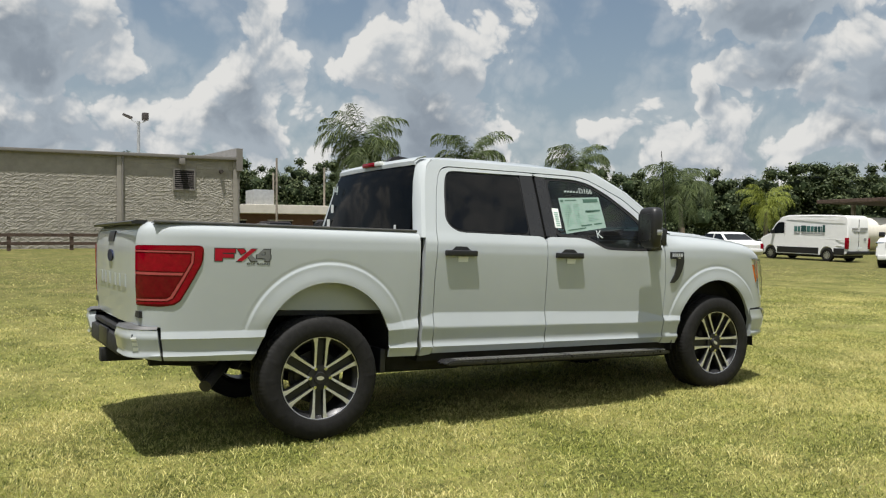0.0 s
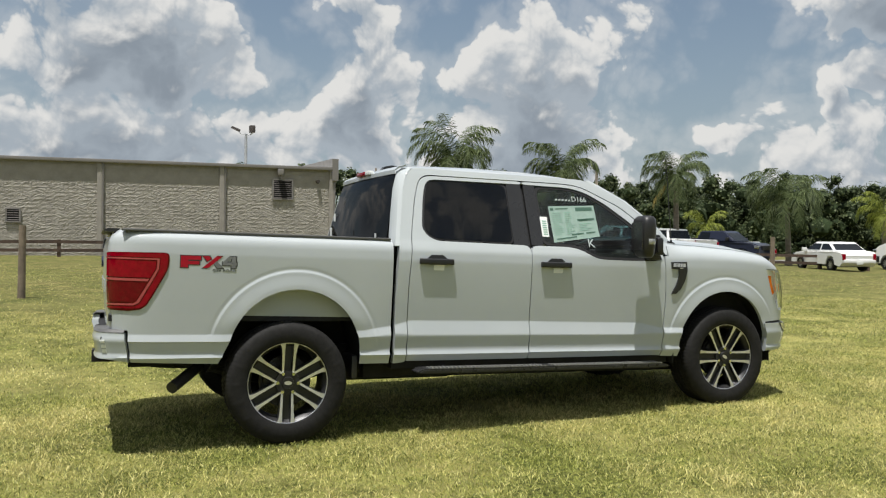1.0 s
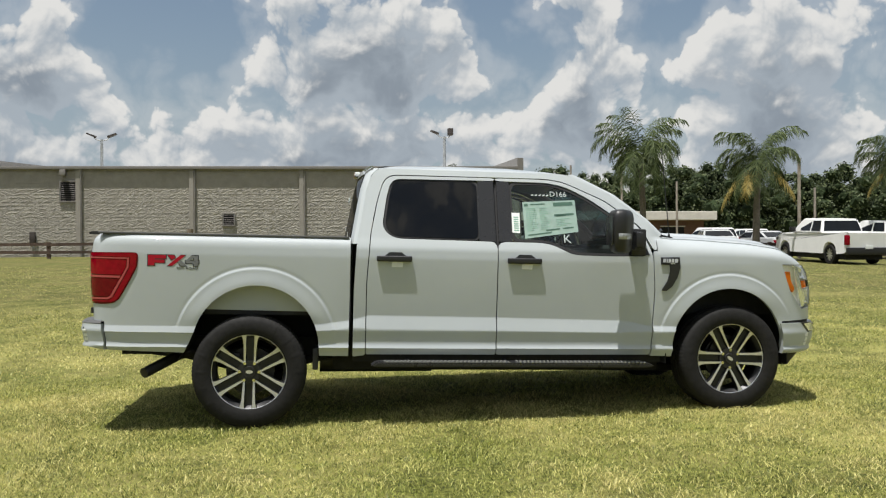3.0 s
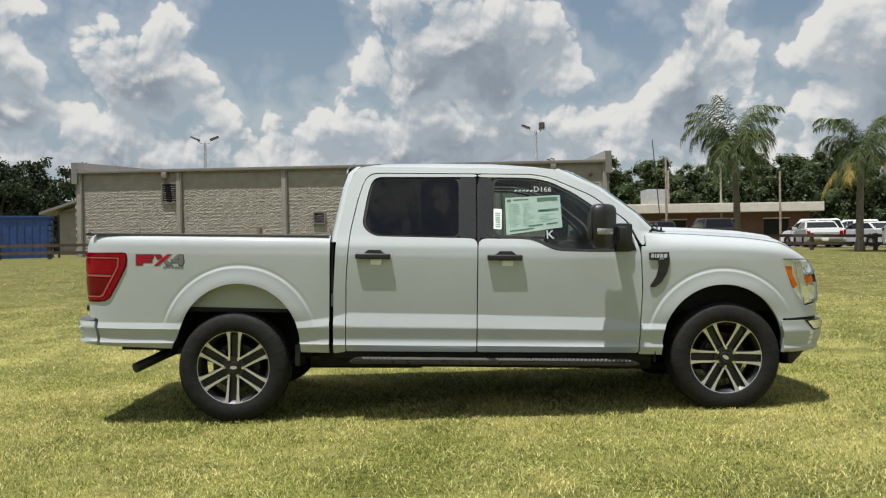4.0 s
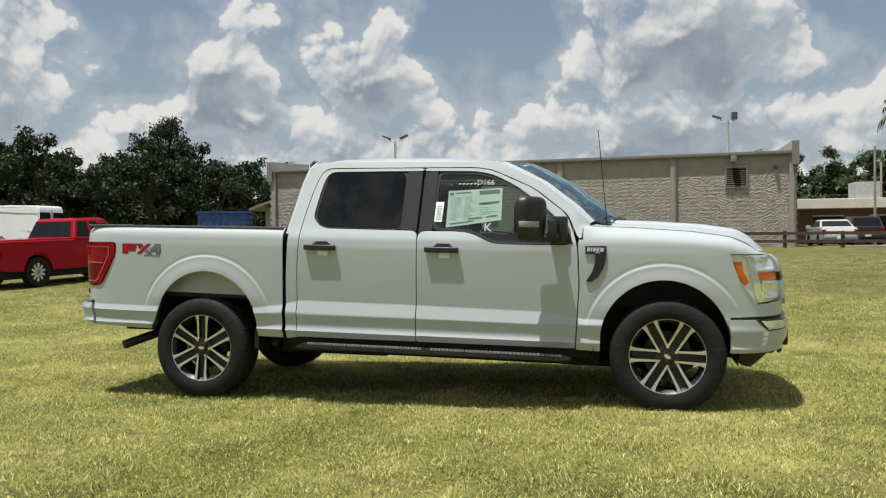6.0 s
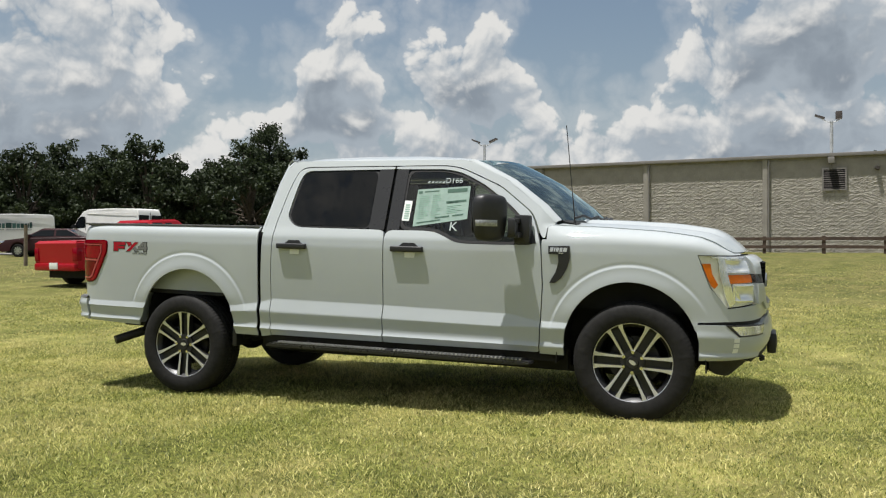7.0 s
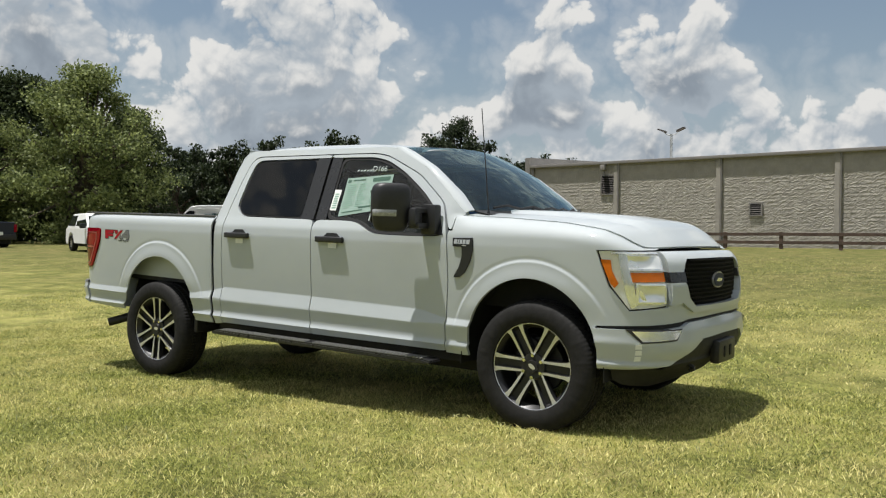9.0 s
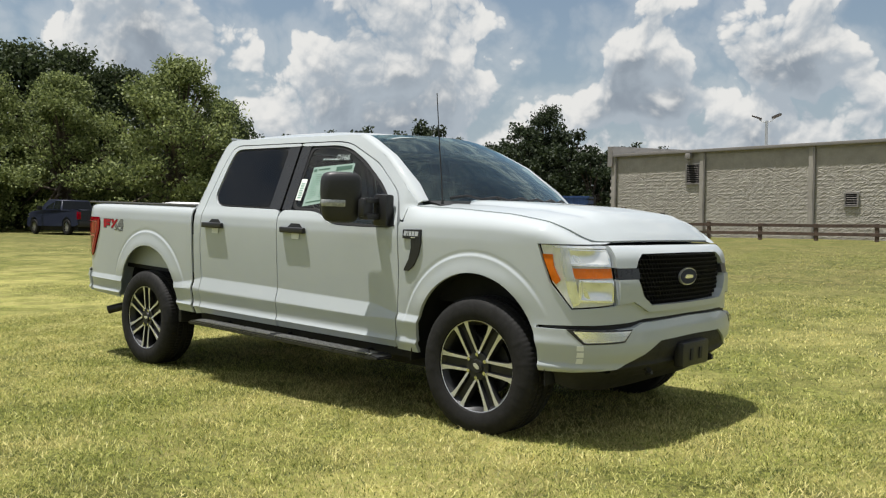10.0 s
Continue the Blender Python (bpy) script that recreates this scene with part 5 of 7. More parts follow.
        # headlight
        hl = [(2.270, 1.200), (fr(0.735), 1.206), (fr(0.735), 0.883), (2.458, 0.860), (2.343, 0.998)]
        lamp = panel("headlight", hl, LAMPHOUSE, truck, sign, off=-0.028, deep=0.03, label="headlight with chrome reflectors and amber markers")
        panel("side_marker", [(2.288, 1.150), (2.350, 1.150), (2.356, 1.085), (2.392, 1.012), (2.368, 0.985), (2.345, 1.008)], AMBER, lamp, sign, off=-0.012, deep=0.014, label="amber side marker")
        panel("turn_signal", [(2.455, 1.078), (fr(0.75), 1.082), (fr(0.75), 1.030), (2.475, 1.022)], AMBER, lamp, sign, off=-0.010, deep=0.016, label="amber turn signal")
        for nm, q in (("upper_reflector", (2.45, fr(0.755), 1.098, 1.182)), ("lower_reflector", (2.50, fr(0.755), 0.902, 1.012))):
            u0, u1, z0, z1 = q
            bowl = lambda u, z, off, sg, q=q: on_body(u, z, off - 0.020 * max(0.0, 1 - ((2 * u - q[0] - q[1]) / (q[1] - q[0])) ** 2) * max(0.0, 1 - ((2 * z - q[2] - q[3]) / (q[3] - q[2])) ** 2), sg)
            panel(nm, [(u0, z0), (u1, z0), (u1, z1), (u0, z1)], LAMPGREY, lamp, sign, bowl, cell=0.02, off=-0.006, deep=0.01)
            for bar in ([(u0 - 0.008, z0 - 0.006), (u1 + 0.004, z0 - 0.006), (u1 + 0.004, z0 + 0.006), (u0 - 0.008, z0 + 0.006)], [(u0 - 0.008, z1 - 0.006), (u1 + 0.004, z1 - 0.006), (u1 + 0.004, z1 + 0.006), (u0 - 0.008, z1 + 0.006)],
                        [(u0 - 0.010, z0), (u0 + 0.006, z0), (u0 + 0.006, z1), (u0 - 0.010, z1)], [(u1 - 0.006, z0), (u1 + 0.006, z0), (u1 + 0.006, z1), (u1 - 0.006, z1)]):
                panel("bezel_bar", bar, LAMPBOX, lamp, sign, off=-0.006, deep=0.012)
            w = (u1 - u0)
            panel("reflector_bowl", [(u0 + w * 0.08, z0 + 0.010), (u0 + w * 0.30, z0 + 0.010), (u0 + w * 0.22, z0 + 0.045), (u0 + w * 0.08, z1 - 0.030)], LAMPBOX, lamp, sign, off=-0.012, deep=0.006)
        panel("lamp_bar", [(2.36, 1.186), (fr(0.745), 1.190), (fr(0.745), 1.203), (2.355, 1.198)], LAMPBOX, lamp, sign, off=0.002, deep=0.012)
        panel("lamp_bar", [(2.40, 1.19), (2.445, 1.19), (2.47, 1.03), (2.50, 0.885), (2.465, 0.868), (2.435, 0.94), (2.41, 1.06)], LAMPBOX, lamp, sign, off=-0.004, deep=0.02)
        panel("lamp_lens", hl, LENS, lamp, sign, off=0.010, deep=0.006)
        # grille cheeks
        cheek = [(fr(0.728), 1.204), (fr(0.728), 1.085), (fr(0.585), 1.085), (fr(0.55), 1.135), (fr(0.50), 1.163), (fr(0.0), 1.166), (fr(0.0), 1.208), (fr(0.54), 1.206), (fr(0.63), 1.205)]
        panel("grille_surround", cheek, PAINT, truck, sign, off=0.018, deep=0.05)
        cheek = [(fr(0.728), 1.022), (fr(0.728), 0.885), (fr(0.62), 0.90), (fr(0.49), 0.838), (fr(0.0), 0.833), (fr(0.0), 0.870), (fr(0.46), 0.873), (fr(0.54), 0.925), (fr(0.585), 1.022)]
        panel("grille_surround", cheek, PAINT, truck, sign, off=0.018, deep=0.05)
        panel("grille_bar", [(fr(0.728), 1.082), (fr(0.728), 1.026), (fr(0.56), 1.026), (fr(0.56), 1.082)], GLOSSB, truck, sign, off=0.012, deep=0.03)
        # front bumper
        bum = [(2.240, 0.742), (fr(0.76), 0.748), (fr(0.62), 0.758), (fr(0.54), 0.778), (fr(0.0), 0.788), (fr(0.0), 0.680), (fr(0.40), 0.672), (fr(0.55), 0.60), (fr(0.74), 0.53), (2.45, 0.508), (2.272, 0.502), (2.268, 0.62)]
        fb = panel("front_bumper", bum, PAINT, truck, sign, bump_off, deep=0.05, cell=0.026)
        fog = [(fr(0.93), 0.738), (fr(0.66), 0.742), (fr(0.72), 0.690), (fr(0.90), 0.678)]
        panel("fog_bezel", [(fr(0.945), 0.746), (fr(0.645), 0.750), (fr(0.715), 0.681), (fr(0.905), 0.668)], GLOSSB, fb, sign, bump_off, off=0.002, deep=0.02)
        panel("fog_lamp", fog, LAMPBOX, fb, sign, bump_off, off=0.004, deep=0.03, label="chrome fog lamp")
        panel("fog_lens", [(fr(0.905), 0.730), (fr(0.70), 0.732), (fr(0.735), 0.698), (fr(0.885), 0.690)], LENS, fb, sign, bump_off, off=0.012, deep=0.01)
        panel("lower_grille", [(fr(0.0), 0.678), (fr(0.40), 0.670), (fr(0.55), 0.598), (fr(0.74), 0.526), (fr(0.76), 0.50), (fr(0.5), 0.46), (fr(0.0), 0.455)], MATTE, truck, sign, bump_off, off=-0.012, deep=0.06)
        panel("air_dam", [(2.34, 0.508), (fr(0.6), 0.50), (fr(0.0), 0.50), (fr(0.0), 0.375), (fr(0.6), 0.365), (2.44, 0.405), (2.36, 0.43)], MATTE, truck, sign, bump_off, off=-0.045, deep=0.04)
        panel("bumper_gap", [(2.29, 0.765), (fr(0.76), 0.772), (fr(0.61), 0.79), (fr(0.52), 0.81), (fr(0.0), 0.816), (fr(0.0), 0.75), (fr(0.5), 0.74), (fr(0.62), 0.73), (2.30, 0.72)], MATTE, truck, sign, off=-0.012, deep=0.04)
        # paper scraps on the bumper corners
        for dz in (0.0, 0.036, 0.072):
            panel("barcode_scrap", [(2.470, 0.560 + dz), (2.505, 0.562 + dz), (2.503, 0.590 + dz), (2.472, 0.588 + dz)], PAPERW, fb, sign, bump_off, off=0.002, deep=0.002)
        # rear bumper corner and tail light
        rb = [(-2.853, 0.690), (rr(0.93), 0.694), (rr(0.62), 0.694), (rr(0.60), 0.66), (rr(0.58), 0.575), (rr(0.62), 0.535), (rr(0.93), 0.525), (-2.838, 0.505)]
        rbp = panel("rear_bumper", rb, PAINT, truck, sign, rear_bump, off=0.004, deep=0.05)
        panel("bumper_gap", [(-2.80, 0.700), (-2.93, 0.700), (-2.93, 0.52), (-2.80, 0.52)], MATTE, truck, sign, off=-0.022, deep=0.03)
        bm = bmesh.new()
        loft(bm, [[rear_bump(u, 0.695, 0.006, sign), rear_bump(u, 0.712, -0.004, sign), rear_bump(u, 0.712, -0.10, sign)] for u in np.linspace(-2.855, rr(0.60), 14)])
        part("step_pad", thicken(bm, 0.006), RAILC, rbp, "dark grey ribbed step pad")
        for dz in (0.0, 0.03, 0.06):
            panel("barcode_scrap", [(-2.965, 0.565 + dz), (-2.935, 0.566 + dz), (-2.935, 0.588 + dz), (-2.965, 0.586 + dz)], PAPERW, rbp, sign, rear_bump, off=0.006, deep=0.002)
        e0, e1 = rr(0.815), rr(0.825)
        tl = [(e0, 1.200), (-2.66, 1.206), (-2.642, 1.19), (-2.648, 1.10), (-2.768, 0.868), (-2.80, 0.842), (-2.86, 0.832), (e0, 0.836)]
        lamp = panel("tail_light", fillet(tl, 0.03), REDDARK, truck, sign, off=0.004, deep=0.03, label="glossy red tail light with a pale light strip")
        panel("outer_lens", [(e1, 1.196), (-2.67, 1.200), (-2.652, 1.186), (-2.657, 1.105), (-2.774, 0.874), (-2.81, 0.850), (e1, 0.846), (e1, 0.858), (-2.83, 0.862), (-2.80, 0.885), (-2.70, 1.098), (-2.698, 1.172), (e1, 1.175)], REDLENS, lamp, sign, off=0.009, deep=0.012)
        panel("brake_lens", [(e1, 1.155), (-2.722, 1.152), (-2.724, 1.105), (-2.752, 1.045), (e1, 1.048)], REDLENS, lamp, sign, off=0.009, deep=0.010)
        panel("reflector_strip", [(e1, 1.040), (-2.758, 1.037), (-2.765, 1.022), (e1, 1.025)], CHALK_RED, lamp, sign, off=0.009, deep=0.006)
        panel("lower_lens", [(e1, 1.016), (-2.77, 1.012), (-2.824, 0.892), (e1, 0.888)], REDDARK, lamp, sign, off=0.0085, deep=0.008)
        panel("light_strip", [(e1, 1.170), (-2.703, 1.167), (-2.706, 1.10), (-2.808, 0.884), (-2.835, 0.868), (e1, 0.866), (e1, 0.876), (-2.838, 0.880), (-2.820, 0.892), (-2.719, 1.10), (-2.716, 1.158), (e1, 1.160)], CHALK_RED, lamp, sign, off=0.0110, deep=0.004)
        # door handles
        for owner, x0, tilt in ((rd, -0.945, 0.0), (fd, 0.040, 0.0)):
            h = bmesh.new()
            cube(h, x0, x0 + 0.262, sign * 0.998, sign * 1.030, 1.174, 1.216, 0.010, 3)
            ob = part("door_handle", h, BLACK, owner, "black door handle")
            h = bmesh.new()
            for k in (0.03, 0.20):
                cube(h, x0 + k, x0 + k + 0.035, sign * 0.97, sign * 1.01, 1.180, 1.210, 0.006)
            part("handle_mount", h, BLACK, owner)
            c = x0 + 0.14
            cup = [(c - 0.075, 1.185), (c - 0.055, 1.172), (c + 0.055, 1.172), (c + 0.075, 1.185), (c + 0.08, 1.215), (c + 0.045, 1.243), (c - 0.045, 1.243), (c - 0.08, 1.215)]
            panel("handle_cup", cup, BLACK, owner, sign, off=0.003, deep=0.01)
            panel("paper_tag", [(c - 0.028, 1.172), (c - 0.028, 1.132), (c + 0.052, 1.132), (c + 0.056, 1.172)], PAPERW, owner, sign, off=0.008, deep=0.002)
        # fender vent
        vent = [(1.250, 1.243), (1.400, 1.248), (1.404, 1.165), (1.385, 1.09), (1.345, 1.02), (1.300, 0.985), (1.262, 0.985), (1.268, 1.0), (1.305, 1.06), (1.325, 1.13), (1.322, 1.185), (1.252, 1.188)]
        vp = panel("fender_vent", vent, BLACK, truck, sign, off=0.012, deep=0.02, label="black fender vent with badge")
        for k, (u0, w) in enumerate(((1.262, 0.022), (1.290, 0.010), (1.306, 0.018), (1.330, 0.020), (1.356, 0.026))):
            panel("badge_mark", [(u0, 1.205), (u0 + w, 1.205), (u0 + w + 0.004, 1.234), (u0 + 0.004, 1.234)], SILVER, vp, sign, off=0.015, deep=0.003)
        panel("badge_mark", [(1.325, 1.193), (1.36, 1.193), (1.36, 1.199), (1.325, 1.199)], SILVER, vp, sign, off=0.015, deep=0.003)
        panel("vent_slot", [(1.330, 1.17), (1.385, 1.17), (1.375, 1.10), (1.34, 1.04), (1.30, 1.0), (1.318, 1.05), (1.335, 1.11)], MATTE, vp, sign, off=0.008, deep=0.02)
        # bed decal: plain slanted shapes
        bits = [([(0, 0), (0.045, 0), (0.045, 0.075), (0, 0.075)], 0), ([(0.045, 0.05), (0.125, 0.05), (0.125, 0.075), (0.045, 0.075)], 0), ([(0.045, 0.02), (0.115, 0.02), (0.115, 0.042), (0.045, 0.042)], 0),
                ([(0.135, 0.0), (0.172, 0.0), (0.26, 0.075), (0.222, 0.075)], 0), ([(0.135, 0.075), (0.178, 0.075), (0.19, 0.06), (0.165, 0.04)], 0), ([(0.205, 0.028), (0.225, 0.045), (0.268, 0.0), (0.228, 0.0)], 1),
                ([(0.262, 0.018), (0.352, 0.018), (0.352, 0.038), (0.262, 0.038)], 1), ([(0.262, 0.038), (0.29, 0.038), (0.335, 0.075), (0.30, 0.075)], 1), ([(0.318, 0.0), (0.345, 0.0), (0.348, 0.075), (0.318, 0.075)], 1)]
        for poly, which in bits:
            u0 = -2.575
            shape = [(u0 + x, 1.115 + z) if sign < 0 else (u0 + 0.352 - x, 1.115 + z) for x, z in poly]
            panel("decal_outline", [(u + (0.006 if u > sum(p[0] for p in shape) / len(shape) else -0.006), z + (0.005 if z > sum(p[1] for p in shape) / len(shape) else -0.005)) for u, z in shape], DARKFILM, truck, sign, off=0.0012, deep=0.001)
            panel("decal_shape", shape, (REDFILM, GREYFILM)[which], truck, sign, off=0.0022, deep=0.001)
        if sign < 0:
            words("OFF ROAD", 0.021, Matrix.Translation(on_body(-2.30, 1.098, 0.001, sign)) @ Matrix.Diagonal((1.5, 1, 1, 1)) @ pose(0, 0, 0, 90, 0, 0), DARKFILM, truck, "decal_words", 0.0008)
        # window stickers and marker writing
        if sign < 0:
            def pane_pt(u, z, o):
                return on_body(u, z, o, sign)
            sheet = [(0.182, 1.650), (0.603, 1.678), (0.612, 1.428), (0.187, 1.365)]
            sh = panel("price_sheet", sheet, PAPERG, fd, sign, off=-0.0085, deep=0.001, cell=0.05, label="pale green price sheet")
            def on_sheet(a, b):
                lo = Vector((0.182 + a * 0.421, 1.650 + a * 0.028))
                hi = Vector((0.187 + a * 0.425, 1.365 + a * 0.063))
                return tuple(lo.lerp(hi, b))
            rng = random.Random(5)
            for a0, a1, b0, b1, dark in [(0.03, 0.10, 0.05, 0.12, 1), (0.14, 0.42, 0.06, 0.09, 1), (0.58, 0.95, 0.05, 0.16, 1), (0.58, 0.95, 0.40, 0.46, 1), (0.62, 0.80, 0.42, 0.47, 1), (0.06, 0.50, 0.90, 0.93, 1), (0.40, 0.66, 0.82, 0.86, 1), (0.72, 0.92, 0.82, 0.86, 1)] + \
                    [(0.05, 0.05 + rng.uniform(0.12, 0.22), 0.18 + 0.055 * k, 0.195 + 0.055 * k, 0) for k in range(12)] + [(0.31, 0.31 + rng.uniform(0.10, 0.2), 0.18 + 0.055 * k, 0.195 + 0.055 * k, 0) for k in range(12)] + [(0.60, 0.60 + rng.uniform(0.15, 0.33), 0.54 + 0.05 * k, 0.555 + 0.05 * k, 0) for k in range(5)]:
                panel("print_bar", [on_sheet(a0, b0), on_sheet(a1, b0), on_sheet(a1, b1), on_sheet(a0, b1)], INK if dark else FAINT, sh, sign, off=-0.0065, deep=0.0005, cell=9)
            panel("white_tag", [(0.092, 1.565), (0.155, 1.563), (0.150, 1.408), (0.090, 1.410)], PAPERW, fd, sign, off=-0.0065, deep=0.001)
            for k in range(7):
                panel("tag_bar", [(0.105, 1.535 - k * 0.017), (0.142, 1.535 - k * 0.017), (0.142, 1.526 - k * 0.017), (0.105, 1.526 - k * 0.017)], FAINT, fd, sign, off=-0.0045, deep=0.0005, cell=9)
            for text, size, u, z in (("D166", 0.062, 0.470, 1.718), ("K", 0.10, 0.515, 1.368)):
                p = pane_pt(u, z, 0.0)
                lean = math.degrees(math.atan2(0.171, 0.43))
                words(text, size, Matrix.Translation(p) @ pose(0, 0, 0, 90 - lean, 0, 0), CHALK, fd, "marker_writing", 0.0008)
            for k in range(5):
                u = 0.255 + k * 0.03
                panel("marker_scribble", [(u, 1.700), (u + 0.018, 1.705), (u + 0.02, 1.718), (u + 0.002, 1.711)], CHALK, fd, sign, off=-0.006, deep=0.0005, cell=9)
        # mirror on a telescopic arm
        plan = fillet([(0.775, 1.095), (0.985, 1.095), (0.965, 1.17), (0.875, 1.285), (0.835, 1.305), (0.765, 1.29)], 0.05, 4)
        mid = Vector((0.865, 1.19))
        mb = bmesh.new()
        rows = []
        for z, keep in ((1.268, 0.35), (1.272, 0.55), (1.282, 0.72), (1.300, 0.83), (1.34, 0.91), (1.40, 0.96), (1.47, 1.0), (1.53, 1.0), (1.558, 0.95), (1.577, 0.86), (1.589, 0.70), (1.594, 0.45)):
            rows.append([(mid.x + (x - mid.x) * keep, sign * (mid.y + (y - mid.y) * keep), z) for x, y in plan])
        vs = loft(mb, rows, close=True)
        mb.faces.new(vs[0])
        mb.faces.new(vs[-1][::-1])
        bmesh.ops.recalc_face_normals(mb, faces=mb.faces[:])
        mir = part("wing_mirror", mb, BLACK, truck, "large black towing mirror with clear side lamp", angle=50)
        front = [p for p in plan if p[1] > 1.20 and p[0] > 0.80]
        lb = bmesh.new()
        loft(lb, [[(mid.x + (x - mid.x) * f, sign * (mid.y + (y - mid.y) * f), z) for x, y in front] for z, f in ((1.372, 0.975), (1.376, 1.0), (1.411, 1.01), (1.415, 0.985))])
        part("mirror_lamp", thicken(lb, 0.006), LAMPSMOKE, mir, "clear side repeater")
        part("mirror_glass", box(0.762, 0.772, sign * 1.125, sign * 1.27, 1.33, 1.54, 0.004), GLOSSB, mir)
        am = bmesh.new()
        cube(am, 0.985, 1.055, sign * 0.95, sign * 1.14, 1.40, 1.435, 0.01)
        cube(am, 0.985, 1.065, sign * 0.95, sign * 1.14, 1.295, 1.335, 0.01)
        cube(am, 1.0, 1.12, sign * 0.955, sign * 1.03, 1.255, 1.46, 0.018)
        cube(am, 0.99, 1.05, sign * 1.07, sign * 1.16, 1.31, 1.43, 0.02)
        part("mirror_arm", am, BLACK, mir)
        panel("mirror_sail", [(1.01, 1.262), (1.162, 1.258), (1.11, 1.372), (1.01, 1.455)], BLACK, fd, sign, off=0.004, deep=0.012)
        # running board
        bd = bmesh.new()
        prism(bd, [(-0.98, 0.415), (-0.93, 0.440), (1.10, 0.440), (1.165, 0.428), (1.165, 0.412), (1.10, 0.406), (-0.95, 0.406)], sign * 0.965, sign * 1.115)
        bmesh.ops.bevel(bd, geom=bd.edges[:], offset=0.009, segments=2, affect="EDGES")
        board = part("running_board", bd, GLOSSB, truck, "black running board with raised tread strips")
        tr = bmesh.new()
        for k in range(66):
            x = -0.88 + k * 0.030
            if 0.02 < x < 0.10:
                continue
            cube(tr, x, x + 0.014, sign * 1.05 - 0.028, sign * 1.05 + 0.028, 0.4402, 0.4475)
            cube(tr, x + 0.015, x + 0.029, sign * 1.10 - 0.013, sign * 1.10 + 0.013, 0.4402, 0.4475)
        tagged(part("tread_strip", tr, GALVTREAD, board, smooth=False), kind="stuff")
        for x in (-0.7, 0.05, 0.9):
            part("board_bracket", tube(bmesh.new(), (x, sign * 0.7, 0.47), (x, sign * 1.0, 0.405), 0.02), UNDER, board)
        # rocker and wheel liners
        rk = bmesh.new()
        prism(rk, [(-1.10, 0.44), (1.19, 0.44), (1.19, 0.50), (-1.10, 0.50)], sign * 0.80, sign * 0.905)
        part("rocker", rk, UNDER, truck)
        for (cx, cz, ra, _), x0, x1, zt in ((ARCH_R, -2.42, -1.30, 1.02), (ARCH_F, 1.27, 2.36, 1.02)):
            lin = bmesh.new()
            pts = [(x0 + 0.04, 0.42)] + arc(cx, cz, ra + 0.045, 178, 2, 18) + [(x1 - 0.03, 0.42)]
            loft(lin, [[(x, sign * 0.965, z) for x, z in pts], [(x, sign * 0.55, z) for x, z in pts]])
            thicken(lin, 0.006)
            inn = [lin.verts.new((x, sign * 0.55, z)) for x, z in pts]
            lin.faces.new(inn)
            if x0 < 0:
                lin.transform(Matrix.Translation((0, sign * -0.10, 0)))
            part("wheel_liner", lin, UNDER, truck)
        # painted inner wheelhouse above the rear tyre
        wh = bmesh.new()
        prism(wh, [(-2.38, 0.80), (-2.38, 1.10), (-1.26, 1.10), (-1.26, 0.785)], sign * 0.872, sign * 0.880)
        part("inner_wheelhouse", wh, PAINT, truck)
        part("inner_wheelhouse", box(-2.385, -2.360, sign * 0.45, sign * 0.945, 0.50, 1.05), PAINT, truck)
        wf = bmesh.new()
        cube(wf, -1.40, -1.36, sign * 0.70, sign * 0.93, 0.36, 0.52, 0.006)
        part("mud_guard", wf, BLACK, truck)
        # bed rail cap
        cap = bmesh.new()
        cube(cap, -2.93, -1.147, sign * 0.885, sign * 0.958, 1.336, 1.352, 0.006)
        part("rail_cap", cap, RAILC, truck, "black bed rail cap")
        inner = box(-2.93, -1.14, sign * 0.845, sign * 0.87, 0.80, 1.34)
        part("bed_wall", inner, MATTE, truck)
        # A-pillar face from the side frame to the windscreen
        edge = [(0.56, 1.876), (0.64, 1.842), (0.885, 1.728), (1.150, 1.532), (1.275, 1.41)]
        ws = [Vector((x, sign * y, z)) for x, y, z in WS_EDGE]
        ap = bmesh.new()
        rows = []
        for (u, z), q in zip(edge, ws):
            p = on_body(u, z, 0.0, sign)
            mid = (p + q) / 2 + Vector((0.010, sign * 0.010, 0.008))
            rows.append([p, p.lerp(mid, 0.55) + Vector((0.003, sign * 0.004, 0.003)), mid, mid.lerp(q, 0.6), q])
        loft(ap, rows)
        part("windscreen_pillar", thicken(ap, 0.01), PAINT, truck)
        # rear quarter between cab side and back
        cb = bmesh.new()
        rows = []
        for u, z in ((-1.092, 1.30), (-1.058, 1.50), (-1.02, 1.72), (-0.985, 1.83), (-0.955, 1.865), (-0.93, 1.885)):
            p = on_body(u, z, 0.0, sign)
            q = Vector((p.x - 0.05, sign * (abs(p.y) - 0.10), z + 0.0))
            rows.append([p, p.lerp(q, 0.3) + Vector((-0.012, sign * 0.018, 0)), p.lerp(q, 0.65) + Vector((-0.014, sign * 0.012, 0)), q])
        loft(cb, rows)
        part("cab_corner", thicken(cb, 0.01), PAINT, truck)
    # roof
    bm = bmesh.new()
    xs = np.linspace(-1.0, 0.72, 40)
    rows = []
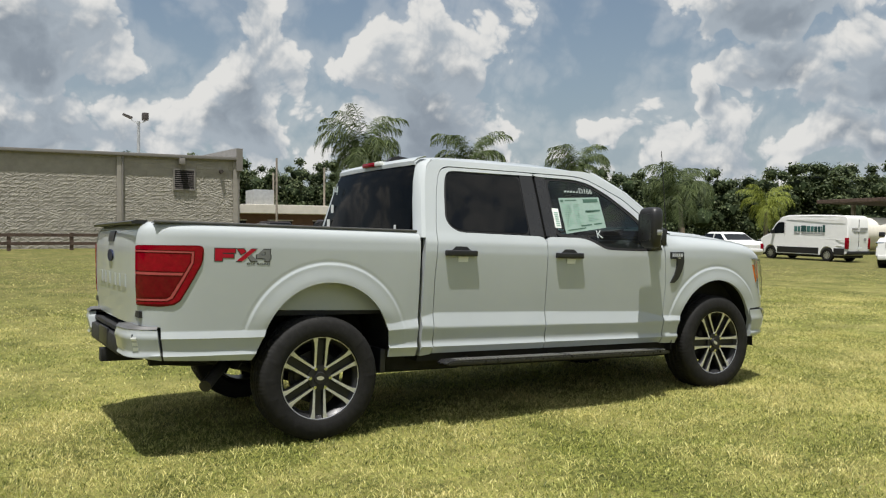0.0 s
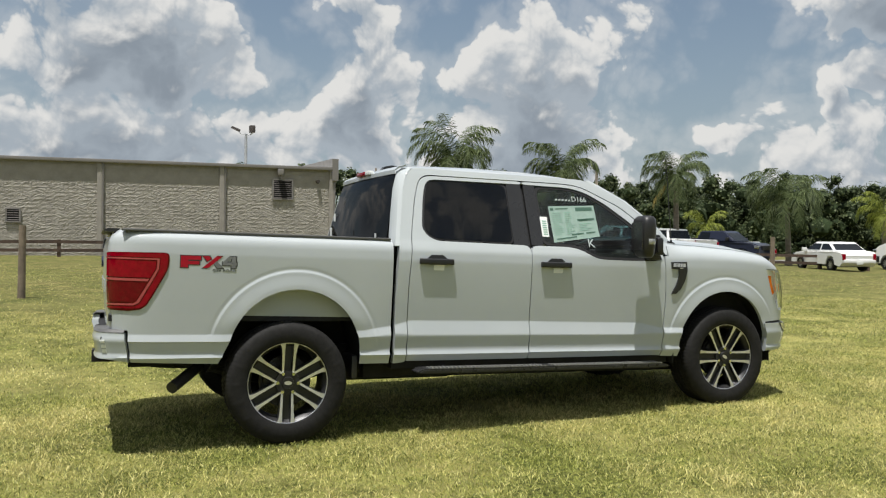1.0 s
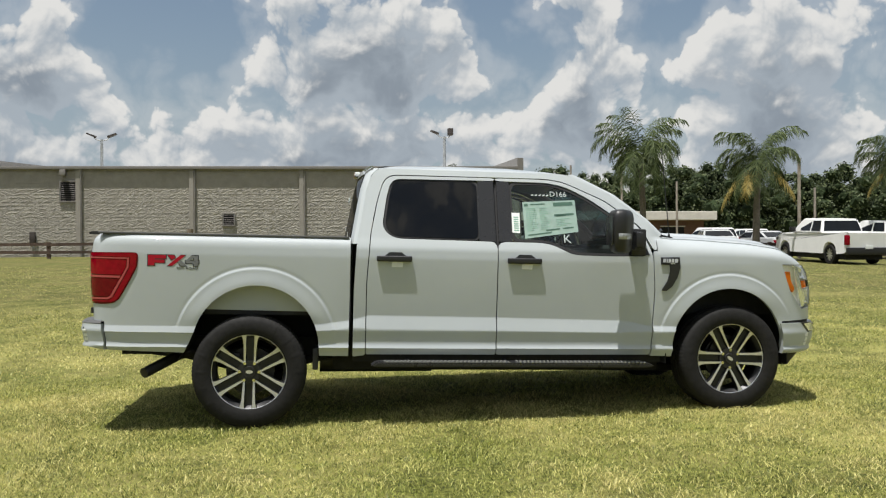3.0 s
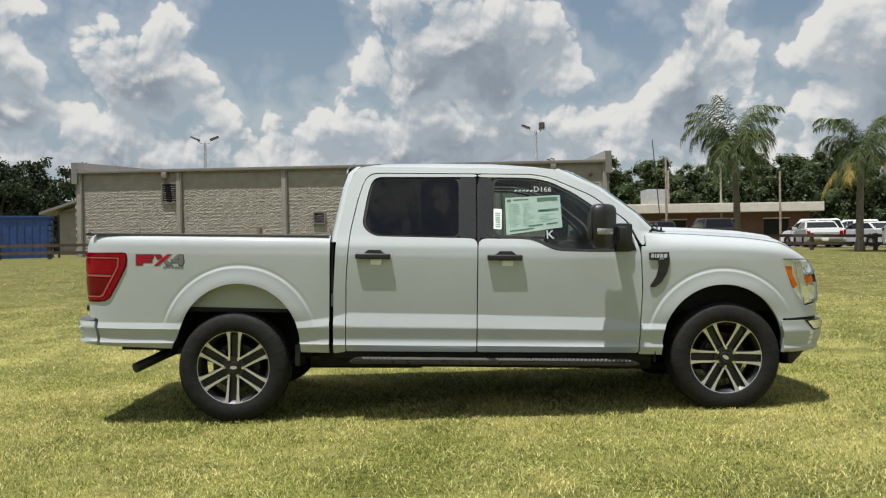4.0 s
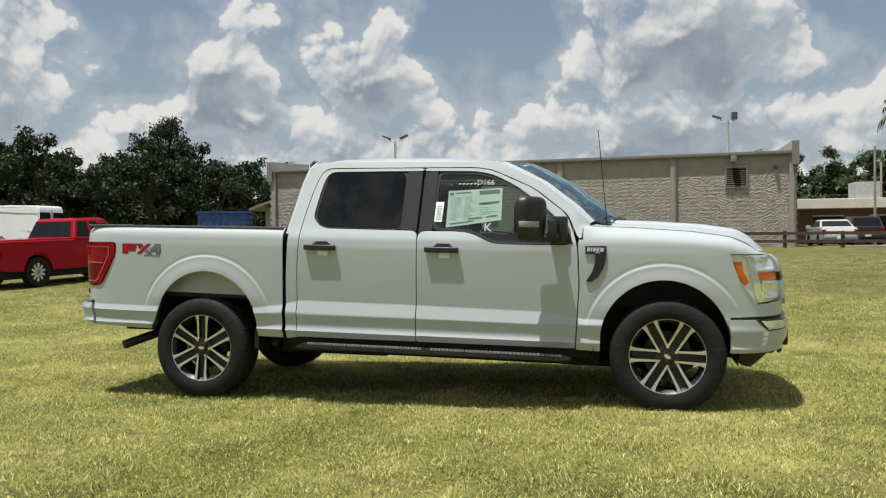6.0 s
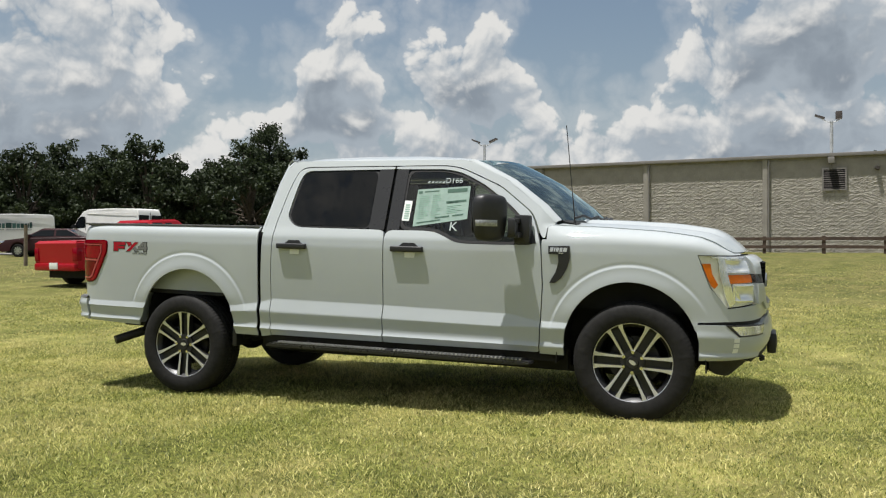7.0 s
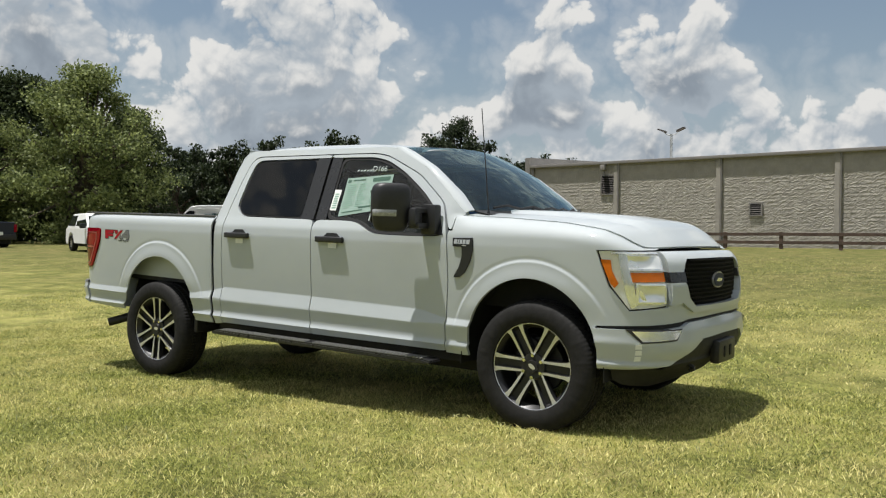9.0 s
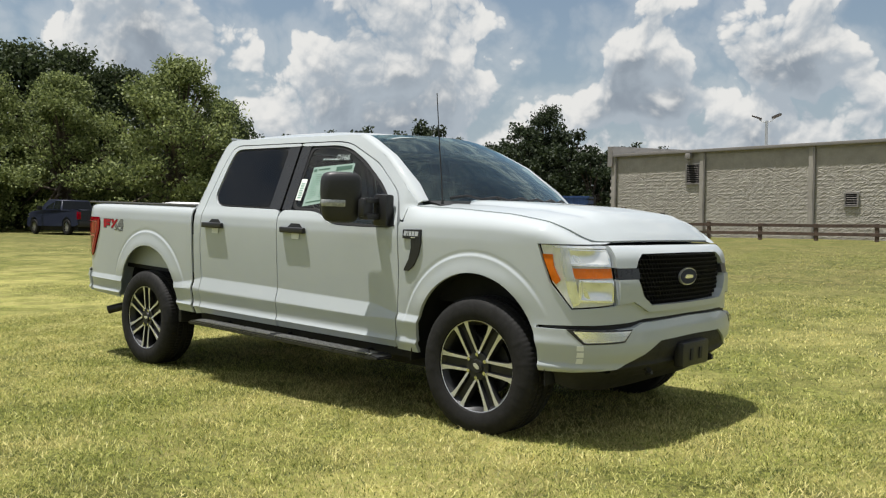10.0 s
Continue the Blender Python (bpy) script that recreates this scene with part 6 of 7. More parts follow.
    for x in xs:
        zc = curve_at(x, [(-1.0, 1.868), (-0.97, 1.893), (-0.91, 1.916), (-0.80, 1.932), (-0.4, 1.943), (0.1, 1.942), (0.45, 1.926), (0.62, 1.906), (0.72, 1.886)])
        hw = curve_at(x, [(-1.0, 0.700), (-0.93, 0.722), (-0.8, 0.728), (0.40, 0.728), (0.72, 0.690)])
        row = []
        for t in np.linspace(-1, 1, 33):
            xx = x + (0.08 * (1 - t * t) if x > 0.45 else 0.0) * step(x, 0.45, 0.72) - 0.02 * (1 - t * t) * step(-x, 0.7, 0.99)
            rib = 0.006 * (math.cos(t * 3 * math.pi) if abs(t) < 0.8 else -0.8) * step(x, -0.9, -0.7) * (1 - step(x, 0.2, 0.5))
            row.append((xx, t * (hw + 0.018), zc - 0.058 * abs(t) ** 5 + rib * 0.5))
        rows.append(row)
    loft(bm, rows)
    part("roof", thicken(bm, 0.02), PAINT, truck)
    # windscreen, with a dark band, cowl and wipers
    bm = bmesh.new()
    rows = []
    for k in range(13):
        t = k / 12
        a = [Vector(p) for p in WS_EDGE]
        pos = t * 4
        j = min(3, int(pos))
        e = a[j].lerp(a[j + 1], pos - j)
        bow = 0.14 + 0.04 * t
        rows.append([(e.x + bow * (1 - s * s), s * e.y, e.z + 0.035 * (1 - s * s) * (1 - t * 0.9)) for s in np.linspace(-1, 1, 25)])
    loft(bm, rows)
    part("windscreen", thicken(bm, 0.005), WSGLASS, truck, "tinted windscreen reflecting clouds", angle=60)
    bm = bmesh.new()
    loft(bm, [[(1.29 + 0.20 * (1 - s * s) + d, s * 0.83, 1.44 - dz) for s in np.linspace(-1, 1, 21)] for d, dz in ((-0.02, -0.004), (0.04, 0.018), (0.12, 0.035))])
    part("cowl", thicken(bm, 0.01), MATTE, truck, "black plastic cowl")
    for y0, y1 in ((-0.70, 0.02), (-0.02, 0.62)):
        w = bmesh.new()
        pts = [(1.315 + 0.19 * (1 - (y / 0.83) ** 2), y, 1.452 + 0.02 * (k % 2)) for k, y in enumerate(np.linspace(y0, y1, 7))]
        pipe(w, pts, 0.009, 6)
        pipe(w, [(1.40, (y0 + y1) / 2 + 0.2, 1.43), pts[3]], 0.011, 6)
        part("wiper", w, BLACK, truck)
    # bonnet
    half = len(PS) // 2
    bm = bmesh.new()
    rows = []
    line = [on_body(u, curve_at(u, FENDER_TOP) - 0.002, -0.004, 1) for u in np.linspace(1.285, fr(0.70), 60)]
    ex, ey, ez = (np.array([p[k] for p in line]) for k in range(3))
    for k in range(49):
        q = k / 48
        xe = 1.275 + (ex[-1] - 1.275) * q
        hw, ze = float(np.interp(xe, ex, ey)), float(np.interp(xe, ex, ez)) + 0.005
        row = []
        for t in np.linspace(-1, 1, 45):
            x0 = 1.275 + 0.16 * (1 - t * t)
            x1 = on_body(fr(abs(t) * 0.70), 1.22, -0.004, 1).x
            x = x0 + (x1 - x0) * q
            y = t * hw
            crown = curve_at(q, [(0, 0.046), (0.5, 0.052), (0.75, 0.054), (0.90, 0.056), (0.96, 0.048), (0.985, 0.034), (1.0, 0.007)])
            fade = 1 - step(q, 0.80, 0.97)
            valley = (-0.010 * math.exp(-((abs(y) - 0.60) / 0.06) ** 2) + 0.012 * step(0.58 - abs(y), 0.0, 0.09)) * fade
            row.append((x, y, ze + crown * (1 - abs(t) ** 3.2) + valley))
        rows.append(row)
    loft(bm, rows)
    part("bonnet", thicken(bm, 0.018), PAINT, truck, "pale grey bonnet with raised centre")
    part("engine_bay", box(1.30, 2.50, -0.80, 0.80, 0.80, 1.20), UNDER, truck)
    # grille: backing, mesh bars, oval badge
    grille = part("grille", box(2.56, 2.610, -0.575, 0.575, 0.85, 1.185, 0.02), GRILLEB, truck, "black mesh grille with oval badge")
    rng = random.Random(3)
    hexes = bmesh.new()
    for r in range(11):
        for c in range(34):
            y = -0.55 + (c + 0.5 * (r % 2)) * 0.0325
            z = 0.880 + r * 0.0262
            if abs(y) > 0.555 - 0.12 * max(0, abs(z - 1.018) - 0.09) / 0.05:
                continue
            x = 2.618 + 0.050 * (1 - (y / 0.58) ** 2)
            for dy, dz, ty in ((0.012, 0.0, 1), (0.0, 0.0105, 0)):
                if ty:
                    cube(hexes, x, x + 0.018, y + 0.010, y + 0.0175, z - 0.009, z + 0.009)
                else:
                    cube(hexes, x, x + 0.018, y - 0.012, y + 0.012, z + 0.008, z + 0.0145)
    part("grille_mesh", hexes, GRILLEB, grille, smooth=False)
    bm = bmesh.new()
    ell = lambda a, b: [(a * math.cos(t), 1.022 + b * math.sin(t)) for t in [2 * math.pi * k / 36 for k in range(36)]]
    prism(bm, ell(0.115, 0.052), 2.684, 2.696, "x")
    badge = part("badge", bm, SILVER, grille, "oval badge, dark blue in a chrome ring")
    bm = bmesh.new()
    prism(bm, ell(0.107, 0.046), 2.696, 2.699, "x")
    part("badge_field", bm, BLUEB, badge)
    bm = bmesh.new()
    prism(bm, [(-0.06, 1.017), (-0.03, 1.035), (0.06, 1.029), (0.055, 1.013), (-0.02, 1.009)], 2.699, 2.701, "x")
    part("badge_mark", bm, LAMPBOX, badge)
    # plate bracket, tow hooks
    bm = bmesh.new()
    cube(bm, 2.71, 2.775, -0.19, 0.17, 0.49, 0.64, 0.02)
    bracket = part("plate_bracket", bm, BLACK, truck, "black empty number-plate bracket")
    for y in (-0.10, 0.02):
        part("bracket_slot", box(2.775, 2.781, y, y + 0.04, 0.53, 0.60, 0.003), MATTE, bracket)
    for y in (-0.42, 0.42):
        h = bmesh.new()
        pipe(h, [(2.56, y, 0.50), (2.66, y, 0.50), (2.69, y, 0.485), (2.66, y, 0.468)], 0.014, 8)
        part("tow_hook", h, BLACK, truck)
    # tailgate and its spoiler lip, back of the cab
    bm = bmesh.new()
    rows = []
    for z in np.linspace(0.705, 1.345, 20):
        rows.append([on_body(rr(abs(y)), z, -0.004, -1 if y < 0 else 1) for y in np.linspace(-0.79, 0.79, 31)])
    loft(bm, rows)
    tg = part("tailgate", thicken(bm, 0.03), PAINT, truck, "pale grey tailgate with embossed marks")
    bm = bmesh.new()
    prism(bm, [(-3.030, 1.330), (-3.036, 1.343), (-3.01, 1.353), (-2.94, 1.353), (-2.94, 1.330)], -0.80, 0.80)
    part("tailgate_cap", bm, BLACK, tg, "black tailgate top cap")
    for sign in (-1, 1):
        panel("tailgate_handle", [(rr(0.0), 1.22), (rr(0.11), 1.22), (rr(0.11), 1.29), (rr(0.0), 1.29)], BLACK, tg, sign, off=0.004, deep=0.01)
        panel("badge", [(rr(0.0), 1.085)] + [(rr(0.10 * math.cos(a)), 1.125 + 0.04 * math.sin(a)) for a in np.linspace(-1.4, 1.4, 13)] + [(rr(0.0), 1.165)], BLUEB, tg, sign, off=0.006, deep=0.01)
        for y, w in ((0.05, 0.12), (0.24, 0.10), (0.40, 0.13)):
            panel("embossed_mark", [(rr(y), 0.93), (rr(y + w), 0.93), (rr(y + w), 1.01), (rr(y), 1.01)], PAINT, tg, sign, off=0.0015, deep=0.006)
    bm = bmesh.new()
    cube(bm, -3.06, -2.99, -0.60, 0.60, 0.50, 0.62, 0.02)
    cb = part("bumper_centre", bm, MATTE, truck, "black centre of the rear bumper")
    part("plate_recess", box(-3.066, -3.05, -0.17, 0.17, 0.52, 0.64, 0.01), BLACK, cb)
    part("bumper_filler", box(-3.035, -2.80, -0.90, 0.90, 0.64, 0.665), MATTE, truck)
    part("hitch_receiver", box(-3.08, -2.8, -0.05, 0.05, 0.40, 0.49, 0.006), UNDER, truck)
    bm = bmesh.new()
    loft(bm, [[(x, s * y, z) for s in np.linspace(-1, 1, 13)] for x, y, z in ((-1.120, 0.86, 0.46), (-1.135, 0.86, 1.32))])
    # black instead of body paint: shade of the deep gap before the bed
    part("cab_back", thicken(bm, 0.01), MATTE, truck)
    bm = bmesh.new()
    rows = []
    for z, x, y in ((1.30, -1.150, 0.845), (1.50, -1.112, 0.795), (1.72, -1.072, 0.725), (1.80, -1.052, 0.70), (1.845, -1.035, 0.68)):
        rows.append([(x - 0.03 * (1 - s * s), s * y, z) for s in np.linspace(-1, 1, 17)])
    loft(bm, rows)
    rw = part("rear_window", thicken(bm, 0.006), TINTBACK, truck, "dark rear window with marker writing and tags")
    bm = bmesh.new()
    rows = []
    for z, x, y in ((1.838, -1.045, 0.70), (1.868, -1.045, 0.69), (1.89, -1.02, 0.70), (1.905, -0.975, 0.74)):
        rows.append([(x - 0.03 * (1 - s * s), s * y, z) for s in np.linspace(-1, 1, 17)])
    loft(bm, rows)
    part("roof_lip", thicken(bm, 0.01), PAINT, truck)
    part("brake_lamp", box(-1.10, -1.05, -0.11, 0.11, 1.862, 1.898, 0.01), REDLENS, truck, "red high brake lamp")
    part("cargo_lamp", box(-1.098, -1.05, -0.21, -0.115, 1.862, 1.898, 0.008), PAPERW, truck, "white cargo lamp")
    words("14", 0.11, Matrix.Translation((-1.125, 0.60, 1.70)) @ pose(0, 0, 0, 84, 0, -84), CHALK, rw, "marker_writing", 0.0008)
    for y, z, s in ((0.66, 1.55, 0.05), (0.68, 1.42, 0.055), (-0.62, 1.37, 0.03)):
        t = 1.158 - (z - 1.30) * 0.19
        part("window_tag", box(-t - 0.014, -t - 0.010, y - s / 2, y + s / 2, z - s * 0.7, z + s * 0.7), PAPERW, rw)
    # antennas
    bm = bmesh.new()
    prism(bm, [(-0.93, 1.925), (-0.90, 1.958), (-0.84, 1.972), (-0.70, 1.958), (-0.62, 1.932)], -0.032, 0.032)
    part("roof_antenna", bm, BLACK, truck, "black low roof antenna")
    bm = bmesh.new()
    tube(bm, (1.392, -0.80, 1.395), (1.392, -0.80, 1.43), 0.014, 0.008, 8)
    tube(bm, (1.392, -0.80, 1.43), (1.315, -0.80, 2.115), 0.0042, 0.003, 6)
    part("mast_antenna", bm, BLACK, truck, "thin black mast antenna")
    # bed floor, cab interior, chassis
    part("bed_floor", box(-2.992, -1.15, -0.87, 0.87, 0.76, 0.80), MATTE, truck)
    part("cab_floor", box(-1.10, 1.30, -0.90, 0.90, 0.42, 0.52), UNDER, truck)
    part("firewall", box(1.18, 1.24, -0.88, 0.88, 0.45, 1.38), UNDER, truck)
    part("rear_bulkhead", box(-1.08, -1.06, -0.86, 0.86, 0.5, 1.30), UNDER, truck)
    part("dashboard", box(0.82, 1.36, -0.86, 0.86, 1.12, 1.335, 0.06, 3), MATTE, truck, "black dashboard")
    for sign in (-1, 1):
        part("door_card", box(-1.0, 1.15, sign * 0.88, sign * 0.91, 0.52, 1.30), SEATC, truck)
    for x0, wide in ((0.02, 1), (-0.78, 2)):
        for y in ((-0.42, 0.42) if wide == 1 else (-0.42, 0.0, 0.42)):
            hw = 0.27 if wide == 1 else 0.205
            seat = part("seat", box(x0 + 0.06, x0 + 0.62, y - hw, y + hw, 0.72, 0.92, 0.05, 3), SEATC, truck, "black cloth seat")
            bm = bmesh.new()
            prism(bm, [(x0 - 0.12, 1.50), (x0 - 0.03, 1.50), (x0 + 0.16, 0.90), (x0 + 0.02, 0.88)], y - hw * 0.94, y + hw * 0.94)
            bmesh.ops.bevel(bm, geom=bm.edges[:], offset=0.03, segments=2, affect="EDGES")
            part("backrest", bm, SEATC, seat)
            part("headrest", box(x0 - 0.16, x0 - 0.05, y - 0.13, y + 0.13, 1.53, 1.72, 0.035, 3), SEATC, seat)
    bm = bmesh.new()
    rows = [[(0.70 + 0.08 * math.sin(a) * 0.3 - 0.05 * math.cos(b), 0.42 + (0.185 + 0.016 * math.cos(b)) * math.cos(a), 1.22 + (0.185 + 0.016 * math.cos(b)) * math.sin(a) + 0.016 * math.sin(b)) for b in [2 * math.pi * q / 8 for q in range(8)]] for a in [2 * math.pi * k / 28 for k in range(29)]]
    loft(bm, rows, close=True)
    cube(bm, 0.66, 0.72, 0.25, 0.59, 1.19, 1.24, 0.01)
    part("steering_wheel", bm, MATTE, truck)
    bm = bmesh.new()
    for y in (-0.48, 0.48):
        cube(bm, -2.85, 2.50, y - 0.04, y + 0.04, 0.42, 0.56)
    for x in (-2.6, -1.3, 0.2, 1.4, 2.4):
        cube(bm, x - 0.04, x + 0.04, -0.48, 0.48, 0.43, 0.53)
    cube(bm, 0.3, 2.2, -0.36, 0.36, 0.45, 0.80)
    cube(bm, -1.2, 0.1, 0.15, 0.55, 0.36, 0.52, 0.05)
    part("chassis", bm, UNDER, truck, smooth=False)
    # underbody shapes added to block light and the view beneath the truck
    part("fuel_tank", box(-1.15, 0.25, 0.14, 0.62, 0.27, 0.50, 0.05), UNDER, truck)
    part("transmission", box(-0.45, 1.05, -0.22, 0.20, 0.27, 0.55, 0.06), UNDER, truck)
    part("skid_plate", box(1.0, 1.95, -0.40, 0.40, 0.28, 0.34, 0.02), UNDER, truck)
    part("muffler", tube(bmesh.new(), (-1.35, -0.40, 0.37), (-0.45, -0.36, 0.37), 0.10, 0.10, 16), STEEL, truck, "dull steel exhaust muffler")
    for y in (-0.66, 0.66):
        part("frame_rail", box(-1.25, 1.35, y - 0.05, y + 0.05, 0.33, 0.50, 0.01), UNDER, truck)
    bm = bmesh.new()
    tube(bm, (REAR_HUB[0], -0.75, REAR_HUB[1]), (REAR_HUB[0], 0.75, REAR_HUB[1]), 0.05)
    bmesh.ops.create_uvsphere(bm, u_segments=14, v_segments=10, radius=0.15, matrix=Matrix.Translation((REAR_HUB[0], 0.05, REAR_HUB[1])))
    part("rear_axle", bm, UNDER, truck)
    part("front_axle", tube(bmesh.new(), (FRONT_HUB[0], -0.75, FRONT_HUB[1] - 0.05), (FRONT_HUB[0], 0.75, FRONT_HUB[1] - 0.05), 0.045), UNDER, truck)
    part("driveshaft", tube(bmesh.new(), (REAR_HUB[0], 0.05, REAR_HUB[1]), (0.3, 0.1, 0.47), 0.05), UNDER, truck)
    for y in (-0.55, 0.55):
        part("leaf_spring", pipe(bmesh.new(), [(-2.55, y, 0.47), (-1.857, y, 0.29), (-1.2, y, 0.44)], 0.03, 8), UNDER, truck)
    bm = bmesh.new()
    pipe(bm, [(-0.6, -0.35, 0.42), (-1.45, -0.45, 0.47), (-2.2, -0.56, 0.46), (-2.40, -0.64, 0.435), (-2.60, -0.93, 0.335)], 0.038, 12)
    part("exhaust_pipe", bm, STEEL, truck, "dark steel exhaust pipe")
    bm = bmesh.new()
    rows = [[((0.27 + 0.1 * math.cos(b)) * math.cos(a) - 2.45, (0.27 + 0.1 * math.cos(b)) * math.sin(a), 0.47 + 0.1 * math.sin(b)) for b in [2 * math.pi * q / 10 for q in range(10)]] for a in [2 * math.pi * k / 28 for k in range(29)]]
    loft(bm, rows, close=True)
    part("spare_tyre", bm, RUBBER, truck, "spare tyre hung under the bed")
    # wheels
    bm = bmesh.new()
    tube(bm, (0, 0.02, 0), (0, -0.02, 0), 0.175, 0.175, 40)
    tube(bm, (0, 0.10, 0), (0, -0.05, 0), 0.06, 0.06, 16)
    first = part("wheel", bm, STEEL, None, "six twin-spoke alloy wheel with all-terrain tyre")
    wheel_mesh_parts(first)
    bm = bmesh.new()
    cube(bm, -0.16, -0.07, -0.05, 0.05, -0.02, 0.13, 0.02)
    part("brake_caliper", bm, STEEL, first)
    spots = [(REAR_HUB, -1, 1), (FRONT_HUB, -1, 31), (REAR_HUB, 1, 25), (FRONT_HUB, 1, 8)]
    for k, ((x, z), sgn, turn) in enumerate(spots):
        m = Matrix.Translation((x, sgn * 0.858, z)) @ Matrix.Rotation(0 if sgn < 0 else math.pi, 4, "Z") @ Matrix.Rotation(radians(turn), 4, "Y")
        w = first if k == 0 else copy_thing(first, m)
        w.matrix_basis = m
        w.parent = truck
    truck.matrix_world = pose(0, 0, 0, 0, RAKE, 0)
    return truck


WS_EDGE = [(0.625, 0.705, 1.880), (0.705, 0.715, 1.848), (0.94, 0.755, 1.728), (1.195, 0.80, 1.540), (1.305, 0.835, 1.432)]
GALVTREAD = surf("worn_tread_steel", (0.30, 0.30, 0.29), 0.4, 0.6, 0.2, 60)
CHALK_RED = surf("pale_red_strip", (0.40, 0.06, 0.07), 0.2, 0, 0.1, 40, coat=0.3)
GREYFILM = surf("grey_decal", (0.16, 0.165, 0.17), 0.4, 0, 0.1, 40)
FAINT = surf("faint_green_ink", (0.20, 0.36, 0.28), 0.7, 0, 0.05, 20)
WSGLASS = glass("windscreen_glass", (0.30, 0.42, 0.44), 1.0, 0.012, 1.7, (0.74, 0.94, 1.0))
build_pickup()

# ---- parked vehicles ----
def car_paint(name, c):
    return surf(name, c, 0.4, 0.0, 0.04, 2.0, coat=0.35, spec=0.15)


CAR_WHITE, CAR_RED, CAR_NAVY, CAR_DARK, CAR_GREY, CAR_MAROON = (car_paint("white_car_paint", (0.74, 0.74, 0.73)), car_paint("red_car_paint", (0.33, 0.003, 0.012)), car_paint("navy_car_paint", (0.018, 0.022, 0.04)),
                                                    car_paint("dark_car_paint", (0.035, 0.03, 0.032)), car_paint("silver_car_paint", (0.42, 0.43, 0.43)), car_paint("maroon_car_paint", (0.045, 0.016, 0.018)))
DARKGLASS = surf("parked_car_glass", (0.008, 0.010, 0.012), 0.10, 0, 0.1, 5, spec=0.2)

SHAPES = {
    # lower body, cabin (base, top), half width, wheel radius, axles, cabin side windows
    "sedan": dict(body=[(-2.40, 0.42), (-2.42, 0.80), (-2.30, 0.98), (-1.55, 1.02), (1.0, 0.98), (2.05, 0.86), (2.36, 0.70), (2.40, 0.35), (2.2, 0.26), (-2.2, 0.26)], cab=[(-1.75, 1.0), (-0.95, 1.43), (0.25, 1.45), (1.15, 0.98)], hw=0.91, r=0.33, ax=(-1.40, 1.42)),
    "suv": dict(body=[(-2.10, 0.45), (-2.10, 1.02), (-1.9, 1.08), (1.0, 1.04), (1.75, 0.98), (2.05, 0.80), (2.10, 0.42), (1.9, 0.28), (-1.9, 0.28)], cab=[(-2.0, 1.06), (-1.70, 1.64), (0.15, 1.68), (1.02, 1.04)], hw=0.90, r=0.35, ax=(-1.28, 1.30)),
    "pickup": dict(body=[(-2.90, 0.55), (-2.92, 1.30), (-2.85, 1.34), (-1.10, 1.34), (1.20, 1.32), (2.35, 1.26), (2.78, 1.12), (2.85, 0.55), (2.6, 0.42), (-2.7, 0.48)], cab=[(-1.12, 1.32), (-0.92, 1.88), (0.60, 1.92), (1.35, 1.34)], hw=0.99, r=0.41, ax=(-1.80, 1.85)),
    "old_pickup": dict(body=[(-2.60, 0.50), (-2.62, 1.10), (-2.55, 1.16), (-0.9, 1.16), (1.15, 1.14), (2.20, 1.02), (2.50, 0.86), (2.52, 0.48), (2.3, 0.38), (-2.4, 0.42)], cab=[(-0.45, 1.14), (-0.25, 1.66), (0.70, 1.68), (1.35, 1.14)], hw=0.88, r=0.36, ax=(-1.55, 1.62)),
    "van": dict(body=[(-2.95, 0.50), (-2.98, 1.30), (-2.94, 2.28), (-2.86, 2.44), (-2.70, 2.50), (-0.9, 2.55), (0.85, 2.52), (1.32, 2.42), (1.72, 2.02), (2.12, 1.46), (2.62, 1.27), (2.86, 1.08), (2.97, 0.82), (2.97, 0.45), (2.7, 0.32), (-2.7, 0.36)], cab=None, hw=1.0, r=0.36, ax=(-1.80, 1.95)),
}


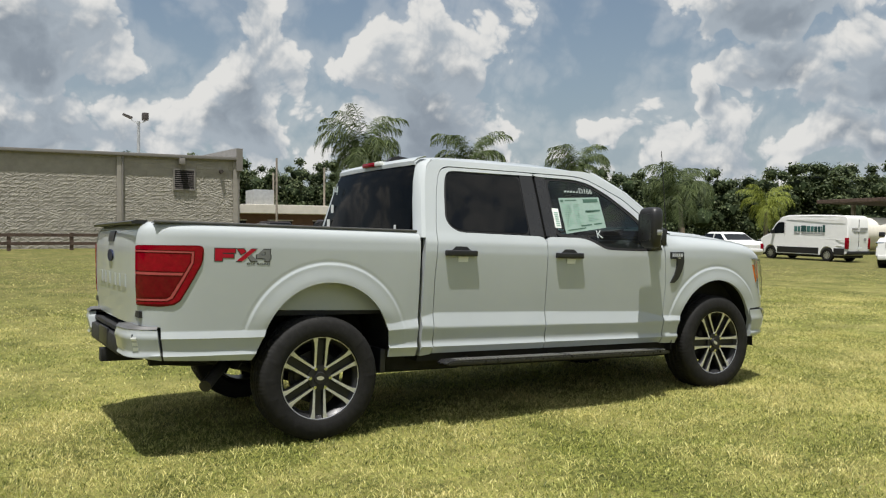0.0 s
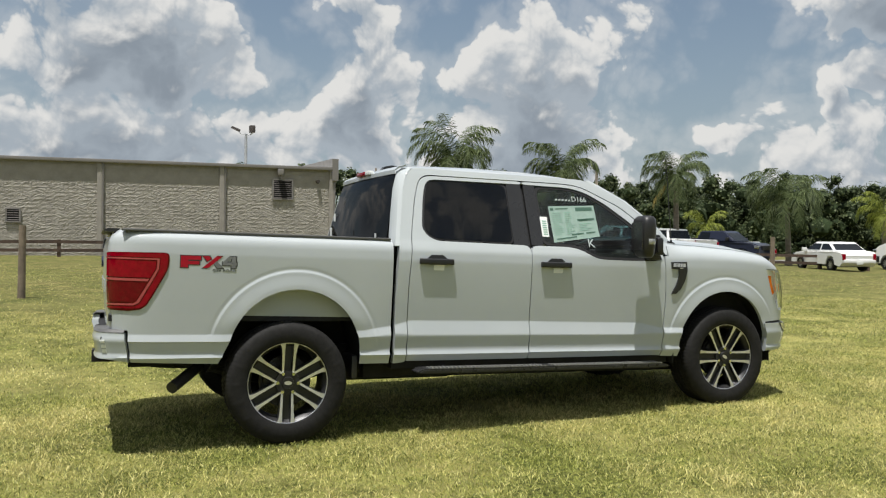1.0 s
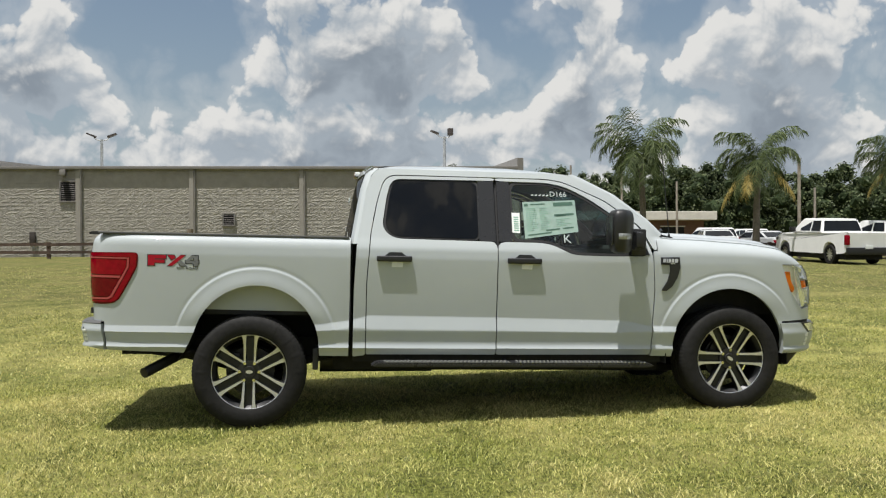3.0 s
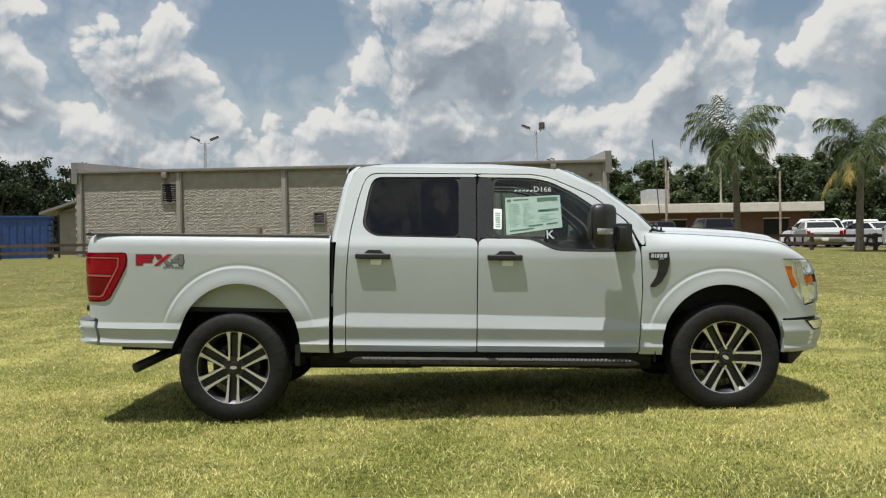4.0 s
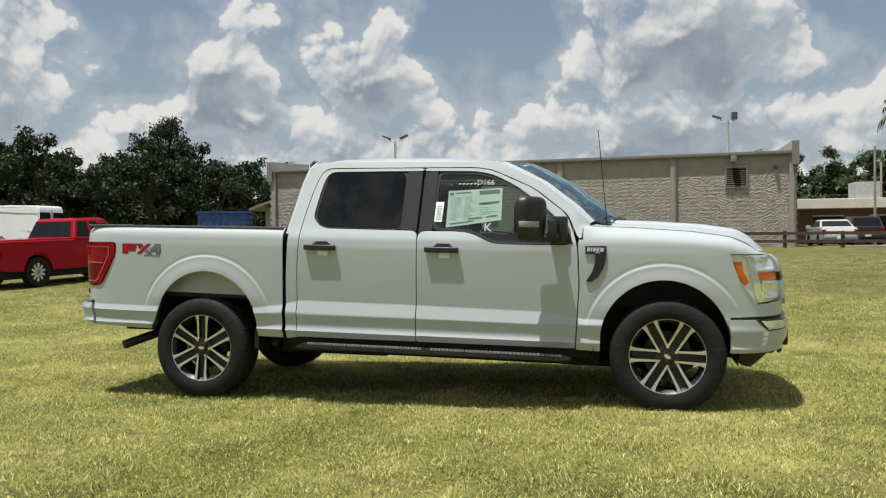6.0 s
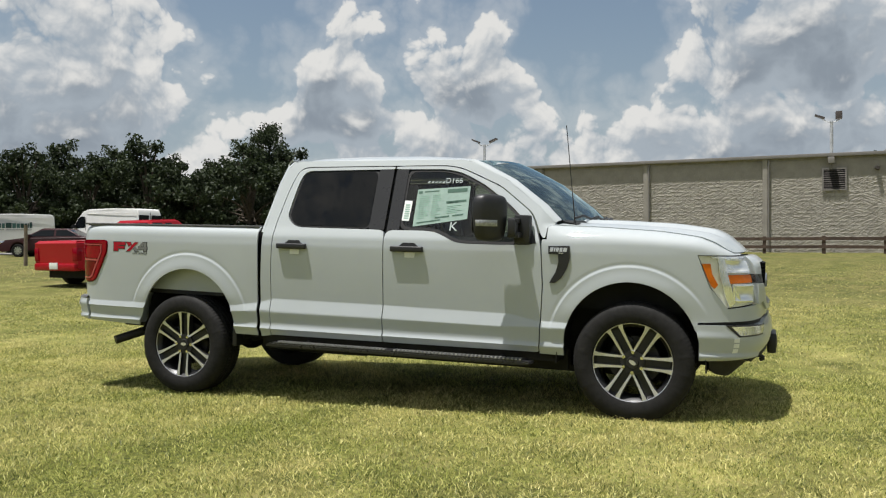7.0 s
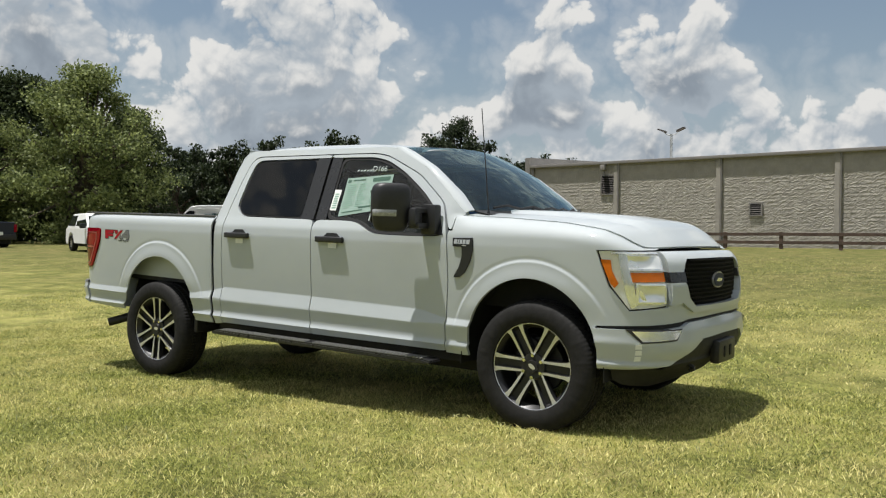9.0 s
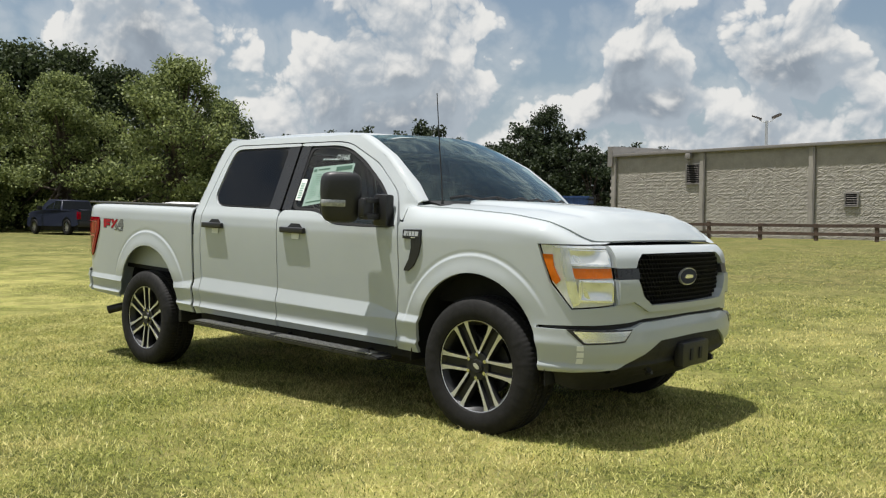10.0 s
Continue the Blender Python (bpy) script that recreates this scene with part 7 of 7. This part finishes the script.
def vehicle(kind, name, label, category, paint, group="parked vehicles", marks=False):
    s = SHAPES[kind]
    hw, r = s["hw"], s["r"]
    v = thing(name, label, category, group)
    # the lower outline gets round arches over both axles
    poly = [p for p in s["body"]]
    top, bottom = poly[:-2], poly[-2:]
    low = [bottom[0]]
    for ax in sorted(s["ax"], reverse=True):
        zb = bottom[0][1] + 0.02
        low += [(ax + (r + 0.07) * math.cos(radians(a)), max(zb, r + (r + 0.07) * math.sin(radians(a)))) for a in range(0, 181, 20)]
    low += [bottom[1]]
    bm = bmesh.new()
    prism(bm, top + low, -hw, hw)
    for q in bm.verts:
        if q.co.z > 0.9:
            q.co.y *= 1 - 0.05 * min(1.0, (q.co.z - 0.9) / 0.4) - (0.10 * min(1.0, max(0.0, q.co.z - 1.4) / 1.2) if kind == "van" else 0)
        if abs(q.co.x) > 2.0:
            q.co.y *= 1 - 0.07 * min(1.0, (abs(q.co.x) - 2.0) / 0.8)
    bmesh.ops.bevel(bm, geom=[e for e in bm.edges if e.calc_length() > 0.12 and abs((e.verts[0].co - e.verts[1].co).normalized().y) < 0.5 and min(e.verts[0].co.z, e.verts[1].co.z) > 0.55], offset=0.05, segments=3, affect="EDGES")
    part("body", bm, paint, v, angle=35)
    sgn2 = (-1, 1)
    if s["cab"]:
        c = s["cab"]
        inset = 0.16
        rows = []
        for sg in sgn2:
            rows.append([(x, sg * (hw * 0.94 - (inset if z > c[0][1] + 0.2 else 0)), z) for x, z in c])
        bm = bmesh.new()
        vs = loft(bm, rows)
        bm.faces.new(vs[0])
        bm.faces.new(vs[1][::-1])
        bm.faces.new((vs[0][0], vs[1][0], vs[1][-1], vs[0][-1]))
        bmesh.ops.recalc_face_normals(bm, faces=bm.faces[:])
        bmesh.ops.bevel(bm, geom=[e for e in bm.edges if max(e.verts[0].co.z, e.verts[1].co.z) > c[0][1] + 0.2], offset=0.05, segments=3, affect="EDGES")
        part("cabin", bm, paint, v, angle=40)

        def pane(a, b, cc, d, nm):
            bm2 = bmesh.new()
            bm2.faces.new([bm2.verts.new(p) for p in (a, b, cc, d)])
            thicken(bm2, 0.012)
            part(nm, bm2, DARKGLASS, v, smooth=False)
        lo, hi = c[0][1] + 0.05, c[1][1] - 0.08
        span = c[1][1] - c[0][1]
        xb = lambda z: c[0][0] + (c[1][0] - c[0][0]) * (z - c[0][1]) / span
        xf = lambda z: c[3][0] + (c[2][0] - c[3][0]) * (z - c[3][1]) / (c[2][1] - c[3][1])
        for sg in sgn2:
            yy = lambda z: sg * (hw * 0.94 - inset * (z - c[0][1]) / span + 0.004)
            mid = (c[1][0] + c[2][0]) / 2 - 0.05
            pane((xb(lo) + 0.12, yy(lo), lo), (mid - 0.05, yy(lo), lo), (mid - 0.05, yy(hi), hi), (xb(hi) + 0.10, yy(hi), hi), "side_window")
            pane((mid + 0.05, yy(lo), lo), (xf(lo) - 0.14, yy(lo), lo), (xf(hi) - 0.12, yy(hi), hi), (mid + 0.05, yy(hi), hi), "side_window")
        w0, w1 = hw * 0.94 - 0.10, hw * 0.94 - inset - 0.05
        pane((xf(lo) + 0.008, -w0, lo), (xf(lo) + 0.008, w0, lo), (xf(hi) + 0.012, w1, hi), (xf(hi) + 0.012, -w1, hi), "windscreen")
        pane((xb(lo) - 0.008, w0, lo), (xb(lo) - 0.008, -w0, lo), (xb(hi) - 0.012, -w1, hi), (xb(hi) - 0.012, w1, hi), "rear_window")
    else:
        for sg in sgn2:
            bm = bmesh.new()
            prism(bm, fillet([(1.06, 1.50), (1.98, 1.44), (1.92, 1.58), (1.60, 2.00), (1.42, 2.12), (1.06, 2.12)], 0.06), sg * (hw * 0.93), sg * (hw * 0.93 + 0.012))
            part("side_window", bm, DARKGLASS, v, smooth=False)
            if marks:
                for x0, x1, z0, z1, mm in MARKS:
                    part("lettering_bar", box(x0, x1, sg * (hw * 0.945) - 0.004, sg * (hw * 0.945) + 0.004, z0, z1), mm, v, smooth=False)
            for z, zz in ((2.26, 2.285), (1.20, 1.225), (0.86, 0.885)):
                part("side_moulding", box(-2.80, 0.95, sg * (hw * (0.945 if z < 1.5 else 0.885)) - 0.012, sg * (hw * (0.945 if z < 1.5 else 0.885)) + 0.012, z, zz, 0.005), paint, v, smooth=False)
            part("door_seam", box(1.0, 1.012, sg * (hw * 0.945) - 0.006, sg * (hw * 0.945) + 0.006, 0.78, 2.10), BLACK, v, smooth=False)
            for xa, xb in ((-2.85, -2.22), (-1.28, 1.48), (2.42, 2.85)):
                part("sill_trim", box(xa, xb, sg * (hw - 0.01) - 0.02, sg * (hw - 0.01) + 0.02, 0.40, 0.74, 0.01), BLACK, v, smooth=False)
        bm = bmesh.new()
        bm.faces.new([bm.verts.new(p) for p in ((2.10, -0.86, 1.45), (2.10, 0.86, 1.45), (1.36, 0.78, 2.38), (1.36, -0.78, 2.38))])
        bmesh.ops.translate(bm, verts=bm.verts[:], vec=(0.03, 0, 0.02))
        part("windscreen", thicken(bm, 0.012), DARKGLASS, v, smooth=False)
        part("door_seam", box(-2.99, -2.965, -0.008, 0.008, 0.60, 2.30), BLACK, v, smooth=False)
        if marks:
            for y0, y1, z0, z1 in ((-0.70, -0.10, 1.72, 1.86), (0.10, 0.55, 1.74, 1.84), (-0.55, 0.40, 1.62, 1.66), (-0.62, -0.42, 1.16, 1.30)):
                part("lettering_bar", box(-2.992, -2.975, y0, y1, z0, z1), PALEINK, v, smooth=False)
        for sg in () if marks else sgn2:
            part("rear_window", box(-2.985, -2.96, sg * 0.44 - 0.34, sg * 0.44 + 0.34, 1.55, 2.15, 0.01), DARKGLASS, v, smooth=False)
    # wheels
    for ax in s["ax"]:
        for sg in sgn2:
            bm = bmesh.new()
            prof = [(0.0, r * 0.62), (-0.01, r * 0.7), (0.0, r * 0.95), (0.03, r), (0.20, r), (0.23, r * 0.93), (0.23, r * 0.6)]
            rows = [[(ax + q * math.cos(t), sg * (hw + 0.005 - y), r + q * math.sin(t)) for y, q in prof] for t in [2 * math.pi * k / 28 for k in range(29)]]
            loft(bm, rows)
            w = part("wheel", bm, RUBBER, v)
            bm = bmesh.new()
            tube(bm, (ax, sg * (hw - 0.20), r), (ax, sg * (hw - 0.04), r), r * 0.62, r * 0.62, 24)
            part("barrel", bm, GUNMETAL, w)
            bm = bmesh.new()
            for k in range(10):
                a = radians(36 * k + 15)
                loft(bm, [[(ax + q * math.cos(a) - d * math.sin(a), sg * (hw - 0.022), r + q * math.sin(a) + d * math.cos(a)) for d in (-wd, wd)] for q, wd in ((0.0, r * 0.16), (r * 0.25, r * 0.07), (r * 0.63, r * 0.085))])
            part("rim_spokes", bm, SILVER, w, smooth=False)
    # lamps, bumpers, mirrors
    xf_, xr = max(p[0] for p in poly), min(p[0] for p in poly)
    zt = {"sedan": 0.72, "suv": 0.86, "pickup": 1.02, "old_pickup": 0.82, "van": 1.02}[kind]
    for sg in sgn2:
        tall = {"van": 0.30, "pickup": 0.20}.get(kind, 0.16)
        part("headlight", box(xf_ - 0.30, xf_ + (-0.06), sg * (hw - 0.22) - 0.16, sg * (hw - 0.22) + 0.16, zt - 0.09, zt + 0.09, 0.02), CHROME, v)
        part("tail_light", box(xr - 0.012, xr + 0.14, sg * (hw - 0.13) - 0.085, sg * (hw - 0.13) + 0.085, zt - tall, zt + tall, 0.02), REDLENS, v)
        z_m = {"sedan": 1.02, "suv": 1.10, "pickup": 1.42, "old_pickup": 1.22, "van": 1.55}[kind]
        x_m = {"sedan": 0.85, "suv": 0.75, "pickup": 0.98, "old_pickup": 0.80, "van": 1.75}[kind]
        part("side_mirror", box(x_m - 0.08, x_m + 0.08, sg * (hw + 0.10) - 0.12, sg * (hw + 0.10) + 0.12, z_m - 0.09, z_m + 0.12, 0.03), BLACK if kind != "sedan" else paint, v)
    part("front_bumper", box(xf_ - 0.20, xf_ + 0.03, -hw * 0.86, hw * 0.86, 0.36, 0.56, 0.04), BLACK if kind in ("van", "suv") else paint, v)
    part("rear_bumper", box(xr - 0.06, xr + 0.16, -hw * 0.9, hw * 0.9, 0.42, 0.60 if kind != "pickup" else 0.72, 0.04), BLACK if kind in ("van", "pickup") else paint, v)
    part("grille", box(xf_ - 0.10, xf_ + 0.005, -hw * 0.55, hw * 0.55, zt - 0.16, zt + 0.10, 0.02), BLACK, v)
    part("number_plate", box(xr - 0.075, xr - 0.05, -0.16, 0.16, zt - 0.36, zt - 0.20, 0.004), PAPERW, v)
    part("underbody", box(xr + 0.3, xf_ - 0.3, -hw * 0.8, hw * 0.8, 0.22, 0.45), UNDER, v, smooth=False)
    return v


TEALINK = surf("mid_teal_vinyl", (0.06, 0.16, 0.15), 0.4, 0, 0.1, 20)
GREENINK = surf("dark_teal_vinyl", (0.02, 0.07, 0.065), 0.4, 0, 0.1, 20)
PALEINK = surf("grey_vinyl", (0.30, 0.30, 0.30), 0.4, 0, 0.1, 20)
MARKS = [(x0, x0 + w, 1.60, top, GREENINK if k < 4 or k == 6 else TEALINK) for k, (x0, w, top) in enumerate(((-1.62, 0.15, 1.98), (-1.43, 0.06, 1.90), (-1.33, 0.16, 1.90), (-1.13, 0.19, 1.90), (-0.90, 0.19, 1.90), (-0.67, 0.21, 1.92),
         (-0.42, 0.34, 1.94), (-0.03, 0.17, 1.90), (0.18, 0.20, 1.90)))] + [(-1.60, -0.1, 1.46, 1.51, PALEINK), (0.0, 0.38, 1.46, 1.51, PALEINK), (-1.2, -0.4, 0.98, 1.03, PALEINK)]


def park(v, x, y, heading, sink=0.01):
    """Stand a vehicle on the slope with its nose towards heading (degrees from +x)."""
    h = radians(heading)
    c, s = math.cos(h), math.sin(h)
    pitch = math.degrees(math.atan2(ground_z(x + c * 1.7, y + s * 1.7) - ground_z(x - c * 1.7, y - s * 1.7), 3.4))
    v.matrix_basis = Matrix.Translation((x, y, ground_z(x, y) - sink)) @ pose(0, 0, 0, 0, -pitch, heading)
    return v


def build_vehicles():
    park(vehicle("old_pickup", "pickup_truck", "red compact pickup parked on rough grass", "truck", CAR_RED), -13.2, 12.0, 80)
    a = vehicle("van", "van", "white high-roof cargo van with dark lettering bars", "van", CAR_WHITE, marks=True)
    park(a, 38.0, 24.7, 88)
    b = copy_thing(a, a.matrix_basis.copy())
    park(b, -43.7, 35.0, 226)
    c = vehicle("van", "van", "plain white high-roof cargo van", "van", CAR_WHITE)
    park(c, -31.5, 31.2, 173)
    park(vehicle("sedan", "car", "white saloon car parked on the grass", "car", CAR_WHITE), 32.0, 25.7, 73)
    p = vehicle("pickup", "pickup_truck", "white crew-cab pickup parked behind the fence", "truck", CAR_WHITE)
    park(p, 20.1, 26.8, 88)
    q = copy_thing(p, p.matrix_basis.copy())
    park(q, 26.2, 31.8, 100)
    q = copy_thing(p, p.matrix_basis.copy())
    park(q, 31.8, 15.0, 200)
    n = vehicle("pickup", "pickup_truck", "dark navy crew-cab pickup on the far lawn", "truck", CAR_NAVY)
    park(n, -41.4, 16.9, 182)
    q = copy_thing(n, n.matrix_basis.copy())
    park(q, 31.5, 33.4, 290)
    park(vehicle("suv", "car", "small white sport utility car on the lawn", "car", CAR_WHITE), -29.2, 16.6, -16)
    park(vehicle("sedan", "car", "dark maroon saloon car behind the red pickup", "car", CAR_MAROON), -31.5, 27.0, 203)
    g = vehicle("sedan", "car", "silver saloon car in the lot beyond the fence", "car", CAR_GREY)
    park(g, 20.3, 38.2, 75)
    w = vehicle("suv", "car", "white sport utility car in the lot beyond the fence", "car", CAR_WHITE)
    park(w, 22.0, 42.5, 95)
    d = vehicle("suv", "car", "dark sport utility car in the lot beyond the fence", "car", CAR_DARK)
    park(d, 15.0, 39.8, 88)
    for src, x, y, h in ((g, 11.6, 43.5, 90), (d, 13.6, 46.0, 90), (w, 25.5, 44.5, 85), (g, 24.0, 40.0, 100), (d, 28.8, 43.0, 90), (w, 32.0, 41.5, 80), (d, 36.0, 42.0, 95), (g, 40.0, 41.0, 90),
                        (g, -25.0, 39.0, 10), (d, -30.5, 40.5, 20), (w, -35.5, 41.0, 200), (w, -61.0, 44.1, -50), (d, -57.0, 49.0, 5)):
        k = copy_thing(src, src.matrix_basis.copy())
        park(k, x, y, h)
    r = vehicle("suv", "car", "red sport utility car far behind the vans", "car", CAR_RED)
    park(r, -61.8, 46.6, -45)


build_vehicles()
